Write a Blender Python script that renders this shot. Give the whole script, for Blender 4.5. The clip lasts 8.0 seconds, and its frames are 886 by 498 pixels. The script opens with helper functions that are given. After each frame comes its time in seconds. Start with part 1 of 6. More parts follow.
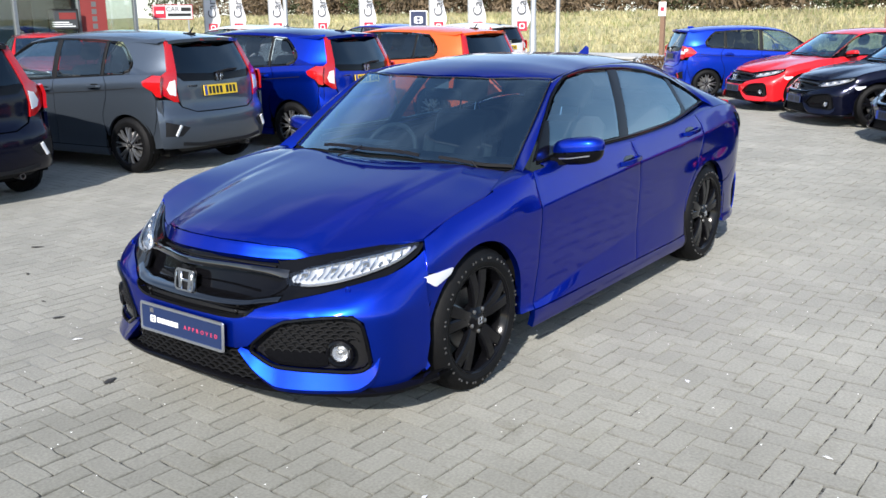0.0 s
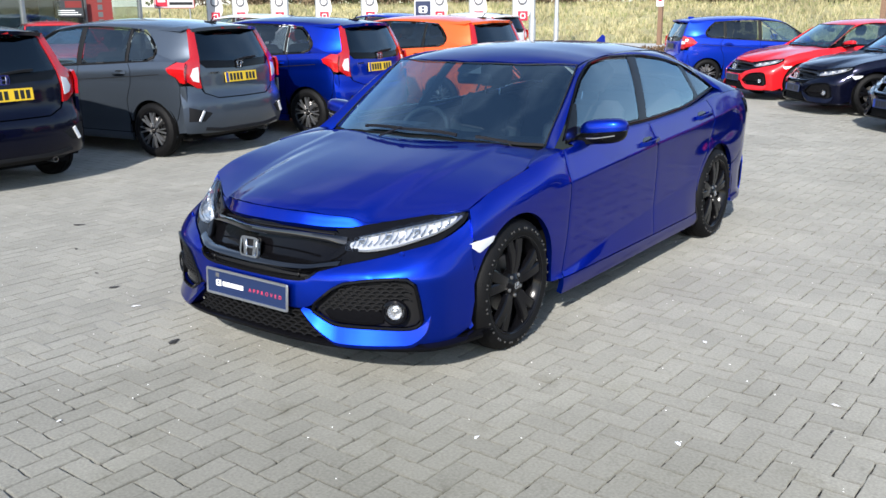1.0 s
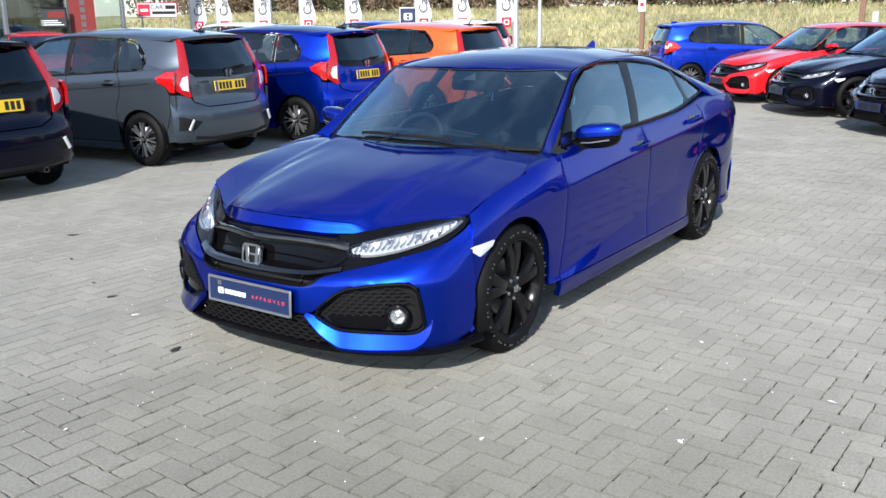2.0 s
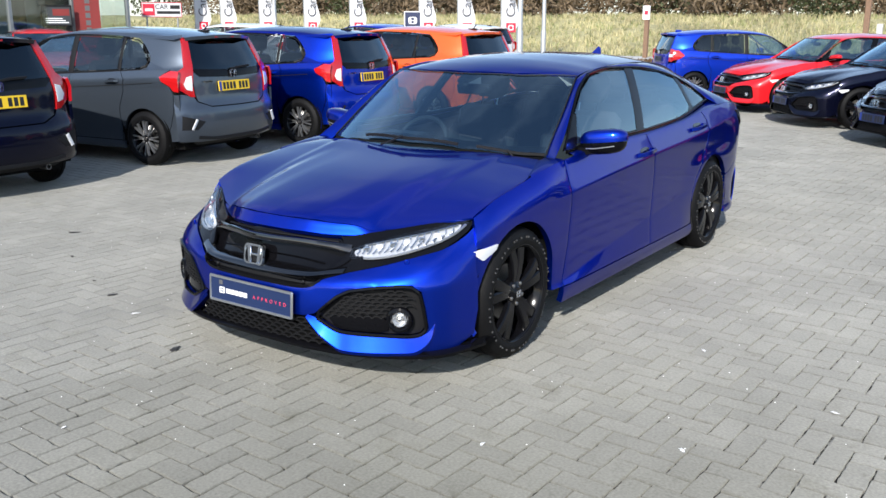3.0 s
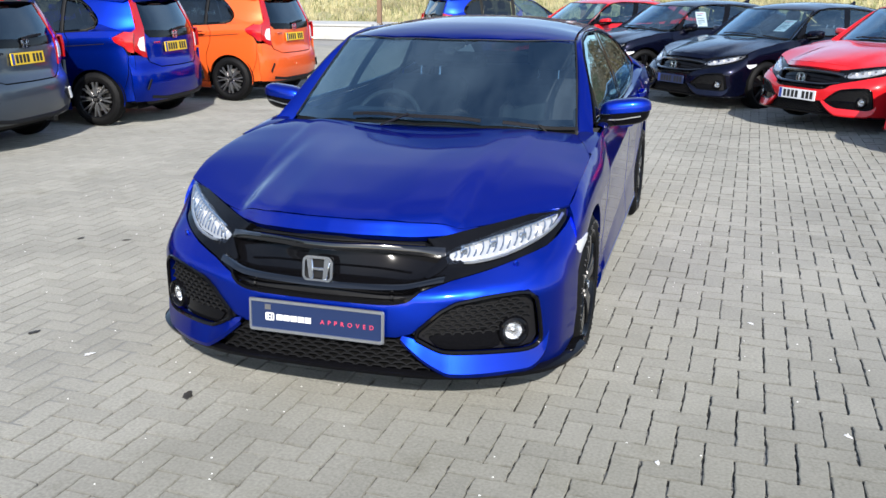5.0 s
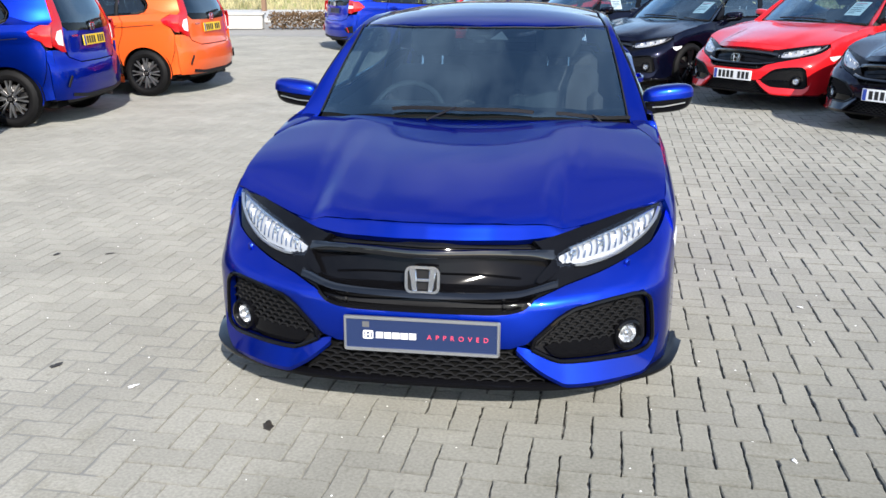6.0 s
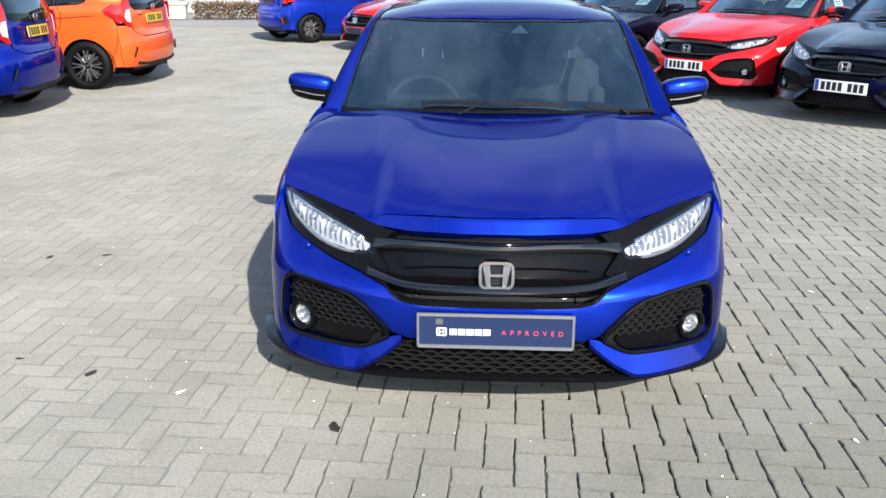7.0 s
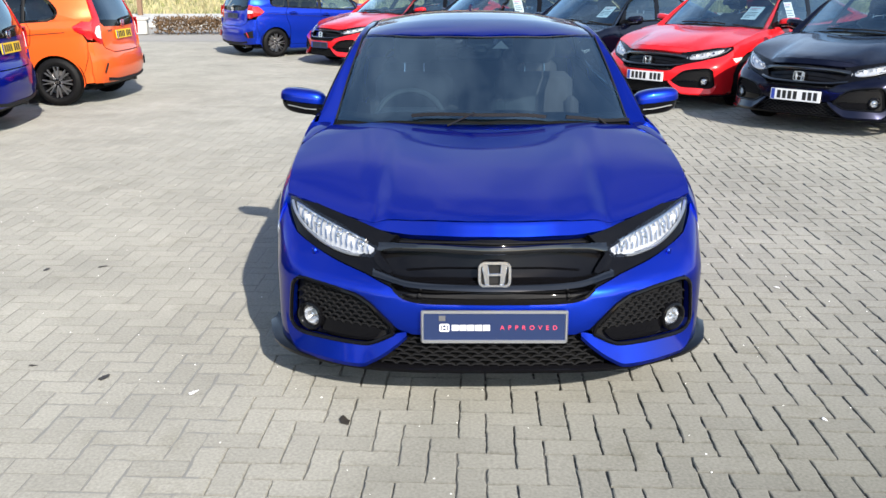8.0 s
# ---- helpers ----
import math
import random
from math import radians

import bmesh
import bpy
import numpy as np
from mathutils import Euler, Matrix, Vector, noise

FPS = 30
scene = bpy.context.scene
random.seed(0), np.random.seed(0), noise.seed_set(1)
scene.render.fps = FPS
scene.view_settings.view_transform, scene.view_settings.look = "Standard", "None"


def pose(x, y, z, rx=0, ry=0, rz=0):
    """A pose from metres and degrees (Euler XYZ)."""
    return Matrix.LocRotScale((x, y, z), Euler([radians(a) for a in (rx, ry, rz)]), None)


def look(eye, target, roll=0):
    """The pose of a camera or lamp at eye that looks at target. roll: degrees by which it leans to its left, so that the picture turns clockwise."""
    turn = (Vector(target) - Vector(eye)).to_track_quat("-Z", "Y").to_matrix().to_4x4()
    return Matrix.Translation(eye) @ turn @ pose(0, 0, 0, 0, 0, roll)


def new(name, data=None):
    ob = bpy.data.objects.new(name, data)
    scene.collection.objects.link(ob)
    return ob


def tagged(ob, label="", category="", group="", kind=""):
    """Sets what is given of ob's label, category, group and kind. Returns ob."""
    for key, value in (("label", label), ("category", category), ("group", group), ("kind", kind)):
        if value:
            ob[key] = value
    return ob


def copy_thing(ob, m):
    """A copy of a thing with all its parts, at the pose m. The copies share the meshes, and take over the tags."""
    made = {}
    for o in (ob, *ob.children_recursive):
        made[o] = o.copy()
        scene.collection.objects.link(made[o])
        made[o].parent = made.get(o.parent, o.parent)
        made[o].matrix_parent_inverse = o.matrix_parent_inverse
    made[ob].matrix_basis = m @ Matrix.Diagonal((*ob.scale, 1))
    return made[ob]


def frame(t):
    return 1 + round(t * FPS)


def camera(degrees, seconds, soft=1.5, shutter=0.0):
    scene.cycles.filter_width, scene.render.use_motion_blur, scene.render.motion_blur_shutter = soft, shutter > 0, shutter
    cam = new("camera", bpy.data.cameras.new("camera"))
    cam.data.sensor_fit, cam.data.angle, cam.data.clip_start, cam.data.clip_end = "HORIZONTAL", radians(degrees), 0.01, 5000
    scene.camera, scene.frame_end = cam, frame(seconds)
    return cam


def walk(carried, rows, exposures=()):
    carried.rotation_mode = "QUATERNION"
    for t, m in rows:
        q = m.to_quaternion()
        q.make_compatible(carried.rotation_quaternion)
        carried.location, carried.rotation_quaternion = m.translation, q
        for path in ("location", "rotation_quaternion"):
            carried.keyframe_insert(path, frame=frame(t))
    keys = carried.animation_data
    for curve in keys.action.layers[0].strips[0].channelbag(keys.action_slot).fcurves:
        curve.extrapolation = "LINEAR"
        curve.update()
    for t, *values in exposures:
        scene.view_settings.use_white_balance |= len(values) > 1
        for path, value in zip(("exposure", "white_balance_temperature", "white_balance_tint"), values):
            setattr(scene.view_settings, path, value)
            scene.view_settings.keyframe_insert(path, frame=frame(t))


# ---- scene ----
cam = camera(52.6, 8.0)
PATH = [
    (0, (2.956, -3.091, 1.593), (1.806, -1.531, 1.098), -0.5),
    (0.5, (3.036, -3.334, 1.585), (1.87, -1.801, 1.045), -1.2),
    (1, (2.999, -3.518, 1.594), (1.863, -1.955, 1.078), -0.3),
    (1.5, (2.975, -3.601, 1.6), (1.869, -2.013, 1.095), -1.0),
    (3, (2.947, -3.592, 1.59), (1.835, -2.004, 1.097), 0.2),
    (3.5, (2.607, -3.656, 1.574), (1.634, -1.988, 1.054), 1.5),
    (4, (2.22, -3.697, 1.566), (1.36, -1.971, 1.036), 0.3),
    (4.2, (2.026, -3.66, 1.549), (1.202, -1.921, 1.006), 0.5),
    (5.3, (1.053, -3.745, 1.551), (0.607, -1.876, 0.997), 0.4),
    (5.5, (0.879, -3.726, 1.531), (0.472, -1.847, 0.979), 0.4),
    (6, (0.483, -3.673, 1.546), (0.204, -1.781, 0.96), -0.1),
    (6.5, (0.131, -3.738, 1.556), (0.011, -1.822, 0.995), 0.5),
    (7, (-0.043, -3.715, 1.562), (-0.135, -1.811, 0.956), 0.3),
    (7.5, (-0.128, -3.791, 1.57), (-0.175, -1.886, 0.961), -0.8),
    (8, (-0.179, -3.947, 1.599), (-0.184, -2.033, 1.017), -0.0),
]
walk(cam, [(t, look(eye, target, roll)) for t, eye, target, roll in PATH],
     [(0.0, 0.64, 6600, 10), (1.5, 0.65, 6570, 10), (3.0, 0.54, 6560, 10), (4.0, 0.56, 6560, 10), (5.5, 0.70, 6700, 10), (6.0, 0.79, 6750, 10), (8.0, 0.86, 6980, 10)])

# ---- world, sun, exposure ----
SUN = Vector((0.62, -1.49, 1.0)).normalized()
world = bpy.data.worlds.new("sky")
scene.world = world
world.use_nodes = True
_wn = world.node_tree
_sky = _wn.nodes.new("ShaderNodeTexSky")
_sky.sky_type, _sky.sun_disc = "NISHITA", False
_sky.sun_elevation = math.asin(SUN.z)
_sky.sun_rotation = math.atan2(SUN.x, SUN.y)
_sky.dust_density, _sky.air_density, _sky.ozone_density = 0.6, 1.0, 2.4
_bg = _wn.nodes["Background"]
_bg.inputs["Strength"].default_value = 0.15
# thin broken cloud all over the sky
_tc = _wn.nodes.new("ShaderNodeTexCoord")
_cn = _wn.nodes.new("ShaderNodeTexNoise")
_cn.inputs["Scale"].default_value, _cn.inputs["Detail"].default_value, _cn.inputs["Roughness"].default_value = 2.6, 7, .55
_cr = _wn.nodes.new("ShaderNodeMapRange")
_cr.inputs[1].default_value, _cr.inputs[2].default_value, _cr.inputs[3].default_value, _cr.inputs[4].default_value = .42, .78, 0.0, .50
_cm = _wn.nodes.new("ShaderNodeMix")
_cm.data_type = "RGBA"
_cm.inputs[7].default_value = (5.6, 6.5, 8.0, 1)
_wn.links.new(_tc.outputs["Generated"], _cn.inputs["Vector"])
_wn.links.new(_cn.outputs[0], _cr.inputs[0])
_wn.links.new(_cr.outputs[0], _cm.inputs[0])
_wn.links.new(_sky.outputs[0], _cm.inputs[6])
_wn.links.new(_cm.outputs[2], _bg.inputs[0])
_sd = bpy.data.lights.new("sun", "SUN")
_sd.energy, _sd.angle, _sd.color = 4.15, radians(0.6), (1.0, 0.965, 0.91)
sun = new("sun", _sd)
sun.matrix_world = look(SUN * 60, (0, 0, 0))

# ---- materials ----


def material(name, color, rough=0.5, metal=0.0, coat=0.0, grain=0.0, grain_size=200.0, stain=0.0, stain_size=3.0,
             bump=0.0, spec=0.5, per_object=0.0, coat_rough=0.03, diffuse_rough=0.0):
    """A principled material with fine grain, broad staining and relief."""
    mat = bpy.data.materials.new(name)
    mat.use_nodes = True
    nt = mat.node_tree
    b = nt.nodes["Principled BSDF"]
    b.inputs["Base Color"].default_value = (*color, 1)
    b.inputs["Roughness"].default_value = rough
    b.inputs["Metallic"].default_value = metal
    b.inputs["Coat Weight"].default_value = coat
    b.inputs["Coat Roughness"].default_value = coat_rough
    b.inputs["Specular IOR Level"].default_value = spec
    b.inputs["Diffuse Roughness"].default_value = diffuse_rough
    geo = nt.nodes.new("ShaderNodeNewGeometry")
    last = None

    def noise_node(size, detail):
        n = nt.nodes.new("ShaderNodeTexNoise")
        n.inputs["Scale"].default_value = size
        n.inputs["Detail"].default_value = detail
        nt.links.new(geo.outputs["Position"], n.inputs["Vector"])
        return n

    def scaled(value_socket, low, high, base):
        ramp = nt.nodes.new("ShaderNodeMapRange")
        ramp.inputs[1].default_value, ramp.inputs[2].default_value = 0.25, 0.75
        ramp.inputs[3].default_value, ramp.inputs[4].default_value = low, high
        nt.links.new(value_socket, ramp.inputs[0])
        mul = nt.nodes.new("ShaderNodeMix")
        mul.data_type, mul.blend_type = "RGBA", "MULTIPLY"
        mul.inputs[0].default_value = 1.0
        if base is None:
            mul.inputs[6].default_value = (*color, 1)
        else:
            nt.links.new(base, mul.inputs[6])
        nt.links.new(ramp.outputs[0], mul.inputs[7])
        return mul.outputs[2]

    fine = None
    if grain or bump:
        fine = noise_node(grain_size, 4)
    if grain:
        last = scaled(fine.outputs[0], 1 - grain, 1 + grain, last)
    if stain:
        last = scaled(noise_node(stain_size, 5).outputs[0], 1 - stain, 1 + stain, last)
    if per_object:
        info = nt.nodes.new("ShaderNodeObjectInfo")
        ramp = nt.nodes.new("ShaderNodeMath")
        ramp.operation = "MULTIPLY_ADD"
        ramp.inputs[1].default_value, ramp.inputs[2].default_value = 0.5, 0.25
        nt.links.new(info.outputs["Random"], ramp.inputs[0])
        last = scaled(ramp.outputs[0], 1 - per_object, 1 + per_object, last)
    if last is not None:
        nt.links.new(last, b.inputs["Base Color"])
    if bump:
        bn = nt.nodes.new("ShaderNodeBump")
        bn.inputs["Strength"].default_value = bump
        bn.inputs["Distance"].default_value = 0.004
        nt.links.new(fine.outputs[0], bn.inputs["Height"])
        nt.links.new(bn.outputs[0], b.inputs["Normal"])
    return mat


def glass_material(name, tint, gloss=(1.0, 1.0, 1.0), ior=1.5):
    """Thin tinted glass: see-through, with a mirror film that grows towards grazing angles."""
    mat = bpy.data.materials.new(name)
    mat.use_nodes = True
    nt = mat.node_tree
    nt.nodes.remove(nt.nodes["Principled BSDF"])
    out = nt.nodes["Material Output"]
    tr = nt.nodes.new("ShaderNodeBsdfTransparent")
    tr.inputs[0].default_value = (*tint, 1)
    gl = nt.nodes.new("ShaderNodeBsdfGlossy")
    gl.inputs["Roughness"].default_value = 0.02
    gl.inputs["Color"].default_value = (*gloss, 1)
    lw = nt.nodes.new("ShaderNodeLayerWeight")
    lw.inputs[0].default_value = 0.5
    pw = nt.nodes.new("ShaderNodeMath")
    pw.operation = "POWER"
    pw.inputs[1].default_value = 3.4
    fr = nt.nodes.new("ShaderNodeMath")
    fr.operation = "MULTIPLY_ADD"
    low = ((ior - 1) / (ior + 1))**2
    fr.inputs[1].default_value, fr.inputs[2].default_value = 1 - low, low
    nt.links.new(lw.outputs["Facing"], pw.inputs[0])
    nt.links.new(pw.outputs[0], fr.inputs[0])
    mix = nt.nodes.new("ShaderNodeMixShader")
    nt.links.new(fr.outputs[0], mix.inputs[0])
    nt.links.new(tr.outputs[0], mix.inputs[1])
    nt.links.new(gl.outputs[0], mix.inputs[2])
    nt.links.new(mix.outputs[0], out.inputs[0])
    return mat


def paint(name, color, metal=0.55, rough=0.32, edge=None, coat=1.0, ior=1.42):
    """Car paint: a flaked base under clear coat; edge tints the base's grazing sheen."""
    mat = material(name, color, rough, metal, coat, grain=0.10, grain_size=900, stain=0.03, stain_size=1.2, coat_rough=.055, spec=.2)
    mat.node_tree.nodes["Principled BSDF"].inputs["Coat IOR"].default_value = ior
    if edge:
        mat.node_tree.nodes["Principled BSDF"].inputs["Specular Tint"].default_value = (*edge, 1)
    return mat


BLUE = paint("blue_metallic_paint", (0.0012, 0.031, 0.46), 0.94, 0.36, (.0, .003, .05), 0.9, 1.38)
BLUE_FAR = paint("bright_blue_metallic_paint", (0.006, 0.040, 0.48), 0.6, 0.33, (.05, .15, .8))
GREY = paint("grey_metallic_paint", (0.078, 0.096, 0.122), 0.65, 0.34)
ORANGE = paint("orange_pearl_paint", (0.80, 0.115, 0.02), 0.15, 0.35)
RED = paint("red_paint", (0.66, 0.012, 0.018), 0.10, 0.30)
BLACK_BLUE = paint("blue_black_metallic_paint", (0.003, 0.004, 0.016), 0.6, 0.25, None, .8, 1.34)
WHITE_PAINT = paint("white_car_paint", (0.75, 0.75, 0.74), 0.0, 0.3)
GLOSS_BLACK = material("gloss_black_plastic", (0.004, 0.004, 0.005), 0.06, 0.0, 0.0, spec=.5)
GLOSS_BLACK.node_tree.nodes["Principled BSDF"].inputs["IOR"].default_value = 1.27
PIANO_BLACK = material("piano_black_trim", (0.004, 0.004, 0.005), 0.10, 0.0, 1.0, coat_rough=.05)
MATT_BLACK = material("matt_black_plastic", (0.008, 0.008, 0.009), 0.6, spec=.25, grain=0.15, grain_size=400)
DARK = material("dark_cavity", (0.006, 0.006, 0.006), 0.9, spec=0.1)
RUBBER = material("tyre_rubber", (0.0055, 0.0055, 0.006), 0.6, grain=0.2, grain_size=300, stain=0.2, stain_size=9, bump=0.25, spec=.15)
SEAL = material("rubber_seal", (0.010, 0.010, 0.011), 0.45)
RIM_BLACK = material("black_alloy", (0.004, 0.004, 0.005), 0.16, 0.0, 0.0, spec=.25)
RIM_SILVER = material("machined_alloy", (0.52, 0.53, 0.55), 0.30, 0.9, 0.2)
CHROME = material("chrome", (0.80, 0.81, 0.83), 0.10, 1.0)
SATIN = material("satin_silver", (0.62, 0.63, 0.65), 0.30, 0.9)
STEEL = material("brake_steel", (0.30, 0.29, 0.28), 0.38, 0.9, grain=0.2, grain_size=120)
LAMP_SILVER = material("lamp_reflector", (0.62, 0.63, 0.65), 0.20, 0.85)
LAMP_BOWL = material("dim_chrome_bowl", (0.56, 0.57, 0.59), 0.40, 0.55)
SPECK_RUBBER = material("glossy_speck_rubber", (.05, .05, .05), .22)
LAMP_WHITE = material("lamp_diffuser", (0.72, 0.73, 0.75), 0.2)
CLEAR = glass_material("clear_lens", (0.94, 0.95, 0.96))
SCREEN_GLASS = glass_material("windscreen_glass", (0.52, 0.68, 0.74), (.66, .87, 1.0), 2.5)
TINT_GLASS = glass_material("tinted_glass", (0.56, 0.68, 0.72), (.72, .92, 1.0), 2.4)
PRIVACY_GLASS = glass_material("privacy_glass", (0.10, 0.11, 0.125), (.80, .93, 1.0), 1.7)
RED_LENS = material("red_lamp_lens", (0.46, 0.008, 0.010), 0.10, 0.0, 1.0)
SEAT_CLOTH = material("charcoal_seat_cloth", (0.030, 0.031, 0.034), 0.85, grain=0.2, grain_size=500)
DASH = material("dashboard_plastic", (0.022, 0.024, 0.027), 0.6, grain=0.1, grain_size=600)
PLATE_WHITE = material("reflective_white_plate", (0.72, 0.73, 0.74), 0.4)
PLATE_YELLOW = material("reflective_yellow_plate", (0.80, 0.52, 0.02), 0.4)
PLATE_NAVY = material("navy_show_plate", (0.012, 0.025, 0.080), 0.34, coat=0.2)
INK = material("black_ink", (0.012, 0.012, 0.012), 0.5)
INK_PINK = material("pink_red_ink", (0.70, 0.06, 0.12), 0.45)
INK_WHITE = material("white_ink", (0.80, 0.80, 0.80), 0.45)
EU_BLUE = material("blue_band", (0.02, 0.05, 0.30), 0.45)
DIM_TRIM = material("dull_grey_trim", (.10, .10, .105), .45)
PAPER = material("paper", (0.78, 0.79, 0.80), 0.7)

# ---- geometry helpers ----


def pch(ts, vs):
    """Shape-keeping cubic through (ts, vs); vs may hold one column for each query."""
    ts = np.asarray(ts, float)
    vs = np.asarray(vs, float)

    def f(x):
        x = np.atleast_1d(np.asarray(x, float))
        V = vs if vs.ndim == 2 else np.repeat(vs[:, None], len(x), 1)
        h = np.diff(ts)[:, None]
        d = np.diff(V, axis=0) / h
        m = np.zeros_like(V)
        if len(ts) > 2:
            h0, h1, d0, d1 = h[:-1], h[1:], d[:-1], d[1:]
            w1, w2 = 2 * h1 + h0, h1 + 2 * h0
            ok = d0 * d1 > 0
            m[1:-1] = np.where(ok, (w1 + w2) / (w1 / np.where(ok, d0, 1) + w2 / np.where(ok, d1, 1)), 0)
        m[0], m[-1] = d[0], d[-1]
        i = np.clip(np.searchsorted(ts, x) - 1, 0, len(ts) - 2)
        n = np.arange(len(x))
        hh = ts[i + 1] - ts[i]
        t = (x - ts[i]) / hh
        t = np.clip(t, -0.5, 1.5)
        a, b, ma, mb = V[i, n], V[i + 1, n], m[i, n] * hh, m[i + 1, n] * hh
        return (2 * t**3 - 3 * t**2 + 1) * a + (t**3 - 2 * t**2 + t) * ma + (3 * t**2 - 2 * t**3) * b + (t**3 - t**2) * mb

    return f


def join(*meshes):
    V, F, n = [], [], 0
    for v, f in meshes:
        V.append(np.asarray(v, float).reshape(-1, 3))
        F += [tuple(i + n for i in g) for g in f]
        n += len(v)
    return np.concatenate(V), F


def moved(m, mesh):
    v, f = mesh
    v = np.asarray(v, float)
    r = np.array(m.to_3x3())
    out = v @ r.T + np.array(m.translation)
    if np.linalg.det(r) < 0:
        f = [g[::-1] for g in f]
    return out, f


def mirrored(mesh):
    v, f = mesh
    v = np.array(v, float)
    v[:, 0] *= -1
    return v, [g[::-1] for g in f]


def mesh_data(name, mesh, mats, smooth=True, sharp=40):
    v, f = mesh
    me = bpy.data.meshes.new(name)
    me.from_pydata([tuple(p) for p in v], [], f)
    for m in (mats if isinstance(mats, (list, tuple)) else [mats]):
        me.materials.append(m)
    if smooth:
        me.polygons.foreach_set("use_smooth", [True] * len(me.polygons))
        me.set_sharp_from_angle(angle=radians(sharp))
    me.update()
    return me


def part(name, mesh, mat, parent, label="", smooth=True, sharp=40):
    ob = new(name, mesh_data(name, mesh, mat, smooth, sharp))
    ob.parent = parent
    if label:
        ob["label"] = label
    return ob


def thing(name, label, category, m=None, group="", kind=""):
    ob = new(name)
    ob.empty_display_size = 0.2
    if m is not None:
        ob.matrix_basis = m
    return tagged(ob, label, category, group, kind)


def solid(name, mesh, mat, label, category, m=None, group="", kind="", smooth=True, sharp=40):
    ob = new(name, mesh_data(name, mesh, mat, smooth, sharp))
    if m is not None:
        ob.matrix_basis = m
    return tagged(ob, label, category, group, kind)


def box(x0, x1, y0, y1, z0, z1, b=0.0):
    """A box, with its edges cut back by b."""
    c = np.array([(x0 + x1) / 2, (y0 + y1) / 2, (z0 + z1) / 2])
    h = np.array([x1 - x0, y1 - y0, z1 - z0]) / 2
    if b <= 0:
        v = np.array([(sx, sy, sz) for sx in (-1, 1) for sy in (-1, 1) for sz in (-1, 1)]) * h + c
        return v, [(0, 1, 3, 2), (4, 6, 7, 5), (0, 4, 5, 1), (2, 3, 7, 6), (0, 2, 6, 4), (1, 5, 7, 3)]
    b = min(b, 0.49 * 2 * h.min())
    pts = [(sx * (h[0] - (b if a != 0 else 0)), sy * (h[1] - (b if a != 1 else 0)), sz * (h[2] - (b if a != 2 else 0)))
           for sx in (-1, 1) for sy in (-1, 1) for sz in (-1, 1) for a in range(3)]
    v = np.array(pts) + c
    bm = bmesh.new()
    for p in v:
        bm.verts.new(p)
    r = bmesh.ops.convex_hull(bm, input=bm.verts[:])
    bm.verts.ensure_lookup_table()
    bm.verts.index_update()
    bmesh.ops.recalc_face_normals(bm, faces=bm.faces[:])
    out = np.array([p.co[:] for p in bm.verts]), [tuple(q.index for q in g.verts) for g in bm.faces]
    bm.free()
    return out


def revolve(profile, n=32, axis="x", start=0.0, sweep=360.0):
    """Turns a list of (along, radius) about an axis."""
    closed = abs(sweep - 360) < 1e-6
    k = n if closed else n + 1
    V = []
    for i in range(k):
        a = radians(start + sweep * i / n)
        for s, r in profile:
            p = (s, r * math.cos(a), r * math.sin(a))
            V.append({"x": p, "y": (p[2], p[0], p[1]), "z": (p[1], p[2], p[0])}[axis])
    m = len(profile)
    F = []
    for i in range(n):
        j = (i + 1) % k
        for q in range(m - 1):
            F.append((i * m + q, i * m + q + 1, j * m + q + 1, j * m + q))
    return np.array(V), F


def tube(path, radius, n=8, caps=True):
    """A round bar along a path; radius may be one number or one for each point."""
    P = [Vector(p) for p in path]
    R = radius if isinstance(radius, (list, tuple)) else [radius] * len(P)
    V, F = [], []
    ref = None
    for i, p in enumerate(P):
        d = (P[min(i + 1, len(P) - 1)] - P[max(i - 1, 0)]).normalized()
        if ref is None:
            ref = d.orthogonal().normalized()
        ref = (ref - d * ref.dot(d)).normalized()
        side = d.cross(ref)
        for k in range(n):
            a = 2 * math.pi * k / n
            V.append(p + (ref * math.cos(a) + side * math.sin(a)) * R[i])
    for i in range(len(P) - 1):
        for k in range(n):
            F.append((i * n + k, i * n + (k + 1) % n, (i + 1) * n + (k + 1) % n, (i + 1) * n + k))
    if caps:
        F.append(tuple(range(n))[::-1])
        F.append(tuple((len(P) - 1) * n + k for k in range(n)))
    return np.array([tuple(v) for v in V]), F


def bar(path, width_dir, half_w, half_h):
    """A bar of rectangular, slightly rounded section along a path."""
    P = [np.array(p, float) for p in path]
    V, F = [], []
    w = np.array(width_dir, float)
    prof = [(-1, -.6), (-.8, -1), (.8, -1), (1, -.6), (1, .6), (.8, 1), (-.8, 1), (-1, .6)]
    for i, p in enumerate(P):
        d = P[min(i + 1, len(P) - 1)] - P[max(i - 1, 0)]
        d /= np.linalg.norm(d)
        a = w - d * w.dot(d)
        a /= np.linalg.norm(a)
        c = np.cross(d, a)
        for s, t in prof:
            V.append(p + a * s * half_w + c * t * half_h)
    n = 8
    for i in range(len(P) - 1):
        for k in range(n):
            F.append((i * n + k, i * n + (k + 1) % n, (i + 1) * n + (k + 1) % n, (i + 1) * n + k))
    F.append(tuple(range(n))[::-1])
    F.append(tuple((len(P) - 1) * n + k for k in range(n)))
    return np.array(V), F


def resample(poly, n):
    P = np.asarray(poly, float)
    s = np.concatenate([[0], np.cumsum(np.linalg.norm(np.diff(P, axis=0), axis=1))])
    t = np.linspace(0, s[-1], n)
    return np.stack([np.interp(t, s, P[:, k]) for k in range(P.shape[1])], 1)


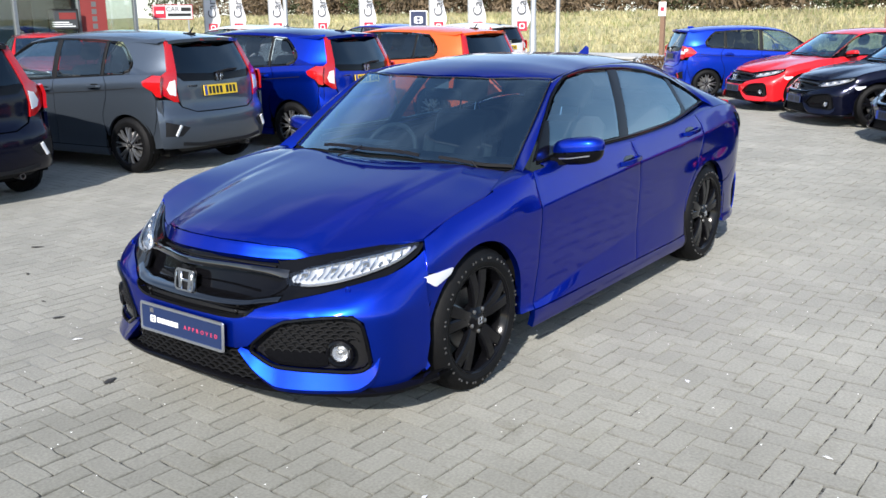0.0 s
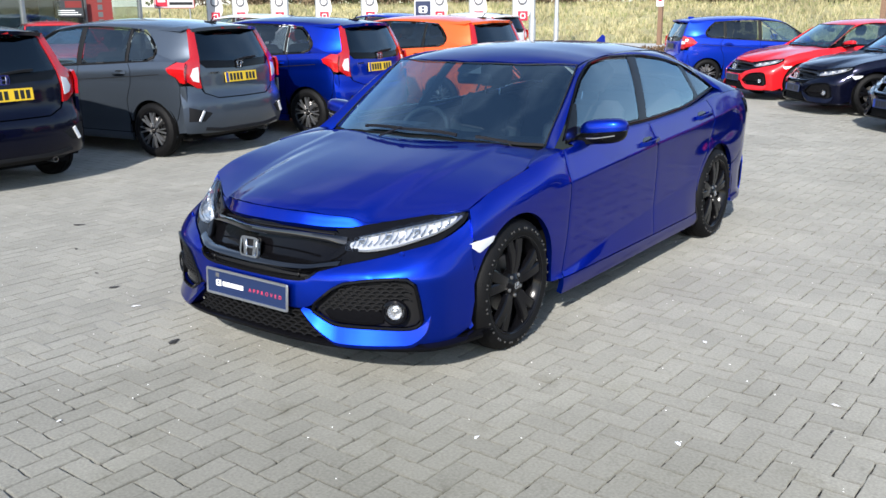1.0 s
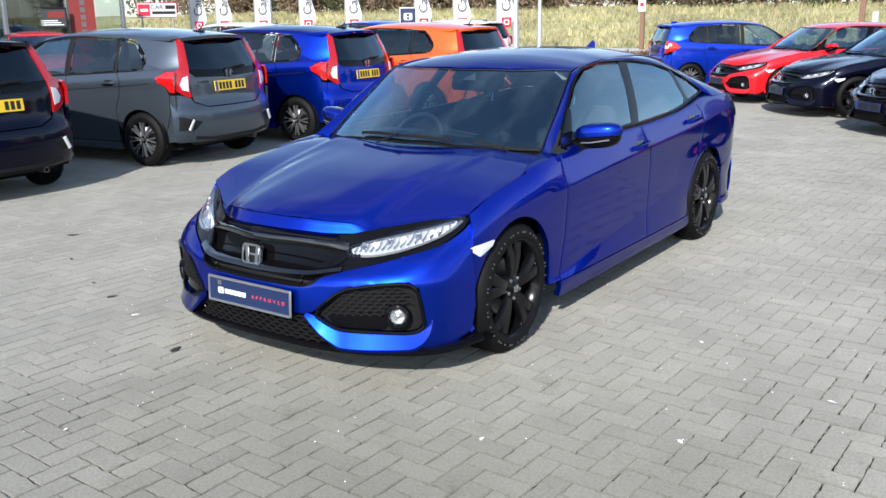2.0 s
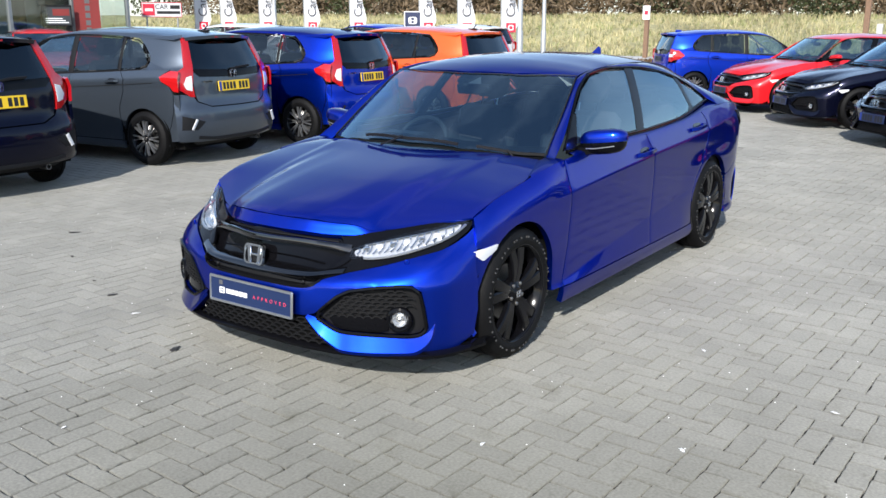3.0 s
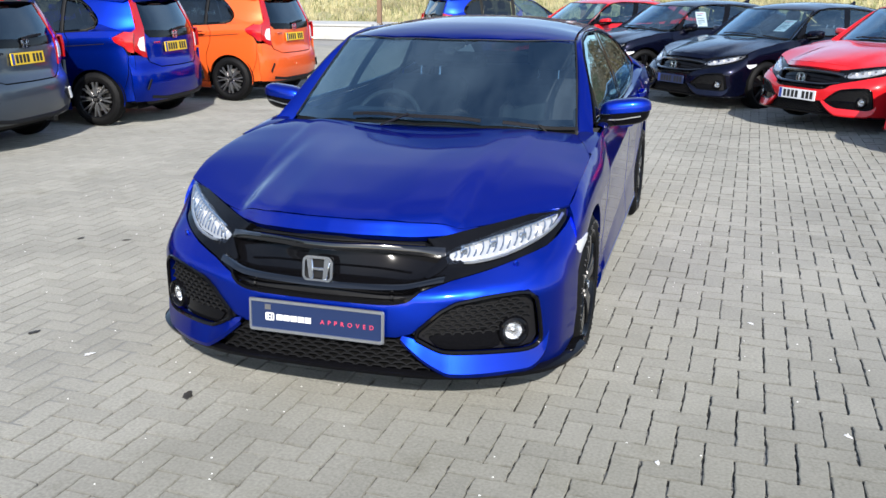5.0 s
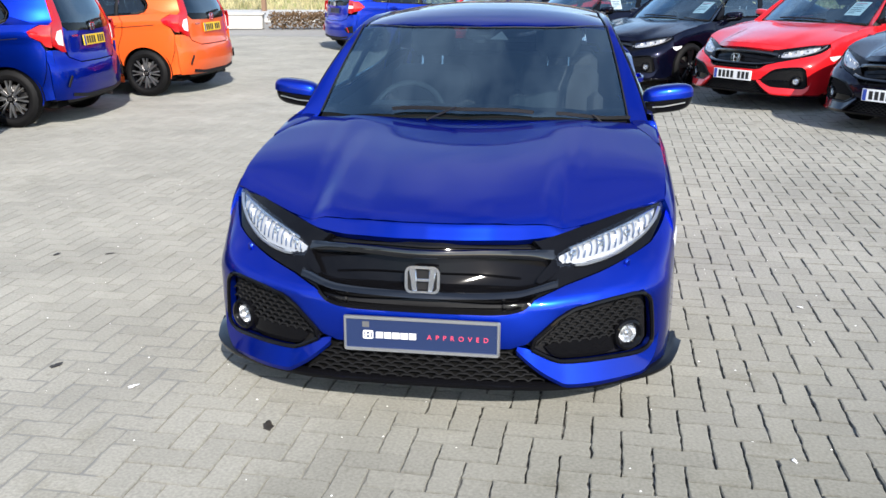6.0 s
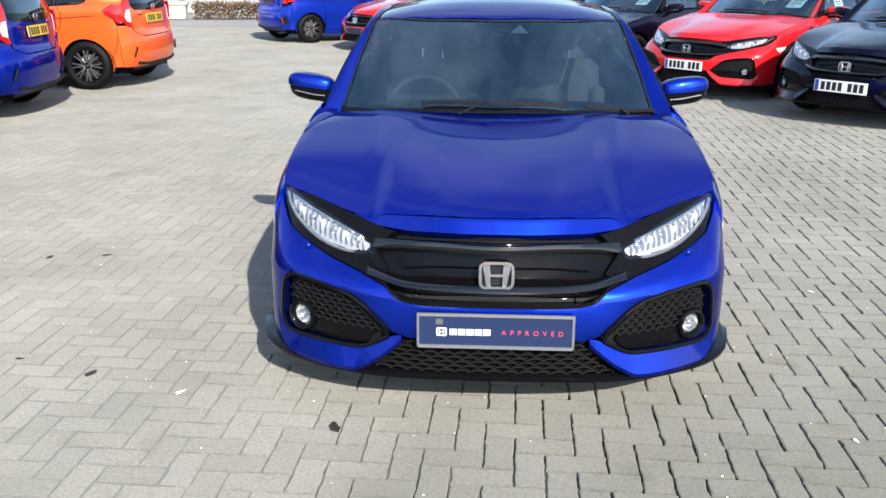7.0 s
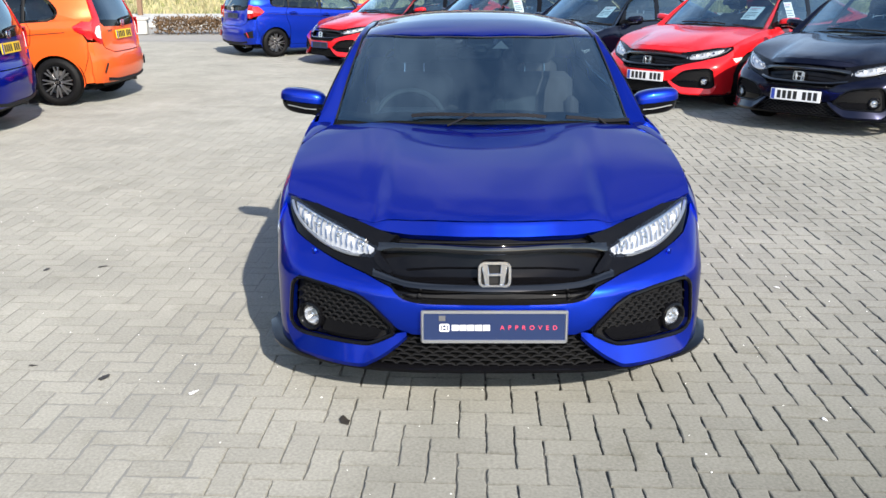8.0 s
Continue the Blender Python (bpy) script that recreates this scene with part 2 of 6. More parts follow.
def spline(poly, n):
    """A smooth curve through points, n points long."""
    P = np.asarray(poly, float)
    s = np.concatenate([[0], np.cumsum(np.linalg.norm(np.diff(P, axis=0), axis=1))])
    t = np.linspace(0, s[-1], n)
    return np.stack([pch(s, P[:, k])(t) for k in range(P.shape[1])], 1)


def chaikin(poly, rounds=2):
    for _ in range(rounds):
        out = []
        for i, p in enumerate(poly):
            q = poly[(i + 1) % len(poly)]
            out += [(.8 * p[0] + .2 * q[0], .8 * p[1] + .2 * q[1]), (.2 * p[0] + .8 * q[0], .2 * p[1] + .8 * q[1])]
        poly = out
    return poly


def bridge(A, B, n=6, bulge=0.0, out=(0, 0, 0), thick=0.0):
    """A strip between two curves, bulged along out."""
    A, B, o = np.asarray(A, float), np.asarray(B, float), np.asarray(out, float)
    m = len(A)
    V = []
    for j in range(n + 1):
        t = j / n
        V.append(A * (1 - t) + B * t + o * bulge * 4 * t * (1 - t))
    V = np.concatenate(V)
    F = [(j * m + i, j * m + i + 1, (j + 1) * m + i + 1, (j + 1) * m + i) for j in range(n) for i in range(m - 1)]
    a, b, c = V[F[len(F) // 2][0]], V[F[len(F) // 2][1]], V[F[len(F) // 2][2]]
    if np.cross(b - a, c - a).dot(o) < 0:
        F = [g[::-1] for g in F]
    return V, F


def inside(px, py, poly):
    P = np.asarray(poly)
    x1, y1 = P[:, 0], P[:, 1]
    x2, y2 = np.roll(x1, -1), np.roll(y1, -1)
    c = ((y1 <= py[:, None]) != (y2 <= py[:, None]))
    xi = x1 + (py[:, None] - y1) * (x2 - x1) / np.where(y2 == y1, 1e-9, y2 - y1)
    return (np.sum(c & (px[:, None] < xi), 1) % 2) == 1


from mathutils.geometry import delaunay_2d_cdt


def patch(fn, poly, res=0.025, lift=0.0, thick=0.010, out=(0, 0, 1), warp=None, roll=0.0012, lines=()):
    """A panel: the outline poly, given in the surface's two coordinates, laid on the surface fn, lifted along its
    normal, with a rolled edge and a rim that goes inwards. warp: (knots, lengths) that even out the first coordinate.
    lines: creases along which the mesh gets edges."""
    P = np.asarray(poly, float)
    if warp is not None:
        P = P.copy()
        P[:, 0] = np.interp(P[:, 0], warp[0], warp[1])
    ring = []
    for i in range(len(P)):
        a, b = P[i], P[(i + 1) % len(P)]
        k = max(1, int(math.ceil(np.linalg.norm(b - a) / res)))
        ring += [a + (b - a) * j / k for j in range(k)]
    ring = np.array(ring)
    lo, hi = ring.min(0), ring.max(0)
    gx = np.arange(lo[0] + res * .37, hi[0], res)
    gy = np.arange(lo[1] + res * .41, hi[1], res * .9)
    G = np.array([(x + (res * .5 if j % 2 else 0), y) for j, y in enumerate(gy) for x in gx]).reshape(-1, 2)
    if len(G):
        G = G[inside(G[:, 0], G[:, 1], ring)]
    if len(G):
        a, b = ring, np.roll(ring, -1, 0)
        keep = np.ones(len(G), bool)
        for s in range(0, len(G), 2000):
            g = G[s:s + 2000]
            d = b - a
            t = np.clip(((g[:, None] - a) * d).sum(2) / np.maximum((d * d).sum(1), 1e-12), 0, 1)
            keep[s:s + 2000] = np.linalg.norm(g[:, None] - (a + t[..., None] * d), axis=2).min(1) > res * .35
        G = G[keep]
    n = len(ring)
    extra_pts, extra_edges = [], []
    for ln in lines:
        L = resample(ln, max(2, int(np.linalg.norm(np.diff(np.asarray(ln, float), axis=0), axis=1).sum() / (res * .6))))
        if len(G):
            G = G[np.linalg.norm(G[:, None] - L[None], axis=2).min(1) > res * .5]
        ok = inside(L[:, 0], L[:, 1], ring) & (np.linalg.norm(L[:, None] - ring[None], axis=2).min(1) > res * .45)
        for i in range(len(L)):
            if ok[i]:
                extra_pts.append(L[i])
                if i and ok[i - 1]:
                    extra_edges.append((len(extra_pts) - 2, len(extra_pts) - 1))
    pts = np.concatenate([ring, G]) if len(G) else ring
    start = len(pts)
    if extra_pts:
        pts = np.concatenate([pts, np.array(extra_pts)])
    r = delaunay_2d_cdt([Vector(p) for p in pts], [(a + start, b + start) for a, b in extra_edges], [list(range(n))], 1, 1e-6)
    Q = np.array([tuple(p) for p in r[0]])
    tris = [tuple(t) for t in r[2]]
    U = Q.copy()
    if warp is not None:
        U[:, 0] = np.interp(U[:, 0], warp[1], warp[0])
    e = 1e-3
    S = fn(U[:, 0], U[:, 1])
    N = np.cross(fn(U[:, 0] + e, U[:, 1]) - fn(U[:, 0] - e, U[:, 1]), fn(U[:, 0], U[:, 1] + e) - fn(U[:, 0], U[:, 1] - e))
    N /= np.maximum(np.linalg.norm(N, axis=1), 1e-12)[:, None]
    if (N @ np.asarray(out, float)).mean() < 0:
        N = -N
    T = np.array(tris)
    fnorm = np.cross(S[T[:, 1]] - S[T[:, 0]], S[T[:, 2]] - S[T[:, 0]])
    if (fnorm * N[T[:, 0]]).sum(1).mean() < 0:
        tris = [t[::-1] for t in tris]
    count = {}
    for t in tris:
        for i in range(3):
            ed = (t[i], t[(i + 1) % 3])
            count[ed] = count.get(ed, 0) + 1
    border = [ed for ed in count if (ed[1], ed[0]) not in count]
    on = np.zeros(len(Q), bool)
    for ed in border:
        on[ed[0]] = on[ed[1]] = True
    V = S + N * (lift - np.where(on, roll, 0))[:, None]
    F = tris
    if thick > 0:
        idx = {}
        extra = []
        for i in np.nonzero(on)[0]:
            idx[i] = len(V) + len(extra)
            extra.append(V[i] - N[i] * thick)
        F = F + [(b, a, idx[a], idx[b]) for a, b in border]
        V = np.concatenate([V, np.array(extra)])
    return V, F


def text_mesh(body, size, depth=0.0008):
    cu = bpy.data.curves.new("lettering", "FONT")
    cu.body, cu.size, cu.extrude, cu.align_x, cu.align_y = body, size, depth, "CENTER", "CENTER"
    tmp = bpy.data.objects.new("lettering", cu)
    me = bpy.data.meshes.new_from_object(tmp)
    V = np.array([v.co[:] for v in me.vertices])
    F = [tuple(p.vertices) for p in me.polygons]
    bpy.data.objects.remove(tmp)
    bpy.data.curves.remove(cu)
    bpy.data.meshes.remove(me)
    return V, F


def rounded_frame(w, h, r, band, depth):
    """A rounded rectangular ring in the x, z plane, facing -y."""
    def loop(w, h, r):
        pts = []
        for cx, cz, a0 in ((w / 2 - r, h / 2 - r, 0), (-w / 2 + r, h / 2 - r, 90), (-w / 2 + r, -h / 2 + r, 180), (w / 2 - r, -h / 2 + r, 270)):
            for k in range(5):
                a = radians(a0 + 22.5 * k)
                pts.append((cx + r * math.cos(a), cz + r * math.sin(a)))
        return pts
    o, i = loop(w, h, r), loop(w - 2 * band, h - 2 * band, max(r - band, band * .3))
    n = len(o)
    V = [(x, 0, z) for x, z in o] + [(x * .985, -depth, z * .985) for x, z in o] + [(x * 1.01, -depth, z * 1.01) for x, z in i] + [(x, 0, z) for x, z in i]
    F = []
    for k in range(3):
        for j in range(n):
            j2 = (j + 1) % n
            F.append((k * n + j, (k + 1) * n + j, (k + 1) * n + j2, k * n + j2))
    return np.array(V), F


def emblem(s=1.0):
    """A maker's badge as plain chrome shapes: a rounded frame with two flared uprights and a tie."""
    w, h = 0.115 * s, 0.092 * s
    up = box(-.35 * w, -.16 * w, -.007 * s, 0, -.40 * h, .40 * h, .003 * s)
    up = (np.stack([up[0][:, 0] * (1 + .35 * up[0][:, 2] / h), up[0][:, 1], up[0][:, 2]], 1), up[1])
    return join(rounded_frame(w, h,   .024 * s, .0105 * s, .010 * s), up, mirrored(up), box(-.24 * w, .24 * w, -.006 * s, 0, -.07 * h, .05 * h, .002 * s))


def plate_bars(w, h, n, gap_at, y):
    """The characters of a registration plate as plain upright bars."""
    out = []
    step = w / (n + 0.7)
    x = -w / 2
    for i in range(n):
        if i == gap_at:
            x += step * .7
        out.append(box(x + step * .16, x + step * .84, y - .0012, y, -h / 2, h / 2))
        x += step
    return out

# ---- the low five-door hatchback ----
FZ = [.12, .20, .33, .48, .56, .64, .72, .78]
FX = [0, .2, .4, .55, .68, .78, .84, .88]
FY = [[-.86, -.855, -.825, -.77, -.69, -.60, -.50, -.35],
      [-.885, -.88, -.85, -.795, -.715, -.625, -.53, -.36],
      [-.893, -.888, -.855, -.80, -.72, -.635, -.545, -.36],
      [-.885, -.878, -.84, -.79, -.722, -.640, -.545, -.35],
      [-.855, -.82, -.762, -.715, -.655, -.585, -.48, -.34],
      [-.835, -.785, -.695, -.622, -.545, -.462, -.39, -.315],
      [-.79, -.74, -.63, -.54, -.452, -.373, -.315, -.26],
      [-.70, -.66, -.57, -.48, -.39, -.31, -.27, -.24]]
_fx = [-x for x in FX[:0:-1]] + FX
_front_rows = [pch(_fx, r[:0:-1] + r) for r in FY]


_front_crease = pch([0, .36, .5, .65, .78, .86, .95], [.45, .478, .503, .522, .545, .575, .60])


def civic_front(x, z):
    x, z = np.atleast_1d(x).astype(float), np.atleast_1d(z).astype(float)
    y = pch(FZ, np.stack([f(x) for f in _front_rows]))(z)
    a = np.abs(x)
    fade = np.clip((a - .34) / .10, 0, 1) * np.clip((.90 - a) / .08, 0, 1)
    y = y - .005 * fade * np.exp(-np.abs((z - _front_crease(a)) / .030)**1.5)
    return np.stack([x, y, z], 1)


_wx = np.linspace(-.9, .9, 400)
_wy = civic_front(_wx, np.full(400, .3))[:, 1]
_ws = np.concatenate([[0], np.cumsum(np.hypot(np.diff(_wx), np.diff(_wy)))])
FRONT_WARP = (_wx, _ws - _ws[-1] / 2)

_belt_raw = pch([-.4, -.335, -.2, 0, .1, .25, .45, .8, 1.4, 2.0, 2.35, 2.65, 3.0, 3.3, 3.5],
                 [.70, .745, .795, .836, .852, .88, .905, .925, .945, .98, 1.015, 1.05, 1.06, 1.03, .97])
_sink = pch([1.1, 1.4, 1.6, 2.0, 2.6, 3.0, 3.6], [0, .008, .024, .030, .036, .036, .034])


def civic_belt(y):
    return _belt_raw(y) - np.where(np.asarray(y, float) > 1.1, _sink(y), 0)


def sink(pts):
    """Lowers the waistline of the rear half by a few centimetres, and leaves sills and roof alone."""
    out = []
    for y, z in pts:
        w = np.interp(z, [.70, .92, 1.10, 1.22], [0, 1, 1, 0])
        out.append((y, z - (float(_sink(y)[0]) * w if y > 1.1 else 0.0)))
    return out


_cside = pch([0, .07, .13, .25, .45, .62, .74, .82, .88, .94, 1.0, 1.1], [.858, .882, .866, .866, .882, .887, .891, .891, .884, .868, .842, .80])
_ccrease = pch([-.5, .0, .36, .88, 1.6, 2.3, 2.7, 3.1, 3.5], [.64, .70, .729, .766, .806, .846, .88, .915, .93])
_cflare = pch([-.5, .46, .88, 1.31, 1.96, 2.2, 2.6, 3.5], [.27, .275, .335, .381, .456, .480, .51, .53])


def civic_door(y, z):
    """The doors' section: a flared foot, a hollow flank, a crease and a shoulder that leans in."""
    zb, zc, zl = civic_belt(y), _ccrease(y), _cflare(y)
    shoulder = .842 + .30 * np.maximum(zb - np.maximum(z, zc), -.2)
    top, waist = .842 + .30 * (zb - zc), .870
    t = np.clip((z - zl) / (zc - zl), 0, 1)
    flank = waist + (top - waist) * t**1.2
    foot = .890 - (.890 - waist) * np.clip((z - .25) / np.maximum(zl - .25, .01), 0, 1)
    sill = .866 + .024 * np.clip((z - .15) / .10, 0, 1)
    return np.where(z > zc, shoulder, np.where(z > zl, flank, np.where(z > .25, foot, sill)))


_ctaper = pch([-.42, -.36, -.30, -.2, 0, .5, 2.7, 3.0, 3.2, 3.4, 3.55], [-.052, -.024, -.012, -.004, 0, .002, .004, .002, -.010, -.050, -.13])


def civic_side(y, z):
    y, z = np.atleast_1d(y).astype(float), np.atleast_1d(z).astype(float)
    q = (z - .15) / (civic_belt(y) - .15)
    w = np.clip(np.minimum((y - .22) / .35, (2.52 - y) / .42), 0, 1)
    k = np.clip((z - .64) / .10, 0, 1) * np.clip((y - 1.5) / .3, 0, 1)
    w = w * (1 - k) + np.clip((3.30 - y) / .45, 0, 1) * k
    w = w * w * (3 - 2 * w)
    return np.stack([_cside(q) * (1 - w) + civic_door(y, z) * w + _ctaper(y), y, z], 1)


_gtaper = pch([.4, .7, 1.2, 2.0, 2.6, 3.0, 3.4], [-.04, -.025, -.006, 0, -.004, -.020, -.09])


def civic_house(y, z):
    y, z = np.atleast_1d(y).astype(float), np.atleast_1d(z).astype(float)
    d = z - .93
    return np.stack([.838 - .38 * d - .36 * d * np.abs(d) + _gtaper(y), y, z], 1)


_cscreen = pch([.1, .22, .5, .85, .95], [.825, .90, 1.085, 1.302, 1.36])


def civic_screen(x, y):
    x, y = np.atleast_1d(x).astype(float), np.atleast_1d(y).astype(float)
    return np.stack([x, y, _cscreen(y - .22 * (x / .66)**2)], 1)


_croof = pch([.80, .85, 1.0, 1.2, 1.6, 2.0, 2.4, 2.8, 3.1, 3.4, 3.6], [1.285, 1.306, 1.347, 1.376, 1.398, 1.392, 1.355, 1.262, 1.150, 1.018, .955])
_cshift = pch([.8, 1.1, 1.8, 3.6], [.22, .20, .0, .0])
_cdrop = pch([.8, 1.0, 1.5, 2.4, 3.0, 3.6], [.0, .02, .065, .06, .05, .04])


def civic_roof(x, y):
    x, y = np.atleast_1d(x).astype(float), np.atleast_1d(y).astype(float)
    return np.stack([x, y, _croof(y - _cshift(y) * (x / .66)**2) - _cdrop(y) * np.abs(x / .60)**2.5], 1)


_hfront = pch([0, .1, .2, .3, .40, .5, .63, .74, .825, .9], [-.79, -.784, -.763, -.716, -.652, -.583, -.48, -.392, -.330, -.27])
_htarget = pch([0, .2, .32, .42, .5, .63, .74, .825, .9], [.684, .680, .669, .666, .684, .709, .730, .745, .755])
_hstart = pch([0, .38, .55, .9], [-.79, -.79, -.70, -.66])
_hcrown = pch([-.85, -.80, -.775, -.75, -.65, -.5, -.2, .1, .35, .5], [.62, .672, .704, .733, .768, .80, .852, .891, .923, .934])
_hridge = pch([-.8, -.55, .15, .5], [.40, .47, .545, .57])


_hseam = pch([-.9, -.325, -.2, -.05, .09, .15, .415, .6], [.824, .828, .840, .844, .844, .835, .742, .68])


def _hood_raw(a, y):
    yf = _hfront(a)
    t = np.clip((y - yf) / (.42 - yf), -.2, 1.1)
    y0 = _hstart(a)
    z = _hcrown(y0 + t * (.42 - y0)) + (_htarget(a) - _hcrown(y0)) * np.clip(1 - t, 0, 1)**2
    s = np.clip((_hridge(y) + .02 - a) / .05, 0, 1)
    return z + .005 * s * s * (3 - 2 * s) * np.clip(t * 3 - .25, 0, 1)


def civic_hood(x, y):
    x, y = np.atleast_1d(x).astype(float), np.atleast_1d(y).astype(float)
    a = np.abs(x)
    z = _hood_raw(a, y)
    ye = np.clip(y, -.325, .45)
    xe = _hseam(ye)
    gap = civic_belt(ye) + .004 - _hood_raw(xe, ye)
    s = np.clip((a - .42) / (xe - .42), 0, 1.05)
    return np.stack([x, y, z + gap * s * s * np.clip((y + .62) / .30, 0, 1)], 1)


def arc(cy, cz, r, a0, a1, n=20):
    return [(cy + r * math.cos(radians(a0 + (a1 - a0) * i / n)), cz + r * math.sin(radians(a0 + (a1 - a0) * i / n))) for i in range(n + 1)]


_gxs, _gzs = np.linspace(-.96, .96, 961), np.linspace(.08, .80, 361)
_gys = np.stack([civic_front(_gxs, np.full(961, z))[:, 1] for z in _gzs])


def front_y(x, z):
    """A quick look-up of the front's depth."""
    u, v = (x + .96) / .002, (z - .08) / .002
    i, j = min(max(int(u), 0), 959), min(max(int(v), 0), 359)
    u, v = u - i, v - j
    return (_gys[j, i] * (1 - u) + _gys[j, i + 1] * u) * (1 - v) + (_gys[j + 1, i] * (1 - u) + _gys[j + 1, i + 1] * u) * v


def on_front(x, z, lift=0.0):
    e = 3e-3
    dx, dz = (front_y(x + e, z) - front_y(x - e, z)) / (2 * e), (front_y(x, z + e) - front_y(x, z - e)) / (2 * e)
    n = np.array([dx, -1.0, dz])
    return np.array([x, front_y(x, z), z]) + n / np.linalg.norm(n) * lift


def front_line(pts, lift, n=24):
    return [on_front(x, z, lift) for x, z in spline(pts, n)]


def both(pts):
    """A half outline, from the middle outwards and back, made whole."""
    return list(pts) + [(-a, b) for a, b in pts[::-1] if abs(a) > 1e-6]


def wheel(parent, x, y, z, r, rim_r, width, side, style, res):
    """A wheel with tyre, barrel, spokes, cap, bolts and brake disc. side: +1 faces +x."""
    w = thing("wheel", "", "", None)
    w.parent = parent
    w.location = (x, y, z)
    if side < 0:
        w.rotation_euler = (0, 0, math.pi)
    n = 96 if res < .03 else 48
    h = width
    prof = [(-h, rim_r), (-h - .002, rim_r + .02), (-h + .004, r - .035), (-h + .022, r - .008), (-h + .05, r),
            (-h * .66, r), (-h * .65, r - .008), (-h * .61, r - .008), (-h * .60, r), (-h * .40, r), (-h * .39, r - .008),
            (-h * .35, r - .008), (-h * .34, r), (-.05, r), (-.022, r - .008), (-.004, r - .035), (.004, r - .055), (.003, r - .062), (.002, rim_r + .02), (-.006, rim_r + .004), (-.01, rim_r - .006)]
    V, F = revolve(prof, n)
    m = len(prof)
    for i in range(n):
        if i % 2:
            for q in (2, 3, 4, 13, 14, 15):
                c = V[i * m + q]
                k = math.hypot(c[1], c[2])
                V[i * m + q, 1:] *= (k - .006) / k
    tyre = part("tyre", (V, F), RUBBER, w, "black rubber tyre with block tread")
    if res < .03:
        # paler raised bars put the sidewall's shiny specks into colour and shape
        mark = box(-.001, .0055, r - .050, r - .040, -.004, .004, .001)
        me = mesh_data("sidewall_mark", mark, SPECK_RUBBER, False)
        for i in range(44):
            ob = new("sidewall_mark", me)
            ob.parent = tyre
            ob.rotation_euler = (2 * math.pi * (i + .3 * math.sin(i * 2.3)) / 44, 0, 0)
    barrel = revolve([(-h * .95, rim_r - .004), (-h * .5, rim_r - .03), (-.05, rim_r - .022), (-.012, rim_r - .006), (-.004, rim_r + .001), (-.004, rim_r + .005), (-.010, rim_r + .007)], n)
    part("rim", barrel, RIM_BLACK, w)
    spokes = 5 if style == "black" else 8

    def spoke(a_in, a_out, w0, w1, x0, x1):
        """One arm from the hub to the rim, with a raised ridge."""
        sec = []
        for t in (0, .35, .7, 1):
            rr = .035 + (rim_r - .045) * t
            a = radians(a_in + (a_out - a_in) * t)
            hw = (w0 * (1 - t) + w1 * t) / 2
            xx = x0 + (x1 - x0) * t + .010 * math.sin(math.pi * t)
            d, s = np.array([0, math.cos(a), math.sin(a)]), np.array([0, -math.sin(a), math.cos(a)])
            ex = np.array([1.0, 0, 0])
            sec += [d * rr - s * hw + ex * (xx - .030), d * rr - s * hw + ex * (xx - .006), d * rr - s * hw * .72 + ex * xx,
                    d * rr + s * hw * .72 + ex * xx, d * rr + s * hw + ex * (xx - .006), d * rr + s * hw + ex * (xx - .030)]
        F = [(i * 6 + k, i * 6 + (k + 1) % 6, (i + 1) * 6 + (k + 1) % 6, (i + 1) * 6 + k) for i in range(3) for k in range(6)]
        return np.array(sec), [g[::-1] for g in F]

    shared = {}
    for i in range(spokes):
        a = 90 + 360 / spokes * i
        if style == "black":
            ms = join(spoke(-6, -8, .046, .058, -.024, -.012), spoke(6, 13, .046, .058, -.026, -.014))
        else:
            ms = join(spoke(-5, -8, .013, .015, -.016, -.006), spoke(5, 9, .013, .015, -.016, -.006))
        me = shared.get("m")
        if me is None:
            me = shared["m"] = mesh_data("spoke", ms, RIM_BLACK if style == "black" else RIM_SILVER, True, 30)
        ob = new("spoke", me)
        ob.parent = w
        ob.rotation_euler = (radians(a), 0, 0)
    part("hub", revolve([(-.06, .075), (-.03, .072), (-.020, .060), (-.014, .034), (-.010, .030), (-.009, .012), (-.009, 0.0005)], 32), RIM_BLACK, w)
    cap = moved(Matrix.Rotation(radians(90), 4, "Z"), emblem(.36))
    part("hub_badge", moved(pose(-.008, 0, 0), cap), CHROME if style == "black" else STEEL, w)
    for i in range(5):
        a = radians(54 + 72 * i)
        part("bolt", moved(pose(-.022, .052 * math.cos(a), .052 * math.sin(a)), revolve([(-.01, .011), (.008, .010), (.010, .006), (.010, .0005)], 6)), STEEL, w, smooth=False)
    part("brake_disc", revolve([(-.085, .05), (-.085, .135), (-.095, .14), (-.105, .135), (-.105, .05)], 40), STEEL, w)
    part("brake_caliper", box(-.125, -.070, .06, .15, -.06, .07, .012), MATT_BLACK, w)
    return w


def seat(parent, x, y, z, lean=16):
    """A front seat with cushion, backrest and head restraint."""
    s = thing("seat", "", "")
    s.parent = parent
    s.location = (x, y, z)
    part("cushion", box(-.25, .25, -.26, .26, 0, .16, .05), SEAT_CLOTH, s)
    m = pose(0, .24, .12, -lean)
    b = join(box(-.24, .24, -.05, .07, 0, .58, .05), box(-.27, -.18, -.09, .04, .02, .42, .035), box(.18, .27, -.09, .04, .02, .42, .035))
    part("backrest", moved(m, b), SEAT_CLOTH, s)
    part("head_restraint", moved(m, box(-.13, .13, -.06, .05, .63, .82, .045)), SEAT_CLOTH, s)
    part("restraint_post", moved(m, join(tube([(-.06, 0, .56), (-.06, 0, .66)], .006, 6), tube([(.06, 0, .56), (.06, 0, .66)], .006, 6))), CHROME, s)
    return s


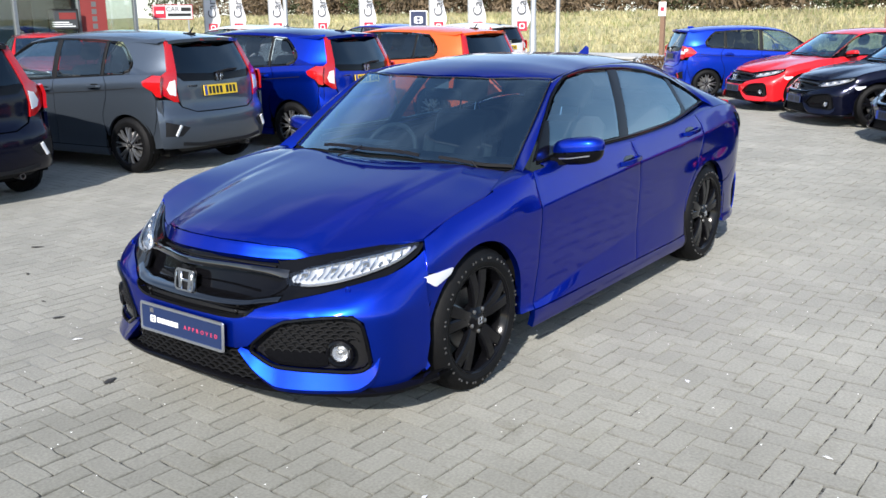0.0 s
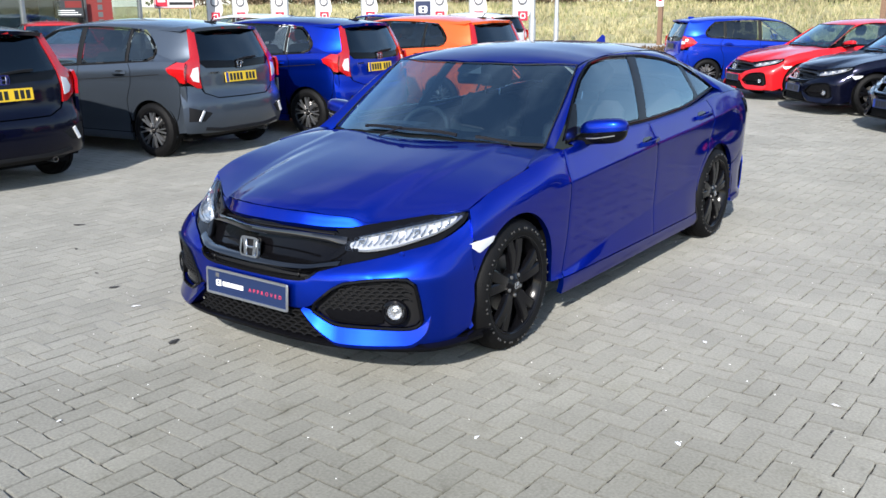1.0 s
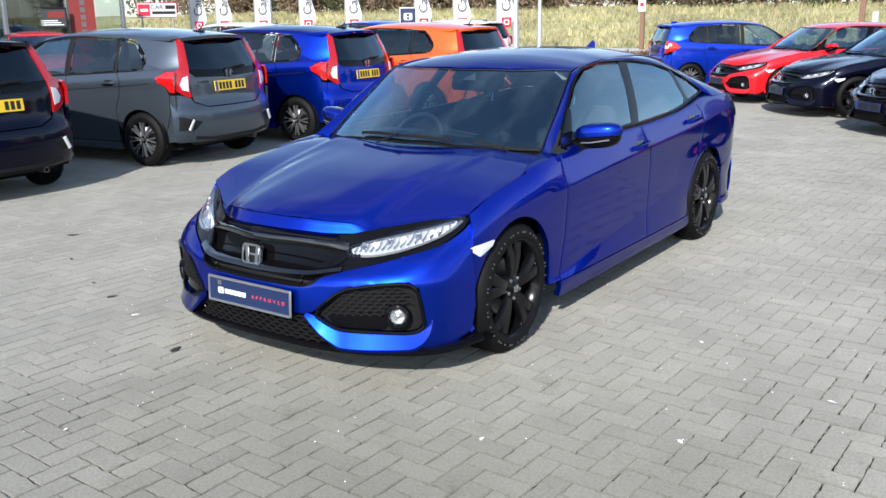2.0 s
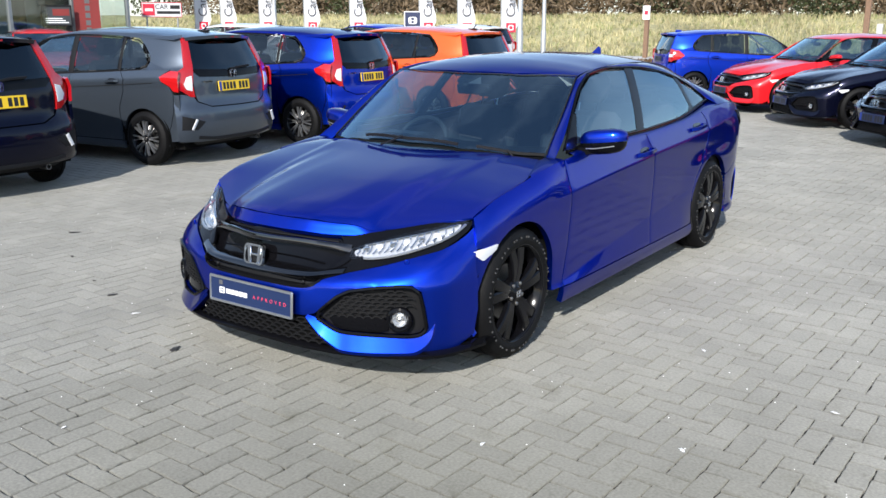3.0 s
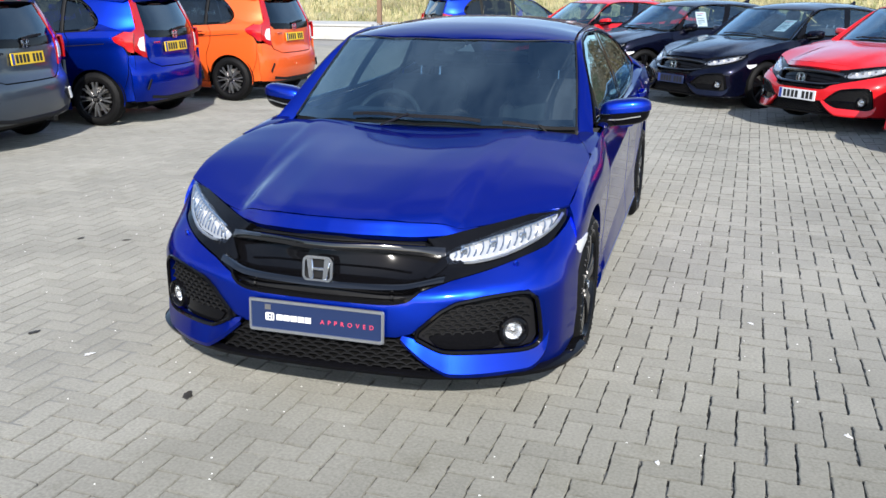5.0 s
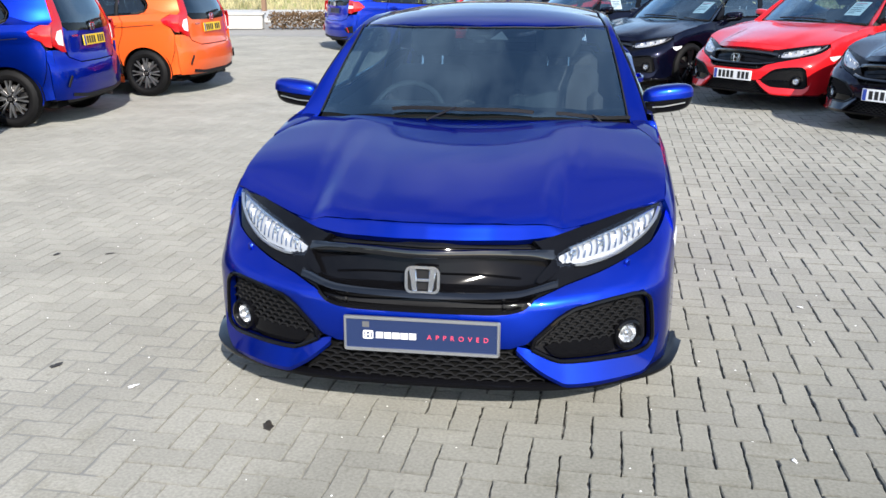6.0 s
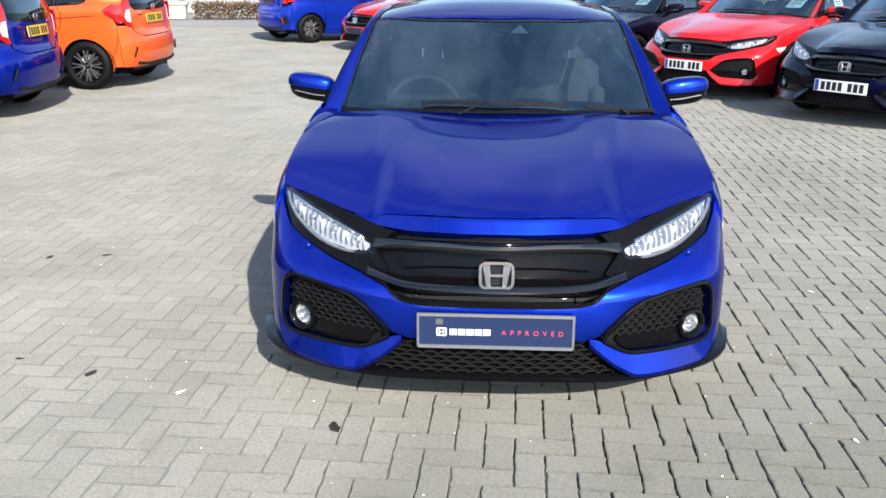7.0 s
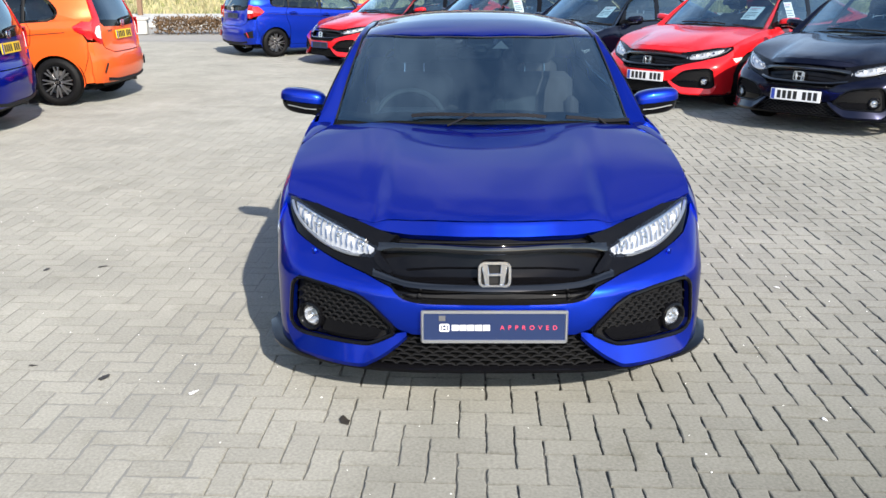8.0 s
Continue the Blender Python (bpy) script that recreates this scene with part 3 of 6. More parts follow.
def steering(parent, x, y, z, tilt):
    s = thing("steering_wheel", "", "")
    s.parent = parent
    s.matrix_basis = pose(x, y, z, tilt)
    ring = [(0.185 * math.cos(2 * math.pi * i / 36), .185 * math.sin(2 * math.pi * i / 36), 0) for i in range(37)]
    part("wheel_rim", tube(ring, .015, 8, False), DASH, s)
    part("wheel_boss", join(box(-.07, .07, -.06, .06, -.04, .0, .02), box(-.17, .17, -.02, .02, -.015, .0, .006), box(-.02, .02, -.17, 0, -.015, 0, .006)), MATT_BLACK, s)
    return s


def registration(parent, m, w, h, ground, navy=False, label=""):
    """A plate on its backing: a dealer's navy show plate, or a road plate with its characters as plain bars."""
    p = part("number_plate", moved(m, box(-w / 2, w / 2, -.006, .006, -h / 2, h / 2, .002)), ground, parent, label)
    if navy:
        part("plate_surround", moved(m @ pose(0, -.004, 0), rounded_frame(w + .016, h + .014, .008, .012, .006)), SATIN, p)
        part("plate_mark", moved(m @ pose(-.182, -.0065, -.004), join(rounded_frame(.036, .030, .006, .005, .001), box(-.009, -.005, -.001, 0, -.010, .010), box(.005, .009, -.001, 0, -.010, .010), box(-.005, .005, -.001, 0, -.002, .002))), INK_WHITE, p)
        part("plate_name", moved(m @ pose(-.085, -.0062, -.004), join(*[box(-.070 + i * .0285, -.0455 + i * .0285, -.001, 0, -.011, .011) for i in range(5)])), INK_WHITE, p)
        lt = text_mesh("A  P  P  R  O  V  E  D", .0235, .0006)
        part("plate_lettering", moved(m @ pose(.125, -.0068, -.004, 90), lt), INK_PINK, p, smooth=False)
        part("plate_sticker", moved(m @ pose(-.190, -.0062, .032), box(-.012, .012, -.0008, 0, -.010, .010)), DIM_TRIM, p)
    else:
        for ch in plate_bars(w * .84, h * .70, 7, 4, 0):
            part("plate_character", moved(m @ pose(.018, -.0062, 0), ch), INK, p, smooth=False)
        part("plate_band", moved(m @ pose(-w / 2 + .026, -.0062, 0), box(-.019, .019, -.0008, 0, -h * .46, h * .46)), EU_BLUE, p, smooth=False)
    return p


def build_civic(coat, m, res, label, plate, group=""):
    """The whole car, its front axle over the origin, facing -y."""
    car = thing("hatchback_car", label, "car", m, group)
    fine = res < .03

    def twin(name, mesh, mat, lab="", parent=None, **k):
        part(name, mesh, mat, parent or car, lab, **k)
        return part(name, mirrored(mesh), mat, parent or car, lab, **k)

    fr = dict(res=res * .8, out=(0, -1, 0), warp=FRONT_WARP)
    sd = dict(res=res, out=(1, 0, 0))
    tp = dict(res=res, out=(0, 0, 1))
    # dark inner shell that closes the gaps
    shell = [patch(civic_side, [(-.33, .70), (-.2, .76), (.1, .82), (.45, .88), (1.4, .92), (2.4, .99), (3.0, 1.03), (3.3, 1.0), (3.42, .6)] + arc(2.697, .32, .385, 0, 180, 12) + [(2.2, .2), (.46, .2)] + arc(0, .32, .385, 0, 150, 12), res=.06, lift=-.018, thick=0, out=(1, 0, 0))]
    shell.append(mirrored(shell[0]))
    shell.append(patch(civic_front, both([(0, .70), (.38, .66), (.8, .72), (.84, .6), (.86, .4), (.84, .16), (0, .16)]), res=.05, lift=-.07, thick=0, out=(0, -1, 0), warp=FRONT_WARP))
    shell.append(patch(civic_hood, both([(0, -.76), (.36, -.63), (.75, -.33), (.80, .1), (.70, .40), (0, .26)]), res=.06, lift=-.022, thick=0))
    shell.append(box(-.66, .66, -.58, 3.35, .17, .24))
    shell.append(box(-.62, .62, .42, .46, .24, .86))
    part("inner_shell", join(*shell), DARK, car)
    for side in (1, -1):
        for yc in (0, 2.697):
            wl = revolve([(side * .60, .385), (side * .868, .385)], 24, "x", -12, 204)
            cap = [(side * .60, yc + .385 * math.cos(radians(a)), .32 + .385 * math.sin(radians(a))) for a in range(-12, 193, 12)]
            part("wheel_liner", join(moved(pose(0, yc, .32), wl), (cap, [tuple(range(len(cap)))])), DARK, car)
    # bonnet
    hood = both([(0, -.748), (.1, -.742), (.2, -.722), (.30, -.680), (.40, -.624), (.50, -.572), (.56, -.533), (.632, -.477), (.743, -.396), (.826, -.340), (.8385, -.2), (.8425, -.05), (.8425, .09), (.833, .15), (.735, .415), (.6, .378), (.3, .326), (0, .312)])
    part("bonnet", patch(civic_hood, hood, **tp), coat, car)
    nose_x = np.linspace(-.52, .52, 81)
    off = .036 * (1 - np.abs(nose_x / .53)**4)
    rows = [civic_hood(nose_x, _hfront(np.abs(nose_x)) + .001 + off * w) for w in np.linspace(0, 1, 9)]
    rows = [rows[0] + np.array([0, .015, -.02]), *rows, rows[-1] + np.array([0, .004, -.02])]
    nf = [(j * 81 + i, j * 81 + i + 1, (j + 1) * 81 + i + 1, (j + 1) * 81 + i) for j in range(10) for i in range(80)]
    part("bonnet_nose", (np.concatenate(rows), nf), coat, car, sharp=55)
    # front bumper
    bumper = both([(0, .455), (0.256, 0.459), (0.329, 0.475), (0.386, 0.505), (0.477, 0.535), (0.595, 0.565), (0.703, 0.599), (0.773, 0.622), (.800, .644), (.822, .674), (.836, .708), (.848, .716), (.862, .68), (.868, .600), (0.877, 0.480), (0.879, 0.340), (0.874, 0.230), (0.850, 0.190),
                   (.779, .194), (.628, .202), (.484, .203), (.449, .216), (.323, .337), (.345, .336), (.444, .288), (.479, .277), (.621, .272), (.735, .264), (.775, .272), (.793, .30), (.785, .394), (.774, .469), (.742, .501), (.609, .492), (.482, .463), (.352, .352), (.30, .337), (0, .335)])
    part("front_bumper", patch(civic_front, bumper, lift=.002, thick=.03, **fr), coat, car)
    # the fin under each vent: a ledge that runs out to a sharp lower edge
    inner = spline([(.322, .345), (.350, .338), (.444, .290), (.479, .279), (.621, .274), (.735, .266), (.770, .272), (.793, .290), (.806, .318)], 36)
    ridge = spline([(.318, .336), (.345, .310), (.445, .232), (.482, .212), (.620, .206), (.735, .204), (.770, .222), (.797, .262), (.810, .324)], 36)
    out_i = np.interp(np.linspace(0, 1, 36), [0, .15, .9, 1], [.003, .004, .004, .003])
    out_r = np.interp(np.linspace(0, 1, 36), [0, .15, .4, .75, .88, 1], [.016, .030, .034, .028, .014, .003])
    ia = np.array([on_front(x, z, q) for (x, z), q in zip(inner, out_i)])
    ra = np.array([on_front(x, z, q) for (x, z), q in zip(ridge, out_r)])
    rb_ = ra + np.array([0, .006, -.016])
    ua = np.array([on_front(x, z - .012, -.02) for x, z in ridge])
    twin("bumper_blade", join(bridge(ia, ra, 3, 0, (0, -1, .3)), bridge(ra, rb_, 1, 0, (0, -1, -.1)), bridge(rb_, ua, 2, 0, (0, 0, -1))), coat, sharp=35)
    edge = patch(civic_side, [(-.362, .20), (-.366, .60), (-.30, .596), (-.256, .57)] + arc(0, .32, .352, 135, 198, 10), lift=.001, thick=.03, **sd)
    twin("bumper_side", edge, coat)
    # lip spoiler
    lx = [0, .2, .46, .65, .80, .87, .905]
    lz = [.205, .204, .198, .193, .190, .191, .197]
    lo = [.016, .016, .020, .026, .038, .044, .044]
    ln = spline(list(zip(lx, lz)), 40)
    lo = [np.interp(x, lx, lo) for x, _ in ln]
    a = np.array([on_front(x, z + .006, -.012) for x, z in ln])
    b = np.array([on_front(x, z, q) for (x, z), q in zip(ln, lo)])
    c = np.array([on_front(x, z - .014, q - .003) for (x, z), q in zip(ln, lo)])
    d = np.array([on_front(x, z - .016, -.06) for x, z in ln])
    lip = join(bridge(a, b, 3, .003, (0, -.5, 1)), bridge(b, c, 2, .002, (0, -1, 0)), bridge(c, d, 2, 0, (0, 0, -1)))
    twin("front_lip", lip, GLOSS_BLACK, "gloss black lip spoiler")
    # grille panel, slats, lamps
    gp = part("grille_panel", patch(civic_front, both([(0, .690), (.20, .684), (.36, .664), (.44, .62), (.45, .56), (.41, .515), (.36, .482), (.27, .462), (0, .460)]), lift=-.034, thick=0, **fr), GLOSS_BLACK, car, "gloss black grille panel")
    cheek = [(0.363, 0.668), (0.378, 0.665), (0.498, 0.690), (0.629, 0.715), (0.741, 0.735), (0.796, 0.750), (0.827, 0.746), (0.822, 0.694), (0.803, 0.662), (0.775, 0.627), (0.704, 0.602), (0.594, 0.570), (0.476, 0.540), (0.385, 0.510), (0.352, 0.488), (0.398, 0.528), (0.424, 0.572), (0.424, 0.606), (0.384, 0.648)]
    twin("lamp_surround", patch(civic_front, cheek, lift=-.004, thick=.034, **fr), GLOSS_BLACK)

    def loft(rows):
        """A moulding across the nose; each row gives heights at places outwards from the middle, and how far it stands out."""
        xs = np.linspace(-1, 1, 61)
        P = []
        for pts, lf in rows:
            X = np.array([q[0] for q in pts])
            xx = xs * X[-1]
            zz = pch(X, [q[1] for q in pts])(np.abs(xx))
            P.append(np.array([on_front(x, z, lf if np.isscalar(lf) else np.interp(abs(x) / X[-1], [0, .8, 1], lf)) for x, z in zip(xx, zz)]))
        n_ = len(xs)
        return np.concatenate(P), [(k * n_ + i, (k + 1) * n_ + i, (k + 1) * n_ + i + 1, k * n_ + i + 1) for k in range(len(P) - 1) for i in range(n_ - 1)]

    up_t = [(0, .659), (.2, .654), (.33, .642), (.43, .632)]
    up_l = [(0, .630), (.2, .626), (.34, .616), (.435, .606)]
    dn = lambda pts, d: [(x, z - d) for x, z in pts]
    part("upper_wing", loft([(up_t, -.032), (up_t, .006), (dn(up_t, .006), (.016, .014, .004)), (dn(up_l, -.007), (.017, .014, .004)), (up_l, (.010, .008, .0)), (dn(up_l, -.003), -.032)]), PIANO_BLACK, car, sharp=50)
    lo_b = [(0, .553), (.2, .552), (.31, .549), (.42, .560)]
    lo_f = [(0, .513), (.2, .512), (.30, .514), (.45, .541)]
    part("lower_wing", loft([(lo_b, -.032), (dn(lo_f, -.014), (.004, .002, -.004)), (lo_f, (.016, .014, .002)), (dn(lo_f, .010), (.016, .013, .001)), (dn(lo_f, .014), -.030)]), PIANO_BLACK, car, sharp=50)
    ch = [(0, .467), (.2, .467), (.28, .469), (.335, .480), (.372, .506)]
    part("grille_sill", loft([(dn(ch, -.004), -.032), (ch, .004), (dn(ch, .012), .004)]), GLOSS_BLACK, car, sharp=50)
    rib = [(0, .585), (.2, .580), (.33, .570)]
    part("grille_rib", loft([(rib, -.033), (dn(rib, .003), -.026), (dn(rib, .007), -.033)]), GLOSS_BLACK, gp)
    low = both([(0, .494), (.2, .493), (.31, .492), (.335, .486), (.30, .474), (0, .470)])
    part("grille_mesh", patch(civic_front, low, lift=-.026, thick=.004, **fr), MATT_BLACK, car)
    part("slot_bar", bar([on_front(x, z, -.026) for x, z in spline([(-.36, .652), (0, .674), (.36, .652)], 30)], (0, 0, 1), .003, .006), MATT_BLACK, gp)
    for sx in (-.278, .278):
        part("parking_sensor", moved(pose(*on_front(sx, .484, -.022), 0, 0, 8 * np.sign(sx)), revolve([(-.006, .0005), (-.006, .005), (-.004, .007), (.004, .007)], 16, "y")), SEAL, gp)
    mb = part("maker_badge", moved(pose(0, -.866, .566, -8), emblem(1.05)), CHROME, car, "chrome badge")
    part("badge_ground", moved(pose(0, -.858, .566, -8), box(-.055, .055, -.002, .006, -.044, .044, .004)), MATT_BLACK, mb)
    wing = chaikin([(.372, .548), (.415, .592), (.436, .612), (.452, .582), (.425, .556), (.39, .540)], 1)
    twin("lamp_wing", patch(civic_front, wing, lift=.003, thick=.012, **fr), GLOSS_BLACK)
    lens = [(0.432, 0.616), (0.441, 0.590), (0.454, 0.581), (0.527, 0.581), (0.578, 0.588), (0.626, 0.598), (0.674, 0.614), (0.717, 0.631), (0.758, 0.655), (0.790, 0.680), (0.812, 0.711), (0.810, 0.728), (0.789, 0.729), (0.706, 0.704), (0.594, 0.675), (0.491, 0.641)]
    bowl = [(0.446, 0.615), (0.450, 0.593), (0.528, 0.591), (0.627, 0.606), (0.708, 0.634), (0.772, 0.673), (0.798, 0.716), (0.784, 0.719), (0.704, 0.696), (0.593, 0.667), (0.490, 0.634)]
    tube_line = [(0.504, 0.587), (0.527, 0.587), (0.579, 0.593), (0.627, 0.603), (0.675, 0.618), (0.718, 0.636), (0.759, 0.659), (0.787, 0.685), (0.804, 0.715)]
    for s in (1, -1):
        f = (lambda q: q) if s > 0 else mirrored
        lamp = part("headlamp", f(patch(civic_front, bowl, lift=-.003, thick=.006, **fr)), LAMP_BOWL, car, "bright silver headlamp with clear cover")
        for i in range(6):
            t = i / 5
            x = .495 + .235 * t
            zl = np.interp(x, [0.488, 0.589, 0.697, 0.770], [0.617, 0.638, 0.661, 0.685])
            p = on_front(x, zl, .003)
            mod = join(box(-.014, .014, -.005, .004, -.013, .013, .002), box(-.010, .010, -.006, -.004, -.010, .010, .001))
            part("lamp_module", f(moved(pose(*p, 0, 0, 42), mod)), LAMP_WHITE if i % 2 else CHROME, lamp)
        part("lamp_rib", f(bar(front_line([(0.481, 0.633), (0.592, 0.661), (0.703, 0.689), (0.780, 0.713)], .004), (0, 0, 1), .004, .005)), CHROME, lamp)
        part("daylight_strip", f(bar(front_line(tube_line, .004, 30), (0, 0, 1), .0045, .005)), SATIN, lamp)
        if fine:
            for i in range(15):
                x = .468 + .300 * i / 14
                za = np.interp(x, [0.445, 0.490, 0.592, 0.702, 0.785], [0.613, 0.627, 0.656, 0.684, 0.710])
                zb = np.interp(x, [0.449, 0.529, 0.629, 0.710, 0.773], [0.598, 0.601, 0.616, 0.643, 0.676])
                part("lamp_fin", f(bar(front_line([(x, zb), (x + .006, (za + zb) / 2), (x, za)], .003, 4), (1, 0, 0), .003, .005)), CHROME, lamp)
        cov = part("lamp_cover", f(patch(civic_front, lens, lift=.010, thick=.012, **fr)), CLEAR, lamp)
        cov.visible_shadow = False
        # washer nozzle
        p = on_front(.683, .580, .004)
        part("washer_cap", f(moved(pose(*p, 0, 0, 35), box(-.011, .011, -.008, .004, -.014, .014, .005))), coat, car)
        # vent with mesh and fog lamp
        vent = [(.352, .343), (.444, .292), (.479, .281), (.621, .276), (.735, .268), (.770, .276), (.786, .302), (.778, .394), (.768, .466), (.738, .496), (.609, .487), (.482, .461)]
        vs = part("vent_backing", f(patch(civic_front, vent, lift=-.030, thick=.0, **fr)), MATT_BLACK, car)
        rim = [on_front(x, z, .004) for x, z in resample(chaikin(vent, 1) + [chaikin(vent, 1)[0]], 90)]
        part("vent_surround", f(tube(rim, .008, 6, False)), GLOSS_BLACK, vs)
        blank = chaikin([(.445, .300), (.48, .288), (.66, .282), (.655, .345), (.60, .360), (.41, .345)], 1)
        part("vent_blank", f(patch(civic_front, blank, lift=-.012, thick=.012, **fr)), GLOSS_BLACK, vs)
        cells = []
        step = .034
        for r_ in range(9):
            for c_ in range(16):
                x = .38 + c_ * step + (step / 2 if r_ % 2 else 0)
                z = .352 + r_ * .0165
                if inside(np.array([x]), np.array([z]), [(.40, .352), (.482, .445), (.609, .466), (.725, .470), (.752, .44), (.755, .40), (.66, .38), (.655, .352)])[0]:
                    q = [on_front(x + dx, z + dz, -.010) for dx, dz in ((-.017, -.004), (-.009, .0055), (.009, .0055), (.017, -.004))]
                    cells.append(bar(q, (0, 0, 1), .0028, .004))
        if cells:
            part("vent_mesh", f(join(*cells)), MATT_BLACK, vs)
        p = on_front(.700, .345, -.012)
        fog = moved(pose(*p, 0, 0, 28), revolve([(-.004, .060), (-.020, .055), (-.024, .046), (-.018, .040), (-.006, .034), (.0, .033)], 32, "y"))
        fg = part("fog_lamp", f(fog), GLOSS_BLACK, car, "round fog lamp with clear lens")
        part("fog_reflector", f(moved(pose(*p, 0, 0, 28), revolve([(-.008, .033), (.006, .030), (.014, .020), (.012, .012), (-.002, .010), (-.006, .0005)], 24, "y"))), LAMP_SILVER, fg)
        fc = part("fog_lens", f(moved(pose(*p, 0, 0, 28), revolve([(-.010, .034), (-.016, .028), (-.020, .016), (-.022, .0005)], 24, "y"))), CLEAR, fg)
        fc.visible_shadow = False
    # lower intake with mesh
    intake = both([(0, .333), (.30, .335), (.325, .325), (.445, .212), (.455, .197), (0, .204)])
    li = part("lower_intake", patch(civic_front, intake, lift=-.035, thick=0, **fr), DARK, car)
    cells = []
    for r_ in range(7):
        for c_ in range(-9, 10):
            x, z = c_ * .056 + (.028 if r_ % 2 else 0), .212 + r_ * .017
            lim = np.interp(z, [.2, .325], [.43, .31])
            if abs(x) < lim:
                cells.append(bar([on_front(x + dx, z + dz, -.012) for dx, dz in ((-.028, -.004), (-.014, .006), (.014, .006), (.028, -.004))], (0, 0, 1), .003, .005))
    part("intake_mesh", join(*cells), MATT_BLACK, li)
    registration(car, pose(0, -.905, .380, -3), .52, .111, *plate)
    # side panels
    fender = [(-.366, .615), (-.352, .69), (-.330, .744), (-.2, .7945), (-.1, .8185), (0, .8355), (.1, .8515), (.16, .8635), (.25, .878), (.38, .897), (.482, .905), (.480, .83), (.497, .675), (.490, .46), (.466, .315), (.450, .250), (.352, .250)] + arc(0, .32, .352, -11, 135, 24) + [(-.29, .604)]
    twin("front_wing", patch(civic_side, fender, thick=.03, lines=[[(.22 + i * .03, float(_ccrease(.22 + i * .03)[0]) + d) for i in range(10)] for d in (0, .009, -.009)], **sd), coat)
    ha = np.array([civic_hood([x], [y])[0] for x, y in spline([(.828, .150), (.79, .27), (.742, .418), (.742, .47)], 14)])
    hb = np.array([civic_side([y], [z])[0] for y, z in spline([(.150, .861), (.25, .878), (.38, .897), (.482, .906)], 14)])
    twin("wing_top", bridge(ha, hb, 4, .006, (.6, 0, .8)), coat, sharp=60)
    door_f = [(.490, .906), (.75, .923), (1.2, .938), (1.545, .951), (1.602, .84), (1.622, .70), (1.616, .45), (1.585, .25), (.458, .25), (.474, .315), (.498, .46), (.505, .675), (.488, .83)]
    door_r = [(1.552, .952), (1.8, .966), (2.1, .986), (2.480, 1.030), (2.545, .97), (2.566, .89), (2.548, .79), (2.47, .660), (2.375, .56), (2.335, .46), (2.328, .36), (2.335, .25), (1.592, .25), (1.623, .45), (1.629, .70), (1.609, .84)]
    cy_ = np.linspace(.3, 2.7, 40)
    creases = [list(zip(cy_, fn(cy_) + d)) for fn in (_ccrease, _cflare) for d in (0, .009, -.009)]
    for dn, pl, hy, hz in (("front_door", door_f, 1.47, .832), ("rear_door", door_r, 2.36, .900)):
        for s in (1, -1):
            f = (lambda q: q) if s > 0 else mirrored
            dr = part(dn, f(patch(civic_side, sink(pl), lines=creases, **sd)), coat, car)
            p0 = civic_side([hy], [hz])[0]
            grip = bar([p0 + np.array(q) for q in ((.000, -.115, -.006), (.030, -.085, -.002), (.036, 0, .004), (.030, .085, .008), (.0, .115, .006))], (0, 0, 1), .013, .008)
            part("door_handle", f(grip), coat, dr)
            # no hollow is cut: a dark patch paints the shade behind the grip
            part("handle_cup", f(patch(civic_side, chaikin([(hy - .07, hz - .03), (hy + .07, hz - .02), (hy + .07, hz + .03), (hy - .07, hz + .03)], 2), res=.02, lift=.0015, thick=.002, out=(1, 0, 0))), BLACK_BLUE, dr)
    quarter = [(2.490, 1.031), (2.65, 1.048), (3.0, 1.058), (3.2, 1.045), (3.34, 1.015), (3.44, .965), (3.45, .82), (3.42, .66), (3.30, .60), (3.12, .52)] + arc(2.697, .32, .358, 30, 168, 22) + [(2.343, .46), (2.383, .555), (2.477, .654), (2.556, .786), (2.574, .89), (2.553, .972)]
    twin("rear_wing", patch(civic_side, sink(quarter), thick=.03, lines=[[(2.4 + i * .05, float(_ccrease(2.4 + i * .05)[0]) + d) for i in range(20)] for d in (0, .009, -.009)], **sd), coat)
    rb = arc(2.697, .32, .358, 28, -18, 8) + [(3.10, .19), (3.38, .20), (3.46, .30), (3.46, .62), (3.40, .655), (3.30, .594), (3.12, .514)]
    twin("rear_bumper_side", patch(civic_side, rb, thick=.03, **sd), coat)
    sill = [(.46, .155), (.452, .244), (2.328, .244), (2.345, .165)]
    twin("sill", patch(civic_side, sill, lift=.004, thick=.03, **sd), coat)
    twin("mud_flap", patch(civic_side, [(2.345, .165), (2.33, .30), (2.352, .28), (2.375, .17)], res=.03, lift=.003, thick=.02, out=(1, 0, 0)), MATT_BLACK)
    # indicator repeater in the wing
    mk = part("side_marker", patch(civic_side, [(-.384, .603), (-.372, .585), (-.330, .556), (-.316, .553), (-.232, .586), (-.216, .608), (-.222, .612)], res=.02, lift=.006, thick=.010, out=(1, 0, 0)), LAMP_WHITE, car, "clear side marker lamp")
    part("side_marker", mirrored(patch(civic_side, [(-.384, .603), (-.372, .585), (-.330, .556), (-.316, .553), (-.232, .586), (-.216, .608), (-.222, .612)], res=.02, lift=.006, thick=.010, out=(1, 0, 0))), LAMP_WHITE, car, "clear side marker lamp")
    # rear end
    def tail(x, z):
        x, z = np.atleast_1d(x).astype(float), np.atleast_1d(z).astype(float)
        q = pch([.15, .3, .6, .8, .95, 1.05], [3.56, 3.62, 3.62, 3.58, 3.52, 3.44])(z)
        return np.stack([x, q - .20 * np.abs(x / .84)**4.0, z], 1)
    part("rear_panel", patch(tail, both([(0, 1.02), (.80, 1.0), (.85, .75), (.85, .25), (0, .25)]), res=.08, lift=-.03, thick=0, out=(0, 1, 0)), DARK, car)
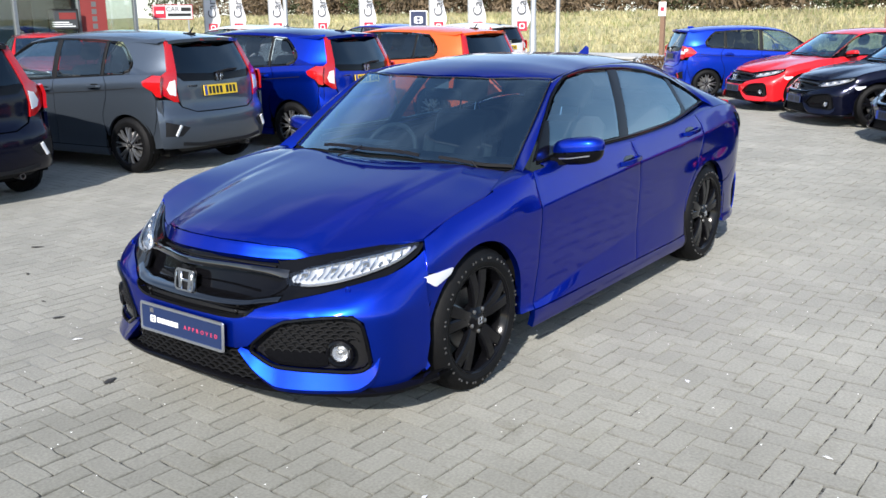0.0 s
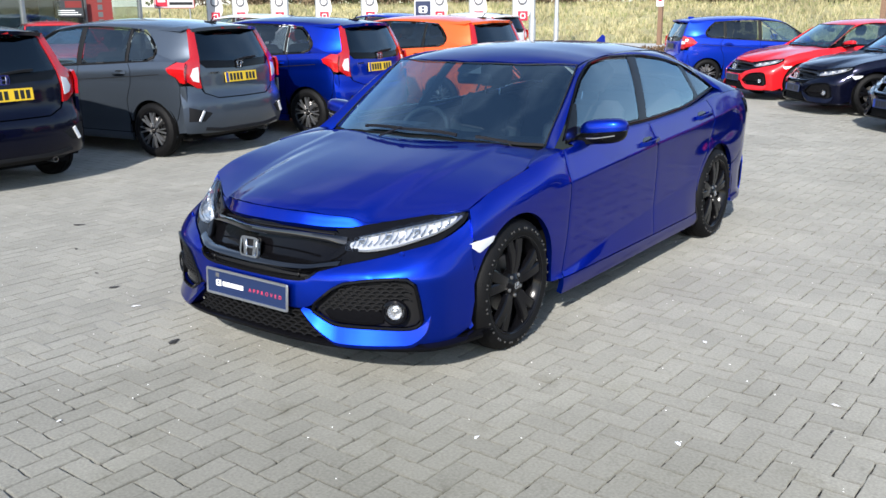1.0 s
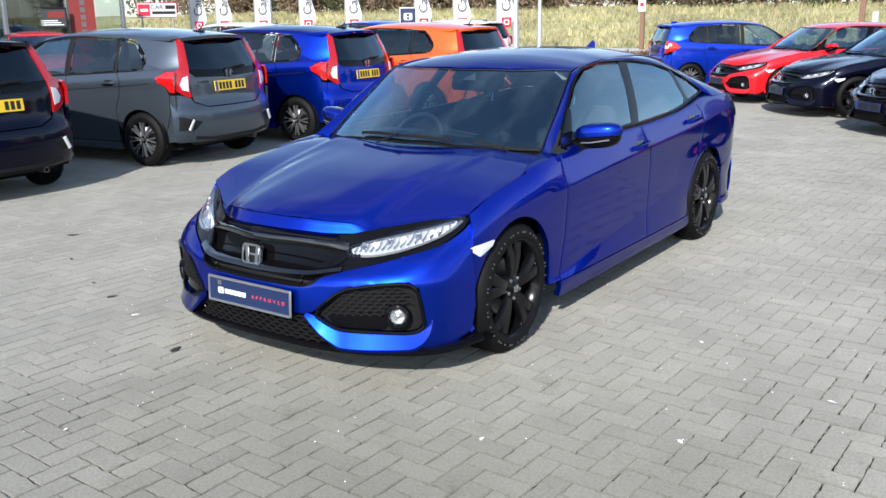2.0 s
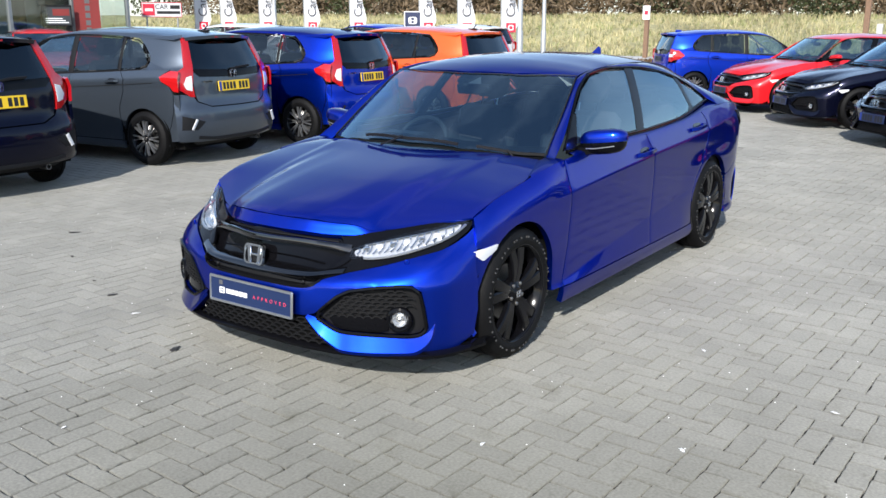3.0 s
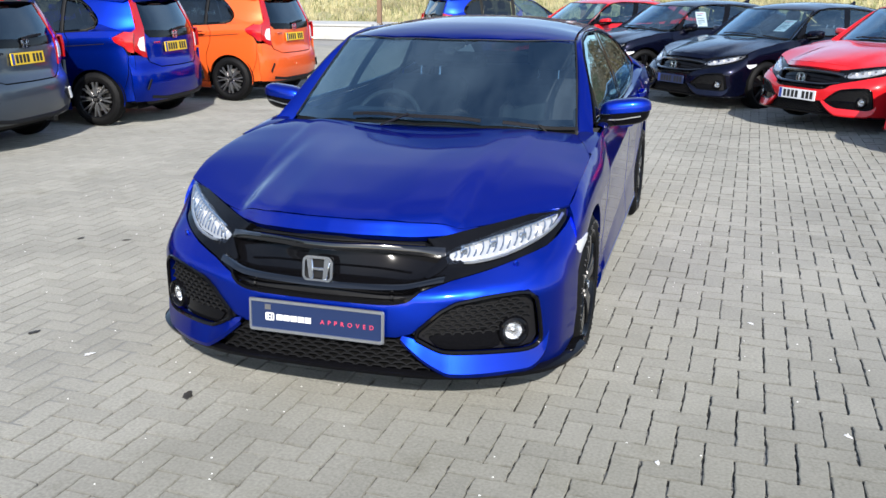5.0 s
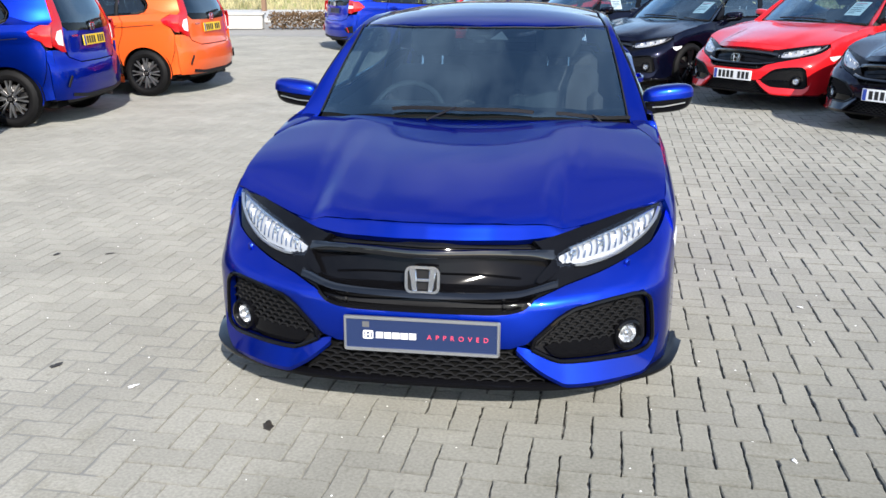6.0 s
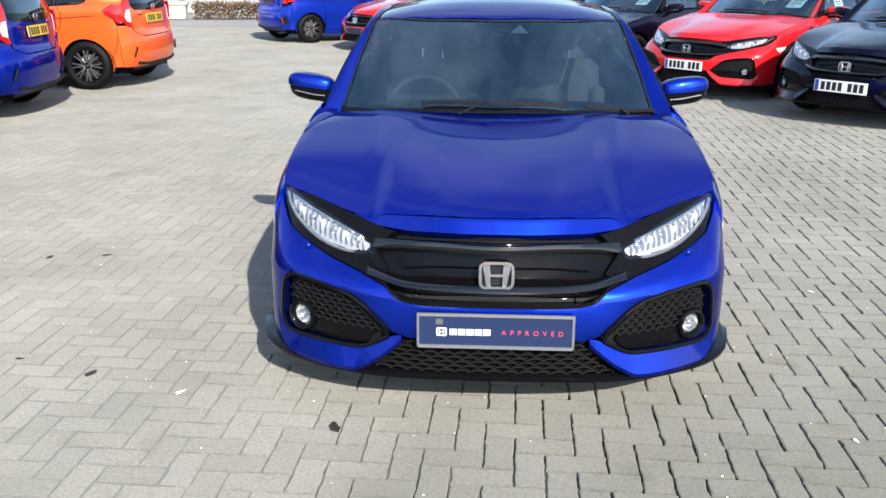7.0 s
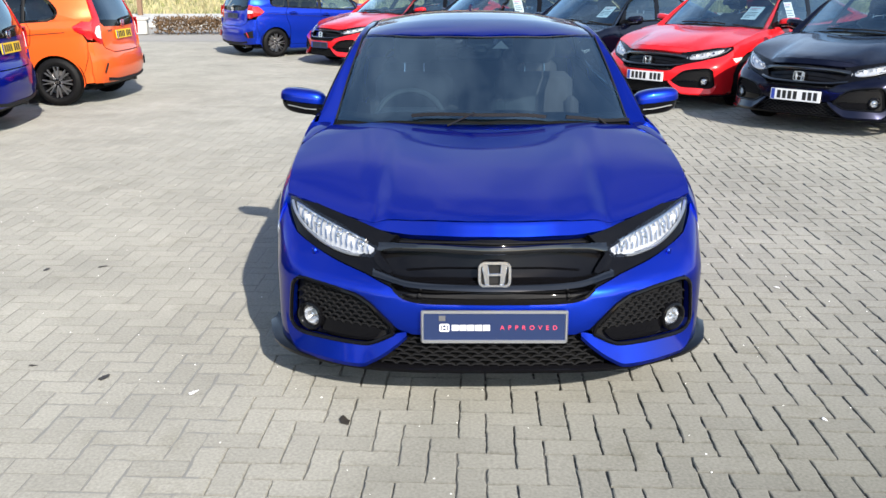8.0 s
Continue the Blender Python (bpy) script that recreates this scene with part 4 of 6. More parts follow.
    part("rear_bumper", patch(tail, both([(0, .62), (.80, .62), (.83, .45), (.82, .20), (0, .20)]), res=.05, out=(0, 1, 0)), coat, car)
    part("tailgate", patch(tail, both([(0, 1.03), (.56, 1.03), (.58, .63), (0, .63)]), res=.05, out=(0, 1, 0)), coat, car)
    twin("tail_lamp", patch(tail, [(.57, 1.03), (.76, 1.02), (.80, .84), (.60, .84)], res=.05, lift=.004, out=(0, 1, 0)), RED_LENS)
    twin("lamp_end", patch(civic_side, sink([(3.18, .992), (3.44, .955), (3.45, .84), (3.28, .872)]), res=.03, lift=.006, thick=.01, out=(1, 0, 0)), GLOSS_BLACK)
    # glass house
    scr = both([(0, .285), (.3, .324), (.55, .405), (.724, .510), (.680, .76), (.624, 1.030), (.3, .882), (0, .838)])
    ws = part("windscreen", patch(civic_screen, scr, lift=0, thick=.004, **tp), SCREEN_GLASS, car, "tinted windscreen")
    fr_l = [civic_screen([x], [y])[0] + np.array([0, -.002, .003]) for x, y in spline([(.724, .510), (.680, .76), (.624, 1.030)], 24)]
    fr_t = [civic_screen([x], [y])[0] + np.array([0, -.002, .003]) for x, y in spline([(.620, 1.028), (.3, .882), (0, .838), (-.3, .882), (-.620, 1.028)], 40)]
    twin("screen_seal", bar(fr_l, (0, 0, 1), .003, .003), SEAL, parent=ws)
    part("screen_seal", bar(fr_t, (0, 0, 1), .002, .003), SEAL, ws)
    part("screen_border", patch(civic_screen, both([(0, .275), (.3, .314), (.55, .39), (.722, .488), (.700, .553), (.53, .450), (.3, .382), (0, .352)]), res=.04, lift=-.004, thick=.002), DARK, ws)
    part("sensor_pod", moved(pose(0, .885, 1.285, 32), join(box(-.07, .07, -.06, .06, -.03, 0, .015), box(-.035, .035, -.10, -.05, -.025, 0, .01))), MATT_BLACK, ws)
    part("sensor_cover", patch(civic_screen, [(.062, .766), (.150, .773), (.112, .830)], res=.03, lift=-.006, thick=.002), DIM_TRIM, ws)
    part("rear_mirror", moved(pose(-.0, .93, 1.20), box(-.12, .12, -.015, .02, -.032, .032, .014)), MATT_BLACK, car)
    cowl = both([(0, .27), (.3, .285), (.6, .34), (.735, .405), (.735, .50), (.58, .45), (.3, .37), (0, .335)])
    part("cowl", patch(lambda x, y: civic_hood(x, y) + np.array([0, 0, -.022]), cowl, res=.04, thick=.0), MATT_BLACK, car)
    for pts, root in (([(.30, .335), (.0, .308), (-.34, .352)], (-.17, .285)), ([(.73, .500), (.60, .425), (.40, .362)], (.66, .40))):
        q = [civic_screen([x], [y])[0] + np.array([0, -.012, .014]) for x, y in spline(pts, 16)]
        wp = part("wiper", bar(q, (0, 0, 1), .008, .005), MATT_BLACK, car)
        k = len(q) // 2
        part("wiper_arm", tube([civic_screen([root[0]], [root[1]])[0] + np.array([0, -.03, -.005]), q[k] + np.array([.0, -.006, .010])], .005, 6), MATT_BLACK, wp)
    roof = both([(0, .850), (.3, .895), (.612, 1.040), (.585, 1.4), (.575, 1.8), (.56, 2.2), (.535, 2.55), (0, 2.62)])
    part("roof", patch(civic_roof, roof, **tp), coat, car)
    rg = both([(0, 2.63), (.53, 2.56), (.50, 3.05), (.48, 3.22), (0, 3.28)])
    part("rear_screen", patch(civic_roof, rg, res=.05), PRIVACY_GLASS, car)
    sp = both([(0, 3.285), (.50, 3.225), (.62, 3.22), (.66, 3.36), (.4, 3.44), (0, 3.46)])
    part("tail_spoiler", patch(civic_roof, sp, res=.05, lift=.015, thick=.03), GLOSS_BLACK, car)
    top = np.concatenate([np.array([civic_screen([x], [y])[0] for x, y in spline([(.752, .445), (.728, .516), (.684, .76), (.628, 1.034)], 20)])[:-1],
                          np.array([civic_roof([x], [y])[0] for x, y in spline([(.624, 1.04), (.596, 1.4), (.582, 1.8), (.567, 2.2), (.542, 2.55), (.53, 2.9), (.55, 3.2), (.62, 3.38)], 50)])])
    low = np.concatenate([np.array([civic_house([y], [z])[0] for y, z in spline([(.44, .903), (.575, .985), (.772, 1.125), (.95, 1.238), (1.13, 1.305)], 20)])[:-1],
                          np.array([civic_house([y], [z])[0] for y, z in spline(sink([(1.13, 1.305), (1.4, 1.330), (1.8, 1.322), (2.1, 1.290), (2.36, 1.235), (2.62, 1.155), (2.80, 1.085)]), 34)])[:-1], np.array([civic_side([y], [z])[0] for y, z in spline(sink([(2.82, 1.056), (3.0, 1.059), (3.2, 1.046), (3.34, 1.016), (3.44, .966)]), 17)])])
    sh_a = np.array([civic_house([y], [z])[0] for y, z in spline(sink([(.60, .925), (1.0, .940), (1.5, .958), (2.1, .992), (2.4, 1.024), (2.65, 1.058), (2.82, 1.08)]), 30)])
    sh_b = np.array([civic_side([y], [z])[0] for y, z in spline(sink([(.60, .912), (1.0, .930), (1.5, .948), (2.1, .984), (2.4, 1.020), (2.65, 1.047), (2.82, 1.055)]), 30)])
    twin("shoulder", bridge(sh_a, sh_b, 2, .003, (.5, 0, .86)), coat, sharp=60)
    twin("roof_side", bridge(top, low, 8, .012, (.75, 0, .66)), coat, sharp=60)
    sl = [p + np.array([.003, 0, .001]) for p in top[20:60]]
    twin("roof_seam", tube(sl, .0025, 6), SEAL)
    hd = dict(res=res, out=(1, 0, 0))
    for s in (1, -1):
        f = (lambda q: q) if s > 0 else mirrored
        wins = {"front_window": ([(.695, .961), (1.1, .966), (1.448, .980), (1.640, 1.300), (1.35, 1.306), (1.14, 1.284), (.96, 1.215), (.79, 1.105)], TINT_GLASS),
                "rear_window": ([(1.535, .984), (2.1, 1.014), (2.33, 1.036), (2.40, 1.068), (2.34, 1.205), (2.30, 1.222), (2.1, 1.268), (1.8, 1.299), (1.735, 1.301)], TINT_GLASS),
                "quarter_window": ([(2.45, 1.062), (2.63, 1.082), (2.71, 1.098), (2.56, 1.152), (2.40, 1.197), (2.395, 1.18)], PRIVACY_GLASS)}
        for wn, (pl, gm) in wins.items():
            g = part(wn, f(patch(civic_house, sink(pl), lift=.001, thick=.003, **hd)), gm, car)
            g.visible_shadow = False
        strips = []
        def strip(pts, hw, n=16):
            strips.append(bar([civic_house([y], [z])[0] + np.array([.001, 0, 0]) for y, z in spline(sink(pts), n)], (0, .4, 1), hw, .005))
        strip([(.58, .932), (.9, .952), (1.5, .970), (2.1, 1.004), (2.4, 1.040), (2.66, 1.078), (2.78, 1.088)], .012, 40)
        strip([(.575, .950), (.772, 1.112), (.95, 1.226), (1.13, 1.296), (1.4, 1.320), (1.8, 1.312), (2.1, 1.281), (2.36, 1.227), (2.62, 1.147), (2.78, 1.090)], .0065, 50)
        part("window_trim", f(join(*strips)), GLOSS_BLACK, car)
        part("centre_pillar", f(patch(civic_house, sink([(1.440, .960), (1.543, .964), (1.745, 1.312), (1.632, 1.318)]), res=.05, lift=.003, thick=.012, out=(1, 0, 0))), GLOSS_BLACK, car)
        part("rear_pillar_trim", f(patch(civic_house, sink([(2.33, 1.03), (2.44, 1.045), (2.395, 1.20), (2.37, 1.225), (2.32, 1.235), (2.39, 1.075)]), res=.05, lift=.003, thick=.012, out=(1, 0, 0))), GLOSS_BLACK, car)
        part("sail_panel", f(patch(civic_house, [(.56, .938), (.705, .955), (.806, 1.108), (.762, 1.105)], res=.05, lift=.003, thick=.012, out=(1, 0, 0))), GLOSS_BLACK, car)
        # door mirror
        def ell(cx, cy, cz, rx, ry, rz, z0, z1, n=28, k=12):
            V, F = [], []
            for i in range(k + 1):
                t = z0 + (z1 - z0) * i / k
                rr = max(1 - abs(t)**3.2, 0)**(1 / 3.2)
                for j in range(n):
                    a = 2 * math.pi * j / n
                    ca, sa = math.cos(a), math.sin(a)
                    q = (abs(ca)**2.6 + abs(sa)**2.6)**(-1 / 2.6)
                    px = rx * rr * q * ca
                    V.append((cx + px, cy + ry * rr * q * sa + .16 * px, cz + rz * t + .10 * px))
            F = [(i * n + j, i * n + (j + 1) % n, (i + 1) * n + (j + 1) % n, (i + 1) * n + j) for i in range(k) for j in range(n)]
            F.append(tuple(range(n))[::-1])
            F.append(tuple(k * n + j for j in range(n)))
            return np.array(V), F
        mir = part("door_mirror", f(ell(.922, .785, .980, .122, .066, .060, -.10, .98)), coat, car)
        part("mirror_base", f(ell(.918, .79, .978, .120, .064, .072, -.98, -.12)), GLOSS_BLACK, mir)
        part("mirror_arm", f(bar([(.76, .70, .922), (.82, .74, .922), (.90, .785, .934)], (0, 0, 1), .024, .032)), GLOSS_BLACK, mir)
        part("mirror_glass", f(moved(pose(.917, .853, .973, 0, 0, 9), box(-.085, .085, -.002, .002, -.040, .040, .002))), CHROME, mir)
        part("mirror_strip", f(bar([(.815, .722, .935), (.90, .722, .941), (1.0, .745, .959)], (0, 0, 1), .0025, .003)), SATIN, mir)
        wheel(car, s * .884, 0, .32, .322, .236, .215, s, "black", res)
        wheel(car, s * .888, 2.697, .32, .322, .236, .215, s, "black", res)
    # shark-fin aerial
    fin = ([(0, 2.42, 1.335), (.025, 2.60, 1.30), (-.025, 2.60, 1.30), (.012, 2.62, 1.40), (-.012, 2.62, 1.40), (0, 2.60, 1.415)], [(0, 1, 3, 5), (0, 5, 4, 2), (1, 2, 4, 3), (3, 4, 5)])
    part("roof_aerial", fin, coat, car, sharp=20)
    # cabin
    part("dashboard", join(box(-.70, .70, .42, .78, .60, .88, .05), box(-.68, .68, .30, .55, .80, .895, .03), box(-.14, .14, .72, 1.25, .42, .66, .04)), DASH, car)
    part("instrument_hood", moved(pose(-.37, .74, .88), box(-.17, .17, -.10, .08, -.03, .06, .03)), DASH, car)
    steering(car, -.37, .90, .84, 62)
    for sx in (-.37, .37):
        seat(car, sx, 1.30, .36)
    part("rear_bench", join(box(-.62, .62, 1.98, 2.45, .38, .56, .05), moved(pose(0, 2.42, .5, -22), box(-.62, .62, -.06, .08, 0, .58, .05)), moved(pose(-.36, 2.58, .98, -18), box(-.13, .13, -.05, .05, 0, .14, .04)), moved(pose(.36, 2.58, .98, -18), box(-.13, .13, -.05, .05, 0, .14, .04))), SEAT_CLOTH, car)
    part("cabin_floor", box(-.72, .72, .45, 3.3, .25, .30), SEAT_CLOTH, car)
    lin = patch(civic_side, [(.46, .86), (1.4, .90), (2.4, .97), (3.1, 1.0), (3.1, .6), (2.3, .3), (.5, .3)], res=.08, lift=-.06, thick=0, out=(1, 0, 0))
    twin("door_lining", lin, DASH)
    part("parcel_shelf", box(-.58, .58, 2.72, 3.35, .94, .96, .005), SEAT_CLOTH, car)
    part("headlining", patch(civic_roof, both([(0, .95), (.5, 1.06), (.5, 2.5), (0, 2.55)]), res=.08, lift=-.035, thick=0), material("pale_headlining", (.32, .32, .31), .9) if not bpy.data.materials.get("pale_headlining") else bpy.data.materials["pale_headlining"], car)
    return car


hero = build_civic(BLUE, pose(0, 0, 0), 0.022, "blue metallic five-door hatchback with black wheels on block paving", (PLATE_NAVY, True, "navy show plate with white and pink lettering"))

# ---- the tall five-door supermini ----
jazz_belt = pch([-.8, -.5, -.1, .3, 1.0, 1.6, 2.2, 2.7, 3.2], [.70, .80, .90, .94, .975, 1.005, 1.04, 1.065, 1.075])
_jside = pch([0, .06, .12, .25, .50, .68, .80, .86, .93, 1.0, 1.1], [.798, .822, .812, .814, .838, .842, .838, .845, .832, .806, .77])
_jtaper = pch([-.80, -.70, -.6, -.4, -.1, .3, 2.4, 2.7, 2.9, 3.05, 3.2], [-.42, -.22, -.12, -.045, -.008, 0, 0, -.006, -.022, -.060, -.14])


def jazz_side(y, z):
    y, z = np.atleast_1d(y).astype(float), np.atleast_1d(z).astype(float)
    q = (z - .17) / (jazz_belt(y) - .17)
    return np.stack([_jside(q) + _jtaper(y), y, z], 1)


_jhouse = pch([-.2, .3, 1.0, 2.0, 2.5, 2.8, 3.0, 3.2], [-.06, -.03, 0, -.004, -.022, -.048, -.085, -.14])


def jazz_house(y, z):
    y, z = np.atleast_1d(y).astype(float), np.atleast_1d(z).astype(float)
    d = z - 1.0
    return np.stack([.803 - .25 * d - .36 * d * np.abs(d) + _jhouse(y), y, z], 1)


_jroof = pch([-.85, -.72, -.5, -.05, .12, .45, .80, 1.0, 1.3, 1.7, 2.2, 2.7, 3.05], [.60, .74, .84, .965, 1.02, 1.24, 1.430, 1.470, 1.500, 1.515, 1.505, 1.468, 1.425])
_jdrop = pch([-.8, 0, .6, 1.0, 1.8, 3.1], [.06, .05, .03, .045, .065, .06])


def jazz_top(x, y):
    x, y = np.atleast_1d(x).astype(float), np.atleast_1d(y).astype(float)
    a = np.abs(x / .62)
    sh = np.interp(y, [-.8, -.2, .9, 1.5], [.22, .16, .12, 0])
    return np.stack([x, y, _jroof(y - sh * a**2) - _jdrop(y) * a**2.4], 1)


_jrear = pch([.22, .30, .45, .58, .66, .70, .74, .95, 1.05, 1.20, 1.42, 1.50], [3.08, 3.155, 3.185, 3.18, 3.16, 3.135, 3.125, 3.11, 3.092, 3.03, 2.925, 2.89])


def jazz_rear(x, z):
    x, z = np.atleast_1d(x).astype(float), np.atleast_1d(z).astype(float)
    a = np.abs(x)
    return np.stack([x, _jrear(z) - .085 * (a / .70)**3 - .75 * np.maximum(a - .72, 0)**1.35, z], 1)


def jazz_nose(x, z):
    x, z = np.atleast_1d(x).astype(float), np.atleast_1d(z).astype(float)
    c = pch([.15, .3, .5, .65, .78], [-.78, -.82, -.81, -.77, -.66])(z)
    return np.stack([x, c + .10 * (np.abs(x) / .6)**2.2 + .9 * np.maximum(np.abs(x) - .58, 0)**1.4, z], 1)


def build_jazz(coat, m, res, label, plate, group="", style="new"):
    """The whole car, its front axle over the origin, facing -y."""
    car = thing("supermini_car", label, "car", m, group)

    def twin(name, mesh, mat, lab="", parent=None, **k):
        part(name, mesh, mat, parent or car, lab, **k)
        return part(name, mirrored(mesh), mat, parent or car, lab, **k)

    sd, tp, rr = dict(res=res, out=(1, 0, 0)), dict(res=res, out=(0, 0, 1)), dict(res=res, out=(0, 1, 0))
    WB, RW, ZW = 2.53, .306, .306
    shell = [patch(jazz_side, [(-.6, .68), (-.1, .84), (.4, .90), (1.6, .97), (2.7, 1.03), (2.98, 1.0), (3.0, .5)] + arc(WB, ZW, .36, 5, 180, 12) + [(2.1, .22), (.4, .22)] + arc(0, ZW, .36, 0, 150, 12), res=.09, lift=-.02, thick=0, out=(1, 0, 0))]
    shell.append(mirrored(shell[0]))
    shell.append(box(-.66, .66, -.70, 2.95, .19, .26))
    shell.append(patch(jazz_rear, both([(0, 1.0), (.62, 1.0), (.70, .7), (.72, .3), (0, .3)]), res=.1, lift=-.04, thick=0, out=(0, 1, 0)))
    part("inner_shell", join(*shell), DARK, car)
    for s in (1, -1):
        for yc in (0, WB):
            cap = [(s * .54, yc + .36 * math.cos(radians(a)), ZW + .36 * math.sin(radians(a))) for a in range(-12, 193, 12)]
            part("wheel_liner", join(moved(pose(0, yc, ZW), revolve([(s * .54, .36), (s * .82, .36)], 20, "x", -12, 204)), (cap, [tuple(range(len(cap)))])), DARK, car)
    # front end
    part("bonnet", patch(jazz_top, both([(0, -.70), (.35, -.64), (.62, -.46), (.70, -.1), (.70, .10), (.4, .05), (0, .0)]), **tp), coat, car)
    part("front_bumper", patch(jazz_nose, both([(0, .70), (.45, .70), (.70, .72), (.74, .45), (.72, .20), (0, .20)]), res=res, out=(0, -1, 0)), coat, car)
    part("grille", patch(jazz_nose, both([(0, .66), (.34, .66), (.38, .58), (0, .55)]), res=res, lift=.006, out=(0, -1, 0)), GLOSS_BLACK, car)
    part("air_intake", patch(jazz_nose, both([(0, .42), (.50, .44), (.55, .28), (0, .26)]), res=res, lift=.004, out=(0, -1, 0)), MATT_BLACK, car)
    twin("headlamp", patch(jazz_nose, [(.38, .66), (.70, .74), (.73, .66), (.42, .58)], res=res, lift=.008, out=(0, -1, 0)), LAMP_SILVER)
    # sides
    wing = [(-.62, .52), (-.58, .68), (-.40, .79), (-.1, .875), (.30, .93), (.42, .935), (.43, .75), (.42, .26), (.34, .26)] + arc(0, ZW, .335, -8, 150, 20) + [(-.36, .44)]
    twin("front_wing", patch(jazz_side, wing, thick=.03, **sd), coat)
    fd = [(.428, .938), (1.0, .970), (1.385, .990), (1.40, .80), (1.39, .50), (1.36, .27), (.43, .27), (.438, .75)]
    rd = [(1.393, .990), (1.8, 1.012), (2.20, 1.036), (2.26, .95), (2.24, .80), (2.17, .64), (2.165, .50), (2.17, .40), (2.18, .27), (1.368, .27), (1.398, .50), (1.408, .80)]
    for dn, pl, hy, hz in (("front_door", fd, 1.27, .875), ("rear_door", rd, 2.09, .925)):
        for s in (1, -1):
            f = (lambda q: q) if s > 0 else mirrored
            d = part(dn, f(patch(jazz_side, pl, **sd)), coat, car)
            p0 = jazz_side([hy], [hz])[0]
            part("door_handle", f(bar([p0 + np.array(q) for q in ((0, -.10, -.004), (.032, -.07, 0), (.036, .07, .006), (0, .10, .006))], (0, 0, 1), .014, .008)), coat, d)
            # dark patch on the flat door stands for the shade behind the handle
            part("handle_cup", f(patch(jazz_side, chaikin([(hy - .07, hz - .03), (hy + .07, hz - .02), (hy + .07, hz + .03), (hy - .07, hz + .03)], 2), res=.03, lift=.0015, thick=.002, out=(1, 0, 0))), DARK, d)
    # near-black bar laid along the body crease to draw its shade
    cr = [jazz_side([y], [z])[0] + np.array([-.001, 0, 0]) for y, z in spline([(.60, .780), (1.4, .835), (2.2, .888), (2.70, .925)], 40)]
    twin("shoulder_crease", bar(cr, (0, .1, 1), .004, .005), SEAL)
    qt = [(2.21, 1.037), (2.5, 1.055), (2.72, 1.064), (2.92, 1.066), (2.795, .992), (2.825, .938), (2.92, .885), (2.965, .80), (2.95, .60), (2.90, .47), (2.855, .38)] + arc(WB, ZW, .335, 15, 165, 22) + [(2.175, .50), (2.18, .64), (2.25, .80), (2.27, .95)]
    twin("rear_wing", patch(jazz_side, qt, thick=.03, **sd), coat)
    rb = arc(WB, ZW, .335, 12, -12, 6) + [(2.88, .285), (3.02, .30), (3.04, .50), (3.03, .80), (2.972, .80), (2.958, .60), (2.908, .47)]
    twin("rear_bumper_side", patch(jazz_side, rb, thick=.03, **sd), coat)
    twin("sill", patch(jazz_side, [(.40, .175), (.40, .262), (2.19, .262), (2.19, .175)], thick=.03, **sd), coat)
    # rear end
    part("rear_bumper", patch(jazz_rear, both([(0, .648), (.40, .652), (.56, .712), (.60, .775), (.72, .80), (.795, .80), (.825, .62), (.825, .42), (.79, .29), (.55, .275), (0, .275)]), thick=.03, **rr), coat, car)
    part("tailgate", patch(jazz_rear, both([(0, .968), (.50, .985), (.575, 1.045), (.585, .93), (.575, .80), (.55, .722), (.40, .664), (0, .660)]), **rr), coat, car)
    gar = part("tailgate_garnish", patch(jazz_rear, both([(0, 1.045), (.56, 1.07), (.575, 1.05), (.50, .985), (0, .968)]), lift=.004, **rr), GLOSS_BLACK, car)
    part("rear_screen", patch(jazz_rear, both([(0, 1.405), (.44, 1.392), (.485, 1.37), (.535, 1.20), (.562, 1.07), (0, 1.048)]), lift=.001, **rr), PRIVACY_GLASS, car)
    part("rear_screen_backing", patch(jazz_rear, both([(0, 1.40), (.47, 1.37), (.55, 1.08), (0, 1.05)]), res=.1, lift=-.05, thick=0, out=(0, 1, 0)), SEAT_CLOTH, car)
    wp = [jazz_rear([x], [z])[0] + np.array([0, .02, 0]) for x, z in ((.02, 1.055), (-.15, 1.075), (-.30, 1.080))]
    part("rear_wiper", bar(wp, (0, 0, 1), .012, .010), MATT_BLACK, car)
    if style == "new":
        lamp = [(.480, 1.405), (.555, 1.400), (.615, 1.22), (.655, 1.10), (.73, 1.055), (.80, 1.02), (.805, .93), (.75, .85), (.64, .775), (.585, .770), (.600, .90), (.570, 1.05), (.535, 1.20)]
        white = [(.602, 1.00), (.665, .985), (.705, .91), (.68, .855), (.612, .835)]
        hook = [(2.80, .990), (2.83, .945), (2.93, .893), (2.975, .84), (3.03, .83), (3.03, 1.05), (2.93, 1.055)]
    else:
        lamp = [(.60, 1.10), (.70, 1.09), (.765, 1.02), (.775, .86), (.70, .82), (.60, .83)]
        white = [(.61, .99), (.74, .98), (.75, .93), (.61, .92)]
        hook = [(2.78, .96), (2.90, .88), (3.03, .86), (3.03, 1.07), (2.90, 1.07)]
    for s in (1, -1):
        f = (lambda q: q) if s > 0 else mirrored
        tl = part("tail_lamp", f(patch(jazz_rear, lamp, lift=.010, thick=.03, res=res * .7, out=(0, 1, 0))), RED_LENS, car, "red tail lamp with a clear reversing section")
        part("lamp_side", f(patch(jazz_side, hook, lift=.008, thick=.03, **sd)), RED_LENS, tl)
        part("reversing_lens", f(patch(jazz_rear, white, lift=.014, thick=.008, res=res * .7, out=(0, 1, 0))), LAMP_WHITE, tl)
        ins = part("bumper_insert", f(patch(jazz_rear, [(.52, .50), (.775, .575), (.785, .42), (.62, .415)], lift=.004, thick=.006, **rr)), MATT_BLACK, car)
        f0, f1 = (jazz_rear([x], [z])[0] + np.array([.006, .016, 0]) for x, z in ((.690, .420), (.628, .530)))
        fin = [f0, (f0 + f1) / 2, f1]
